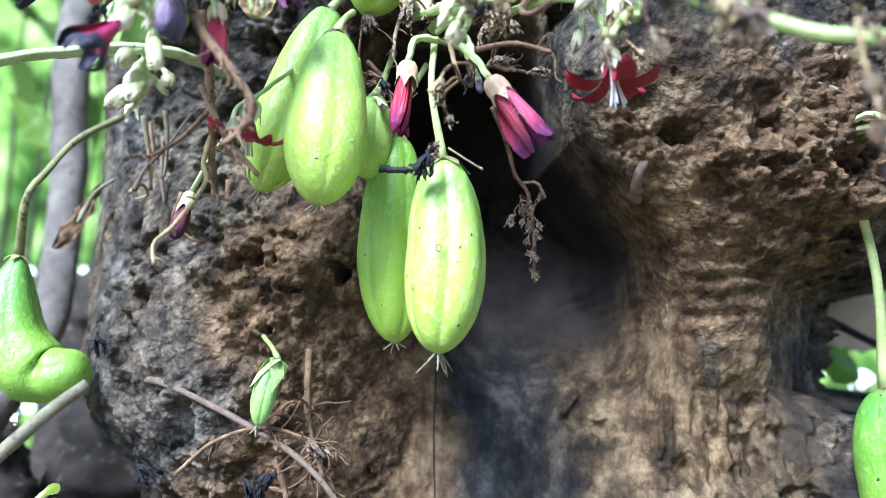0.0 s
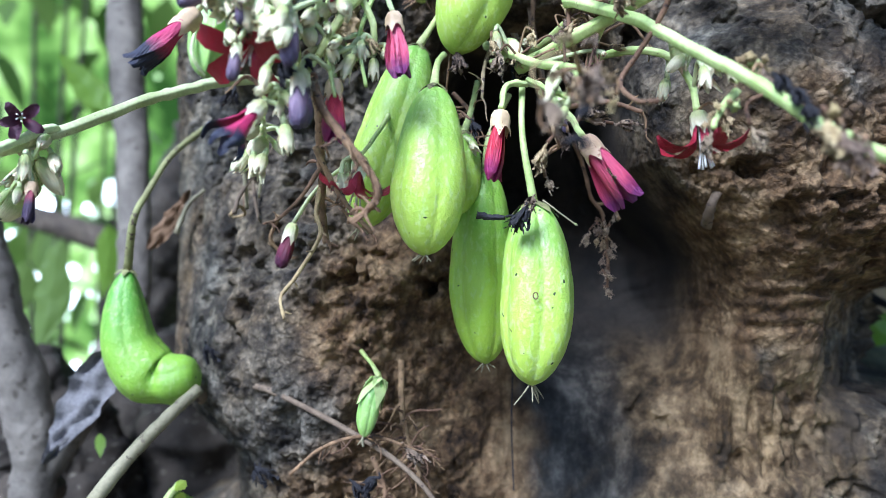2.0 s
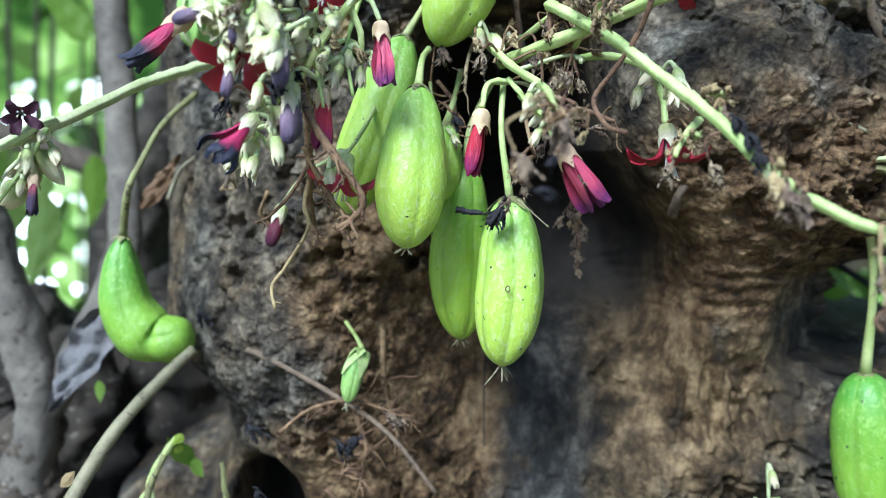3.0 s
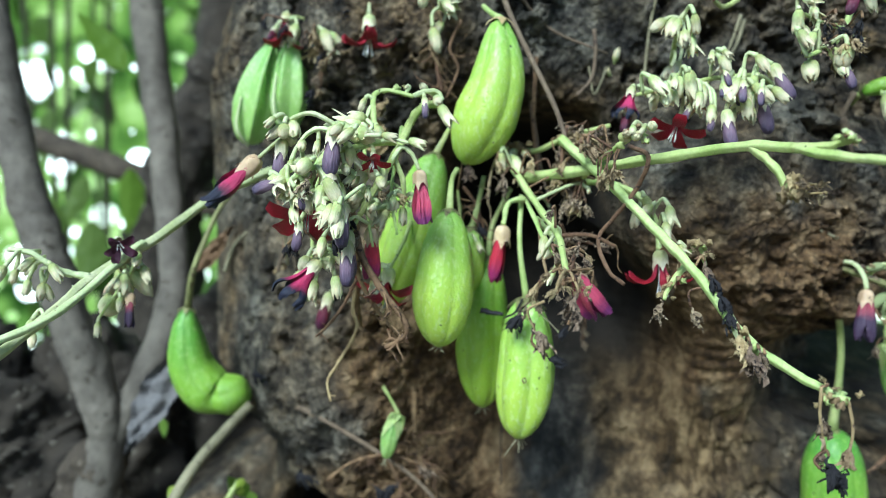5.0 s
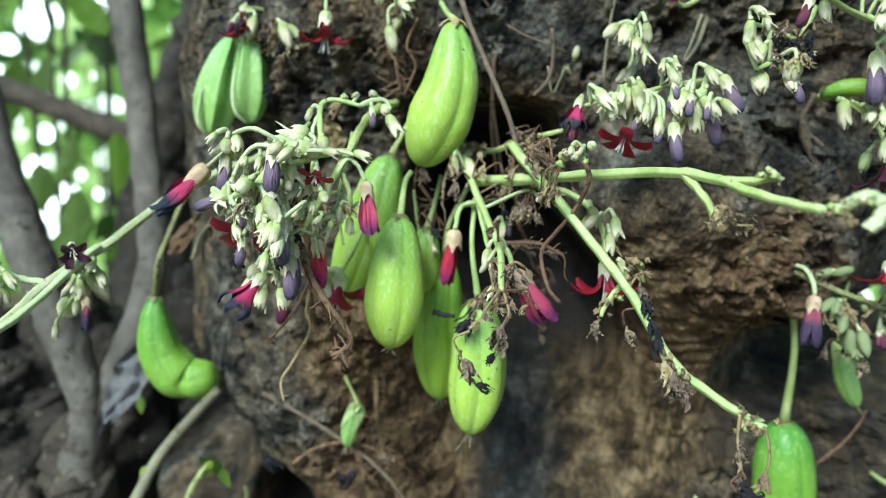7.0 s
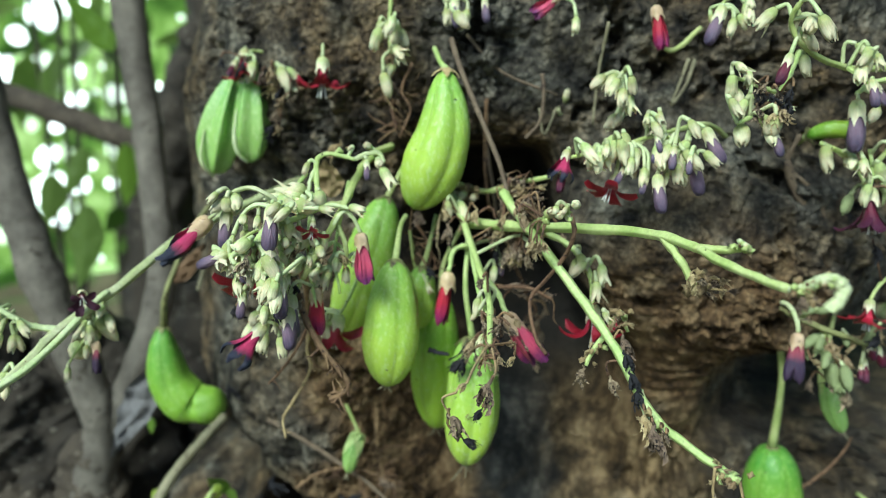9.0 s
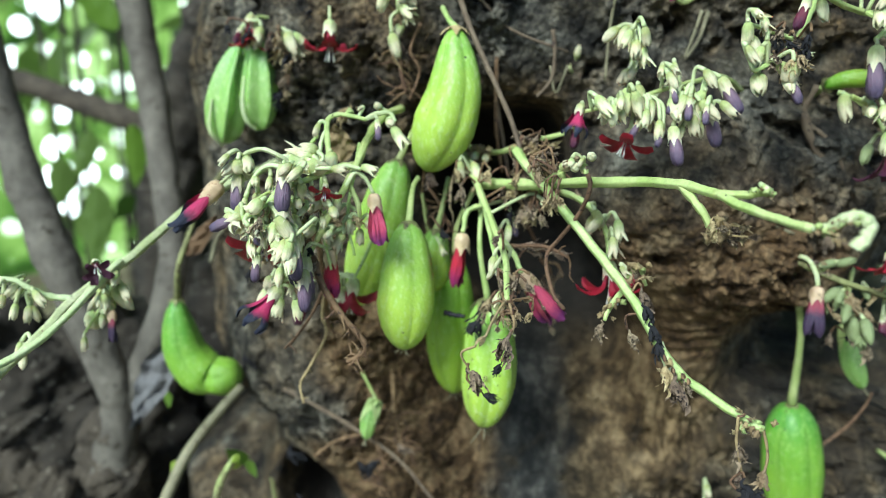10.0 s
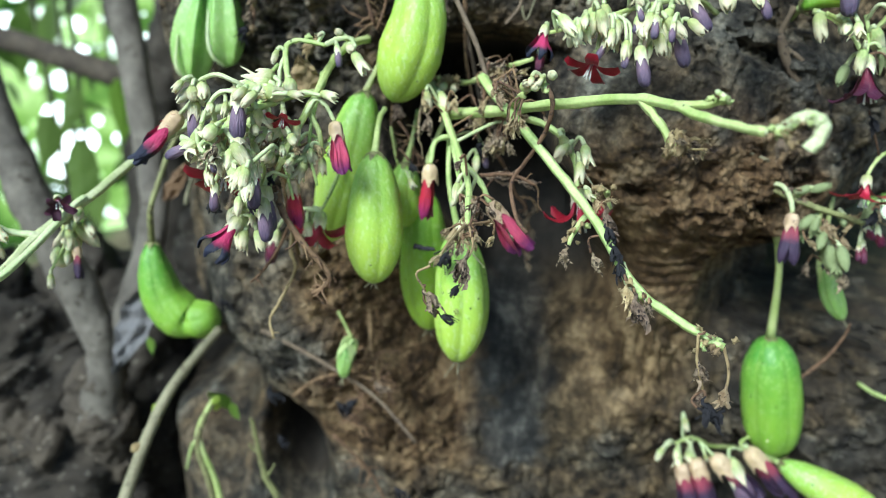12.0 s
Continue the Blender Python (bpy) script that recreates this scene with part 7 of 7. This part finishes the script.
dry_stalk("hairy dead flower stalk hanging among the buds", [(-0.0724, 0.2100, 1.3010), (-0.0703, 0.2134, 1.2907), (-0.0706, 0.2174, 1.2801), (-0.0708, 0.2223, 1.2691), (-0.0714, 0.2248, 1.2595), (-0.0703, 0.2260, 1.2478)], 0.0017, 0.0011, 1, 9, DRY, 0.006)
dry_stalk("curved russet dead flower stalk with hairy end", [(-0.0676, 0.1900, 1.2942), (-0.0640, 0.1850, 1.2853), (-0.0560, 0.1800, 1.2743), (-0.0496, 0.1805, 1.2658), (-0.0479, 0.1810, 1.2602), (-0.0515, 0.1830, 1.2558), (-0.0560, 0.1850, 1.2528)], 0.0014, 0.0009, 2, 22, DRY, 0.006)
dry_stalk("thin dead flower stalk ending in a pale hook", [(-0.0711, 0.2240, 1.2692), (-0.0725, 0.2204, 1.2576), (-0.0705, 0.2168, 1.2500), (-0.0775, 0.2125, 1.2370), (-0.0811, 0.2076, 1.2310), (-0.0790, 0.2026, 1.2243)], 0.0009, 0.0005, 3, 6, DRY_PALE, 0.005)
dry_stalk("thin dead stalk with a bleached end", [(-0.0702, 0.2150, 1.2715), (-0.0749, 0.2087, 1.2621), (-0.0807, 0.2023, 1.2548), (-0.0835, 0.1960, 1.2531)], 0.0008, 0.0004, 4, 4, DRY, 0.005)

dry_stalk("brown dry tangle at the joint of the stalks", [(0.0140, 0.2320, 1.3340), (0.0120, 0.2280, 1.3270), (0.0120, 0.2280, 1.3160), (0.0130, 0.2300, 1.3060)], 0.0010, 0.0007, 21, 8, DRY, 0.010)
dry_stalk("dry brown sepals hanging under the joint", [(0.0140, 0.2320, 1.3160), (0.0130, 0.2300, 1.3080), (0.0170, 0.2280, 1.3010), (0.0210, 0.2260, 1.3000)], 0.0009, 0.0006, 22, 5, DRY_GREY, 0.009)
dry_stalk("brown dry fibres below the upper fruit", [(-0.0120, 0.2500, 1.3230), (-0.0160, 0.2460, 1.3120), (-0.0170, 0.2430, 1.3000)], 0.0008, 0.0006, 23, 5, DRY_GREY, 0.009)
dry_stalk("crossed dry twig before the hollow", [(0.0100, 0.2150, 1.2910), (0.0190, 0.2130, 1.2920), (0.0250, 0.2120, 1.2910), (0.0320, 0.2100, 1.2880)], 0.0009, 0.0007, 24, 3, DRY, 0.008)

husk = Cluster("dry_flower_stalk", "shrivelled brown flower head in front of the hollow", "dry stalk")
husk.stem([(0.0177, 0.2620, 1.2889), (0.0232, 0.2680, 1.2779), (0.0270, 0.2728, 1.2663), (0.0320, 0.2752, 1.2592), (0.0340, 0.2760, 1.2433), (0.0338, 0.2760, 1.2305)], 0.0008, 0.0006, DRY, 0.2)
husk.stem([(0.0290, 0.2760, 1.2638), (0.0351, 0.2740, 1.2633), (0.0379, 0.2720, 1.2575)], 0.0006, 0.0005, DRY, 0.2)
husk.scatter(80, 11, (0.0327, 0.2720, 1.2554), (0.0025, 0.004, 0.0071), 0.0050, ("dry", "dry", "pale"), 0.9, 0.0004, DRY)
husk.scatter(81, 4, (0.0336, 0.2740, 1.2345), (0.0013, 0.003, 0.0042), 0.0042, ("dry",), 0.9, 0.0004, DRY)
dry_stalk("tangle of dead brown stalks on the bark", [(-0.0488, 0.2750, 1.2016), (-0.0483, 0.2707, 1.1837), (-0.0456, 0.2663, 1.1708), (-0.0406, 0.2620, 1.1583)], 0.0013, 0.0008, 6, 34, DRY, 0.013)
dry_stalk("matted rootlets across the lower bark", [(-0.0907, 0.2620, 1.1599), (-0.0767, 0.2600, 1.1711), (-0.0584, 0.2580, 1.1753), (-0.0359, 0.2560, 1.1683)], 0.0008, 0.0006, 7, 18, DRY, 0.011)
dry_stalk("dead brown stalk with crumbling sepals", [(-0.0709, 0.2100, 1.2778), (-0.0632, 0.2090, 1.2630), (-0.0528, 0.2080, 1.2505)], 0.001, 0.0007, 8, 12, DRY, 0.006)
dry_stalk("dead root fibres on the lower bark", [(-0.0604, 0.2750, 1.1633), (-0.0552, 0.2715, 1.1501), (-0.0571, 0.2680, 1.1371)], 0.0012, 0.0007, 9, 34, DRY, 0.012)
dry_stalk("brown fibrous tuft at the fruit's base", [(-0.0407, 0.2850, 1.3858), (-0.0367, 0.2817, 1.3733), (-0.0407, 0.2783, 1.3607), (-0.0381, 0.2750, 1.3481)], 0.0012, 0.0008, 10, 26, DRY, 0.014)
dry_stalk("dry fibres hanging at the fork of the stalks", [(-0.0273, 0.2600, 1.3054), (-0.0205, 0.2550, 1.2958), (-0.0218, 0.2500, 1.2835)], 0.0009, 0.0006, 11, 16, DRY, 0.01)
dry_stalk("withered stalk trailing down the lower bark", [(-0.0710, 0.2620, 1.1356), (-0.0539, 0.2620, 1.1137), (-0.0428, 0.2620, 1.0872)], 0.0009, 0.0005, 13, 16, DRY, 0.012)


def scrap(label, at, to, mat):
    """A fallen, shrivelled flower caught on the bark."""
    t = thing("withered_flower", at, label, "withered flower", "fallen flowers caught on the bark")
    COUNT[0] += 1
    part("petals", copy_with(SHRIVELLED[COUNT[0] % len(SHRIVELLED)], DRY_FLOWER if mat is DRY else mat), None, t, "", aim(at, to, (Vector(to) - Vector(at)).length))
    return t


scrap("black withered flower caught on the lower bark", (-0.1043, 0.2620, 1.1643), (-0.0959, 0.2600, 1.1547), BLACK)
scrap("dark withered flower lying on the bark", (-0.0673, 0.2580, 1.1593), (-0.0581, 0.2560, 1.1487), BLACK)
scrap("blackened flower scrap among dead fibres", (-0.0559, 0.2560, 1.1624), (-0.0623, 0.2540, 1.1517), BLACK)
scrap("brown withered flower caught in the fibres", (-0.0472, 0.2580, 1.1732), (-0.0370, 0.2560, 1.1626), DRY)
scrap("black shrivelled flower on the grey bark", (-0.1048, 0.2700, 1.1621), (-0.1064, 0.2680, 1.1529), BLACK)
scrap("small black petal scrap on the bark", (-0.0848, 0.2850, 1.2431), (-0.0796, 0.2830, 1.2349), BLACK)
scrap("dark withered flower by the bent fruit", (-0.1310, 0.2850, 1.2086), (-0.1268, 0.2830, 1.1968), BLACK)
scrap("brown withered flower on the upper bark", (-0.0395, 0.2680, 1.3712), (-0.0370, 0.2660, 1.3589), DRY)
scrap("dry pale flower scrap on the upper bark", (-0.0629, 0.2620, 1.3443), (-0.0684, 0.2600, 1.3318), DRY_PALE)
scrap("withered brown flower under the large stalk", (0.0143, 0.2250, 1.3058), (0.0133, 0.2230, 1.2928), DRY)
scrap("withered flower hanging before the hollow", (0.0224, 0.2100, 1.2732), (0.0214, 0.2080, 1.2639), DRY)
scrap("black flower scrap on the lower bark", (-0.1020, 0.2620, 1.1356), (-0.0962, 0.2600, 1.1261), BLACK)
scrap("brown scrap on the lower bark", (-0.0383, 0.2580, 1.1057), (-0.0323, 0.2560, 1.0960), BLACK)


# ---- side stems and leaves at the left ----
def limb(pts, r0, seed, knobs=0.05):
    """A bare stem with an uneven, slightly ridged outline."""
    line = smooth_line(pts, 26)
    v, f = tube_data(line, r0, 48, 0.0, seed)
    v = [Vector(q) for q in v]
    mids = [Vector(line[i // 48]) for i in range(len(v))]
    v = [c + (q - c) * (1 + knobs * 2.2 * noise.noise(q * 45 + Vector((seed, 0, 0))) + knobs * noise.noise(q * 160) + 0.5 * knobs * noise.noise(q * 420)) for q, c in zip(v, mids)]
    return mesh_of("side_stem", v, f)


part("side_stem", limb([(-0.3470, 0.4400, 1.4709), (-0.3260, 0.4133, 1.3821), (-0.3030, 0.3900, 1.2952), (-0.2765, 0.3700, 1.2324), (-0.2527, 0.3633, 1.1673), (-0.2464, 0.3600, 1.1353), (-0.2557, 0.3600, 1.0866)], (0.011, 0.0105, 0.0115, 0.0130, 0.0125, 0.0105, 0.016), 1, 0.07), BARK_SMOOTH, tree)
part("side_stem", limb([(-0.2815, 0.5600, 1.5138), (-0.2747, 0.5300, 1.4230), (-0.2570, 0.5000, 1.3405), (-0.2370, 0.4600, 1.2611), (-0.2225, 0.4200, 1.2121), (-0.2245, 0.3800, 1.1724), (-0.2450, 0.3620, 1.1299)], (0.013, 0.0125, 0.0115, 0.0105, 0.0100, 0.0100, 0.009), 2, 0.07), BARK_SMOOTH, tree)
# added dark filler, no real stem: closes the shadowy gap beside the trunk
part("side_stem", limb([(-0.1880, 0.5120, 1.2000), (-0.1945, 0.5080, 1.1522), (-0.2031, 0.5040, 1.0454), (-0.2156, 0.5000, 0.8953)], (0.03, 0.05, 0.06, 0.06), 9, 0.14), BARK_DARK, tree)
part("side_stem", limb([(-0.2439, 0.3650, 1.1283), (-0.2543, 0.3635, 1.1070), (-0.2589, 0.3620, 1.0853), (-0.2530, 0.3610, 1.0675), (-0.2512, 0.3600, 1.0350)], (0.011, 0.019, 0.022, 0.019, 0.01), 8, 0.2), BARK_BROWN, tree)
part("side_stem", limb([(-0.6926, 0.9000, 1.3419), (-0.5950, 0.8750, 1.3094), (-0.5060, 0.8500, 1.2858), (-0.3938, 0.8250, 1.2508), (-0.2786, 0.8000, 1.2137)], (0.014, 0.015), 4, 0.08), BARK_BROWN, tree)
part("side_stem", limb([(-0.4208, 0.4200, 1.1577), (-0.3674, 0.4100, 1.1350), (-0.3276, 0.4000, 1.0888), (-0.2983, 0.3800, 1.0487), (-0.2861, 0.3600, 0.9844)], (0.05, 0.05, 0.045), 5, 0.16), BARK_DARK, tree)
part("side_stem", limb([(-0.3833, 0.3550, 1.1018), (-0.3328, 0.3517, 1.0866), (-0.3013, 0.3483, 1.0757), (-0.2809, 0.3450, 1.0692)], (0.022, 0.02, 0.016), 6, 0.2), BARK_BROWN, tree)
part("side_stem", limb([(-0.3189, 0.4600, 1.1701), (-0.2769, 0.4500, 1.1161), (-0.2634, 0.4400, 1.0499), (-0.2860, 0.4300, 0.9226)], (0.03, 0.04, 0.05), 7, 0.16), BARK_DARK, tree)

back_tree = thing("tree", (-0.402, 0.8, 0.0), "dark grey trunk of a tree standing behind", "tree")
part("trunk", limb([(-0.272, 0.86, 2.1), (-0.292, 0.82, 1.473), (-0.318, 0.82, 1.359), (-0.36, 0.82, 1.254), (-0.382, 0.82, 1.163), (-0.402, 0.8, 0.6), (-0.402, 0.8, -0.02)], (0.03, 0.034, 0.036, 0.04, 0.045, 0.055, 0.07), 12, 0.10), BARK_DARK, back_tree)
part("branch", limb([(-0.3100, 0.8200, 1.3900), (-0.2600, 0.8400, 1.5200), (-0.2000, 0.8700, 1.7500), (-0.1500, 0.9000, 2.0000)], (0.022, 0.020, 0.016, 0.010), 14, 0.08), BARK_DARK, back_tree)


def fine_leaf(width, fold, wrinkle, seed):
    """A leaf blade with a midrib, side veins and a wavy edge, one unit long."""
    rows, cols = 30, 13
    verts, faces = [], []
    for i in range(rows + 1):
        t = i / rows
        half = 0.5 * width * math.sin(math.pi * min(1, t * 0.98 + 0.01) ** 0.75) * (1 - 0.2 * t) + 0.004
        for k in range(cols):
            u = 2 * k / (cols - 1) - 1
            z = fold * abs(u) * half - 0.10 * t * t + 0.006 * abs(math.sin((t * 9 - abs(u) * 0.9) * math.pi)) * abs(u)
            z += wrinkle * noise.noise((t * 6 + seed, u * 2.5, seed)) + 0.3 * wrinkle * noise.noise((t * 19, u * 7, seed))
            verts.append((t, u * half * (1 + 0.05 * math.sin(25 * t + seed)), z))
    for i in range(rows):
        for k in range(cols - 1):
            p = i * cols + k
            faces.append((p, p + cols, p + cols + 1, p + 1))
    return mesh_of("blade", verts, faces)


def single_leaf(label, base, tip, width, mat, seed, wrinkle=0.02):
    length = (Vector(tip) - Vector(base)).length
    leaf = thing("leaf", base, label, "leaf", "leaves by the trunk")
    d = (Vector(tip) - Vector(base)).normalized()
    side = d.cross(Vector((0, -1, 0.2))).normalized()
    m = Matrix((d, side, d.cross(side))).transposed().to_4x4()
    part("blade", fine_leaf(width, 0.25, wrinkle, seed), mat, leaf, "", Matrix.Translation(base) @ m @ Matrix.Scale(length, 4))
    return leaf


single_leaf("curled dead grey leaf hanging on the trunk", (-0.1837, 0.3120, 1.2012), (-0.2048, 0.3000, 1.1536), 0.4, DEAD_LEAF, 1, 0.12)
single_leaf("curled reddish-brown dead leaf beside the trunk", (-0.1763, 0.3350, 1.2474), (-0.1519, 0.3300, 1.2751), 0.28, DRY, 21, 0.1)
twig("twig", "thin dark dead twig hanging by the flowers", [(-0.1216, 0.3000, 1.2950), (-0.1176, 0.2950, 1.2794), (-0.1161, 0.2900, 1.2644)], 0.0009, 0.0006, DRY, 31, 0.2, "twig")
twig("twig", "thin brown dead twig at the bark's edge", [(-0.1138, 0.2950, 1.2875), (-0.1128, 0.2925, 1.2718), (-0.1101, 0.2900, 1.2587)], 0.0009, 0.0006, TWIG, 32, 0.2, "twig")
twig("twig", "blackish dead twig on the grey bark", [(-0.0809, 0.2750, 1.2563), (-0.0853, 0.2800, 1.2466), (-0.0918, 0.2850, 1.2356)], 0.001, 0.0008, BLACK, 33, 0.2, "twig")
twig("twig", "pale dead twig crossing the grey bark", [(-0.1059, 0.2900, 1.2497), (-0.1008, 0.2950, 1.2460), (-0.0983, 0.3000, 1.2444)], 0.0011, 0.0006, DRY_PALE, 34, 0.2, "twig")
single_leaf("small bright green seedling leaf at the trunk's foot", (-0.1419, 0.3000, 1.1283), (-0.1482, 0.2900, 1.1473), 0.5, LEAF, 2, 0.02)
single_leaf("small green seedling leaf on the bark", (-0.1418, 0.3000, 1.1310), (-0.1308, 0.2900, 1.1272), 0.45, LEAF, 3, 0.02)
single_leaf("green leaf behind the burl in the light", (0.2780, 0.5050, 1.1840), (0.2420, 0.4950, 1.2060), 0.6, LEAF, 5, 0.02)
single_leaf("smooth beige dead leaf in the gap by the burl", (0.3050, 0.5100, 1.2350), (0.2400, 0.4950, 1.2090), 0.7, BEIGE_LEAF, 13, 0.03)
twig("twig", "dark bare twig across the gap by the burl", [(0.2110, 0.4300, 1.2230), (0.2230, 0.4200, 1.2150), (0.2450, 0.4100, 1.2000)], 0.0030, 0.0018, BLACK, 41, 0.15, "twig")
single_leaf("drooping green leaf between the stems", (-0.4389, 0.7500, 1.2617), (-0.4648, 0.7500, 1.2036), 0.42, LEAF_FAR, 7, 0.02)
single_leaf("broad green leaf between the stems", (-0.3667, 0.7000, 1.2747), (-0.3794, 0.7200, 1.2037), 0.4, LEAF, 8, 0.02)
single_leaf("green leaf hanging between the stems", (-0.4485, 0.7000, 1.2388), (-0.4763, 0.7200, 1.1777), 0.5, LEAF_FAR, 9, 0.02)
single_leaf("broad green leaf high between the stems", (-0.3326, 0.6200, 1.3725), (-0.3709, 0.6200, 1.4203), 0.45, LEAF, 10, 0.02)
single_leaf("long green leaf against the light", (-0.3370, 0.5500, 1.2419), (-0.3498, 0.5500, 1.1660), 0.4, LEAF_FAR, 11, 0.02)
single_leaf("crumpled brown dead leaf caught in the stalks", (-0.0660, 0.2540, 1.3190), (-0.0680, 0.2500, 1.3375), 0.75, DRY_PALE, 12, 0.15)
twig("twig", "thin grey twig hanging down the trunk", [(-0.1140, 0.2750, 1.2900), (-0.1130, 0.2790, 1.2770), (-0.1130, 0.2830, 1.2630)], 0.0011, 0.0007, GREY_TWIG, 50, 0.2, "twig")
twig("twig", "slender grey twig on the trunk", [(-0.1060, 0.2750, 1.2920), (-0.1060, 0.2790, 1.2800), (-0.1080, 0.2830, 1.2680)], 0.001, 0.0006, GREY_TWIG, 51, 0.2, "twig")
twig("twig", "brown dead tendril on the trunk", [(-0.1160, 0.2750, 1.2610), (-0.1140, 0.2790, 1.2700), (-0.1070, 0.2830, 1.2810), (-0.1000, 0.2870, 1.2950)], 0.0009, 0.0005, TWIG, 52, 0.2, "twig")
twig("twig", "dark dead stem on the bark", [(-0.0800, 0.2750, 1.2650), (-0.0830, 0.2790, 1.2490), (-0.0900, 0.2830, 1.2330), (-0.0930, 0.2870, 1.2290)], 0.0016, 0.0010, DRY, 53, 0.2, "twig")
twig("twig", "thin dead tendril on the bark", [(-0.0980, 0.2750, 1.2600), (-0.1020, 0.2790, 1.2500), (-0.0950, 0.2830, 1.2430), (-0.0900, 0.2870, 1.2450)], 0.0009, 0.0005, DRY, 54, 0.2, "twig")
twig("twig", "pale dead tendril on the trunk", [(-0.1180, 0.2750, 1.2600), (-0.1150, 0.2790, 1.2640), (-0.1140, 0.2830, 1.2610), (-0.1200, 0.2870, 1.2600)], 0.0008, 0.0005, DRY_PALE, 55, 0.2, "twig")
twig("twig", "grey twig across the dark bark", [(-0.1510, 0.3050, 1.2540), (-0.1470, 0.3090, 1.2670), (-0.1410, 0.3130, 1.2740)], 0.0012, 0.0007, GREY_TWIG, 56, 0.2, "twig")
single_leaf("small bright yellow-green sprout leaf", (-0.1340, 0.2700, 1.1550), (-0.1370, 0.2660, 1.1520), 0.8, LEAF_BRIGHT, 60, 0.03)
single_leaf("tiny yellow-green sprout leaf", (-0.1340, 0.2700, 1.1480), (-0.1370, 0.2660, 1.1500), 0.8, LEAF_BRIGHT, 61, 0.03)
single_leaf("small bright sprout leaf beside the shoot", (-0.1690, 0.2720, 1.1490), (-0.1730, 0.2700, 1.1420), 0.8, LEAF_BRIGHT, 62, 0.03)
# added leaf in place of a gap where background light comes through
single_leaf("small green leaf standing in for a bright gap by the bent fruit", (-0.2000, 0.3350, 1.1580), (-0.1980, 0.3330, 1.1470), 0.5, LEAF, 63, 0.03)
single_leaf("fallen pale petal caught on the shoot", (-0.1640, 0.2250, 1.1510), (-0.1560, 0.2220, 1.1590), 0.4, DRY_PALE, 71, 0.03)
twig("root", "thin pale root hanging down the bark", [(0.0560, 0.2620, 1.3980), (0.0540, 0.2680, 1.3760), (0.0530, 0.2680, 1.3530)], 0.0008, 0.0005, GREY_TWIG, 80, 0.2, "root")
twig("root", "short pale rootlet on the bark", [(0.0920, 0.2620, 1.3830), (0.0890, 0.2620, 1.3720), (0.0860, 0.2620, 1.3630)], 0.0009, 0.0005, GREY_TWIG, 81, 0.2, "root")
twig("root", "curved grey root on the bark", [(0.1450, 0.2620, 1.3510), (0.1410, 0.2620, 1.3360), (0.1520, 0.2620, 1.3180)], 0.0014, 0.0008, TWIG, 82, 0.2, "root")
twig("root", "thin hooked rootlet on the bark", [(0.0360, 0.2680, 1.3600), (0.0310, 0.2680, 1.3480), (0.0280, 0.2680, 1.3600)], 0.0006, 0.0004, GREY_TWIG, 83, 0.2, "root")
twig("root", "straight brown root beside the upper fruit", [(0.0040, 0.2680, 1.3640), (0.0040, 0.2680, 1.3340), (0.0070, 0.2680, 1.3110)], 0.0012, 0.0007, DRY, 84, 0.2, "root")
twig("root", "slender pale tendril across the bark", [(0.1120, 0.2620, 1.3060), (0.1270, 0.2620, 1.2940), (0.1490, 0.2620, 1.2830)], 0.0006, 0.0004, GREY_TWIG, 85, 0.2, "root")
twig("root", "thin root looping below the buds", [(0.0820, 0.2620, 1.3250), (0.0860, 0.2620, 1.3120), (0.0950, 0.2620, 1.3030), (0.1070, 0.2620, 1.3050)], 0.0009, 0.0005, TWIG, 86, 0.2, "root")
twig("root", "curly pale tendril on the upper bark", [(-0.0450, 0.2680, 1.3880), (-0.0390, 0.2680, 1.3790), (-0.0440, 0.2680, 1.3680), (-0.0380, 0.2680, 1.3570)], 0.0007, 0.0004, DRY_PALE, 87, 0.2, "root")
twig("root", "curly brown tendril above the fruit", [(-0.0300, 0.2680, 1.3790), (-0.0350, 0.2680, 1.3670), (-0.0310, 0.2680, 1.3580), (-0.0360, 0.2680, 1.3450)], 0.0008, 0.0005, DRY, 88, 0.2, "root")
twig("root", "long brown root over the upper bark", [(-0.0060, 0.2680, 1.3920), (0.0100, 0.2680, 1.3760), (0.0360, 0.2680, 1.3660)], 0.0009, 0.0005, TWIG, 89, 0.2, "root")
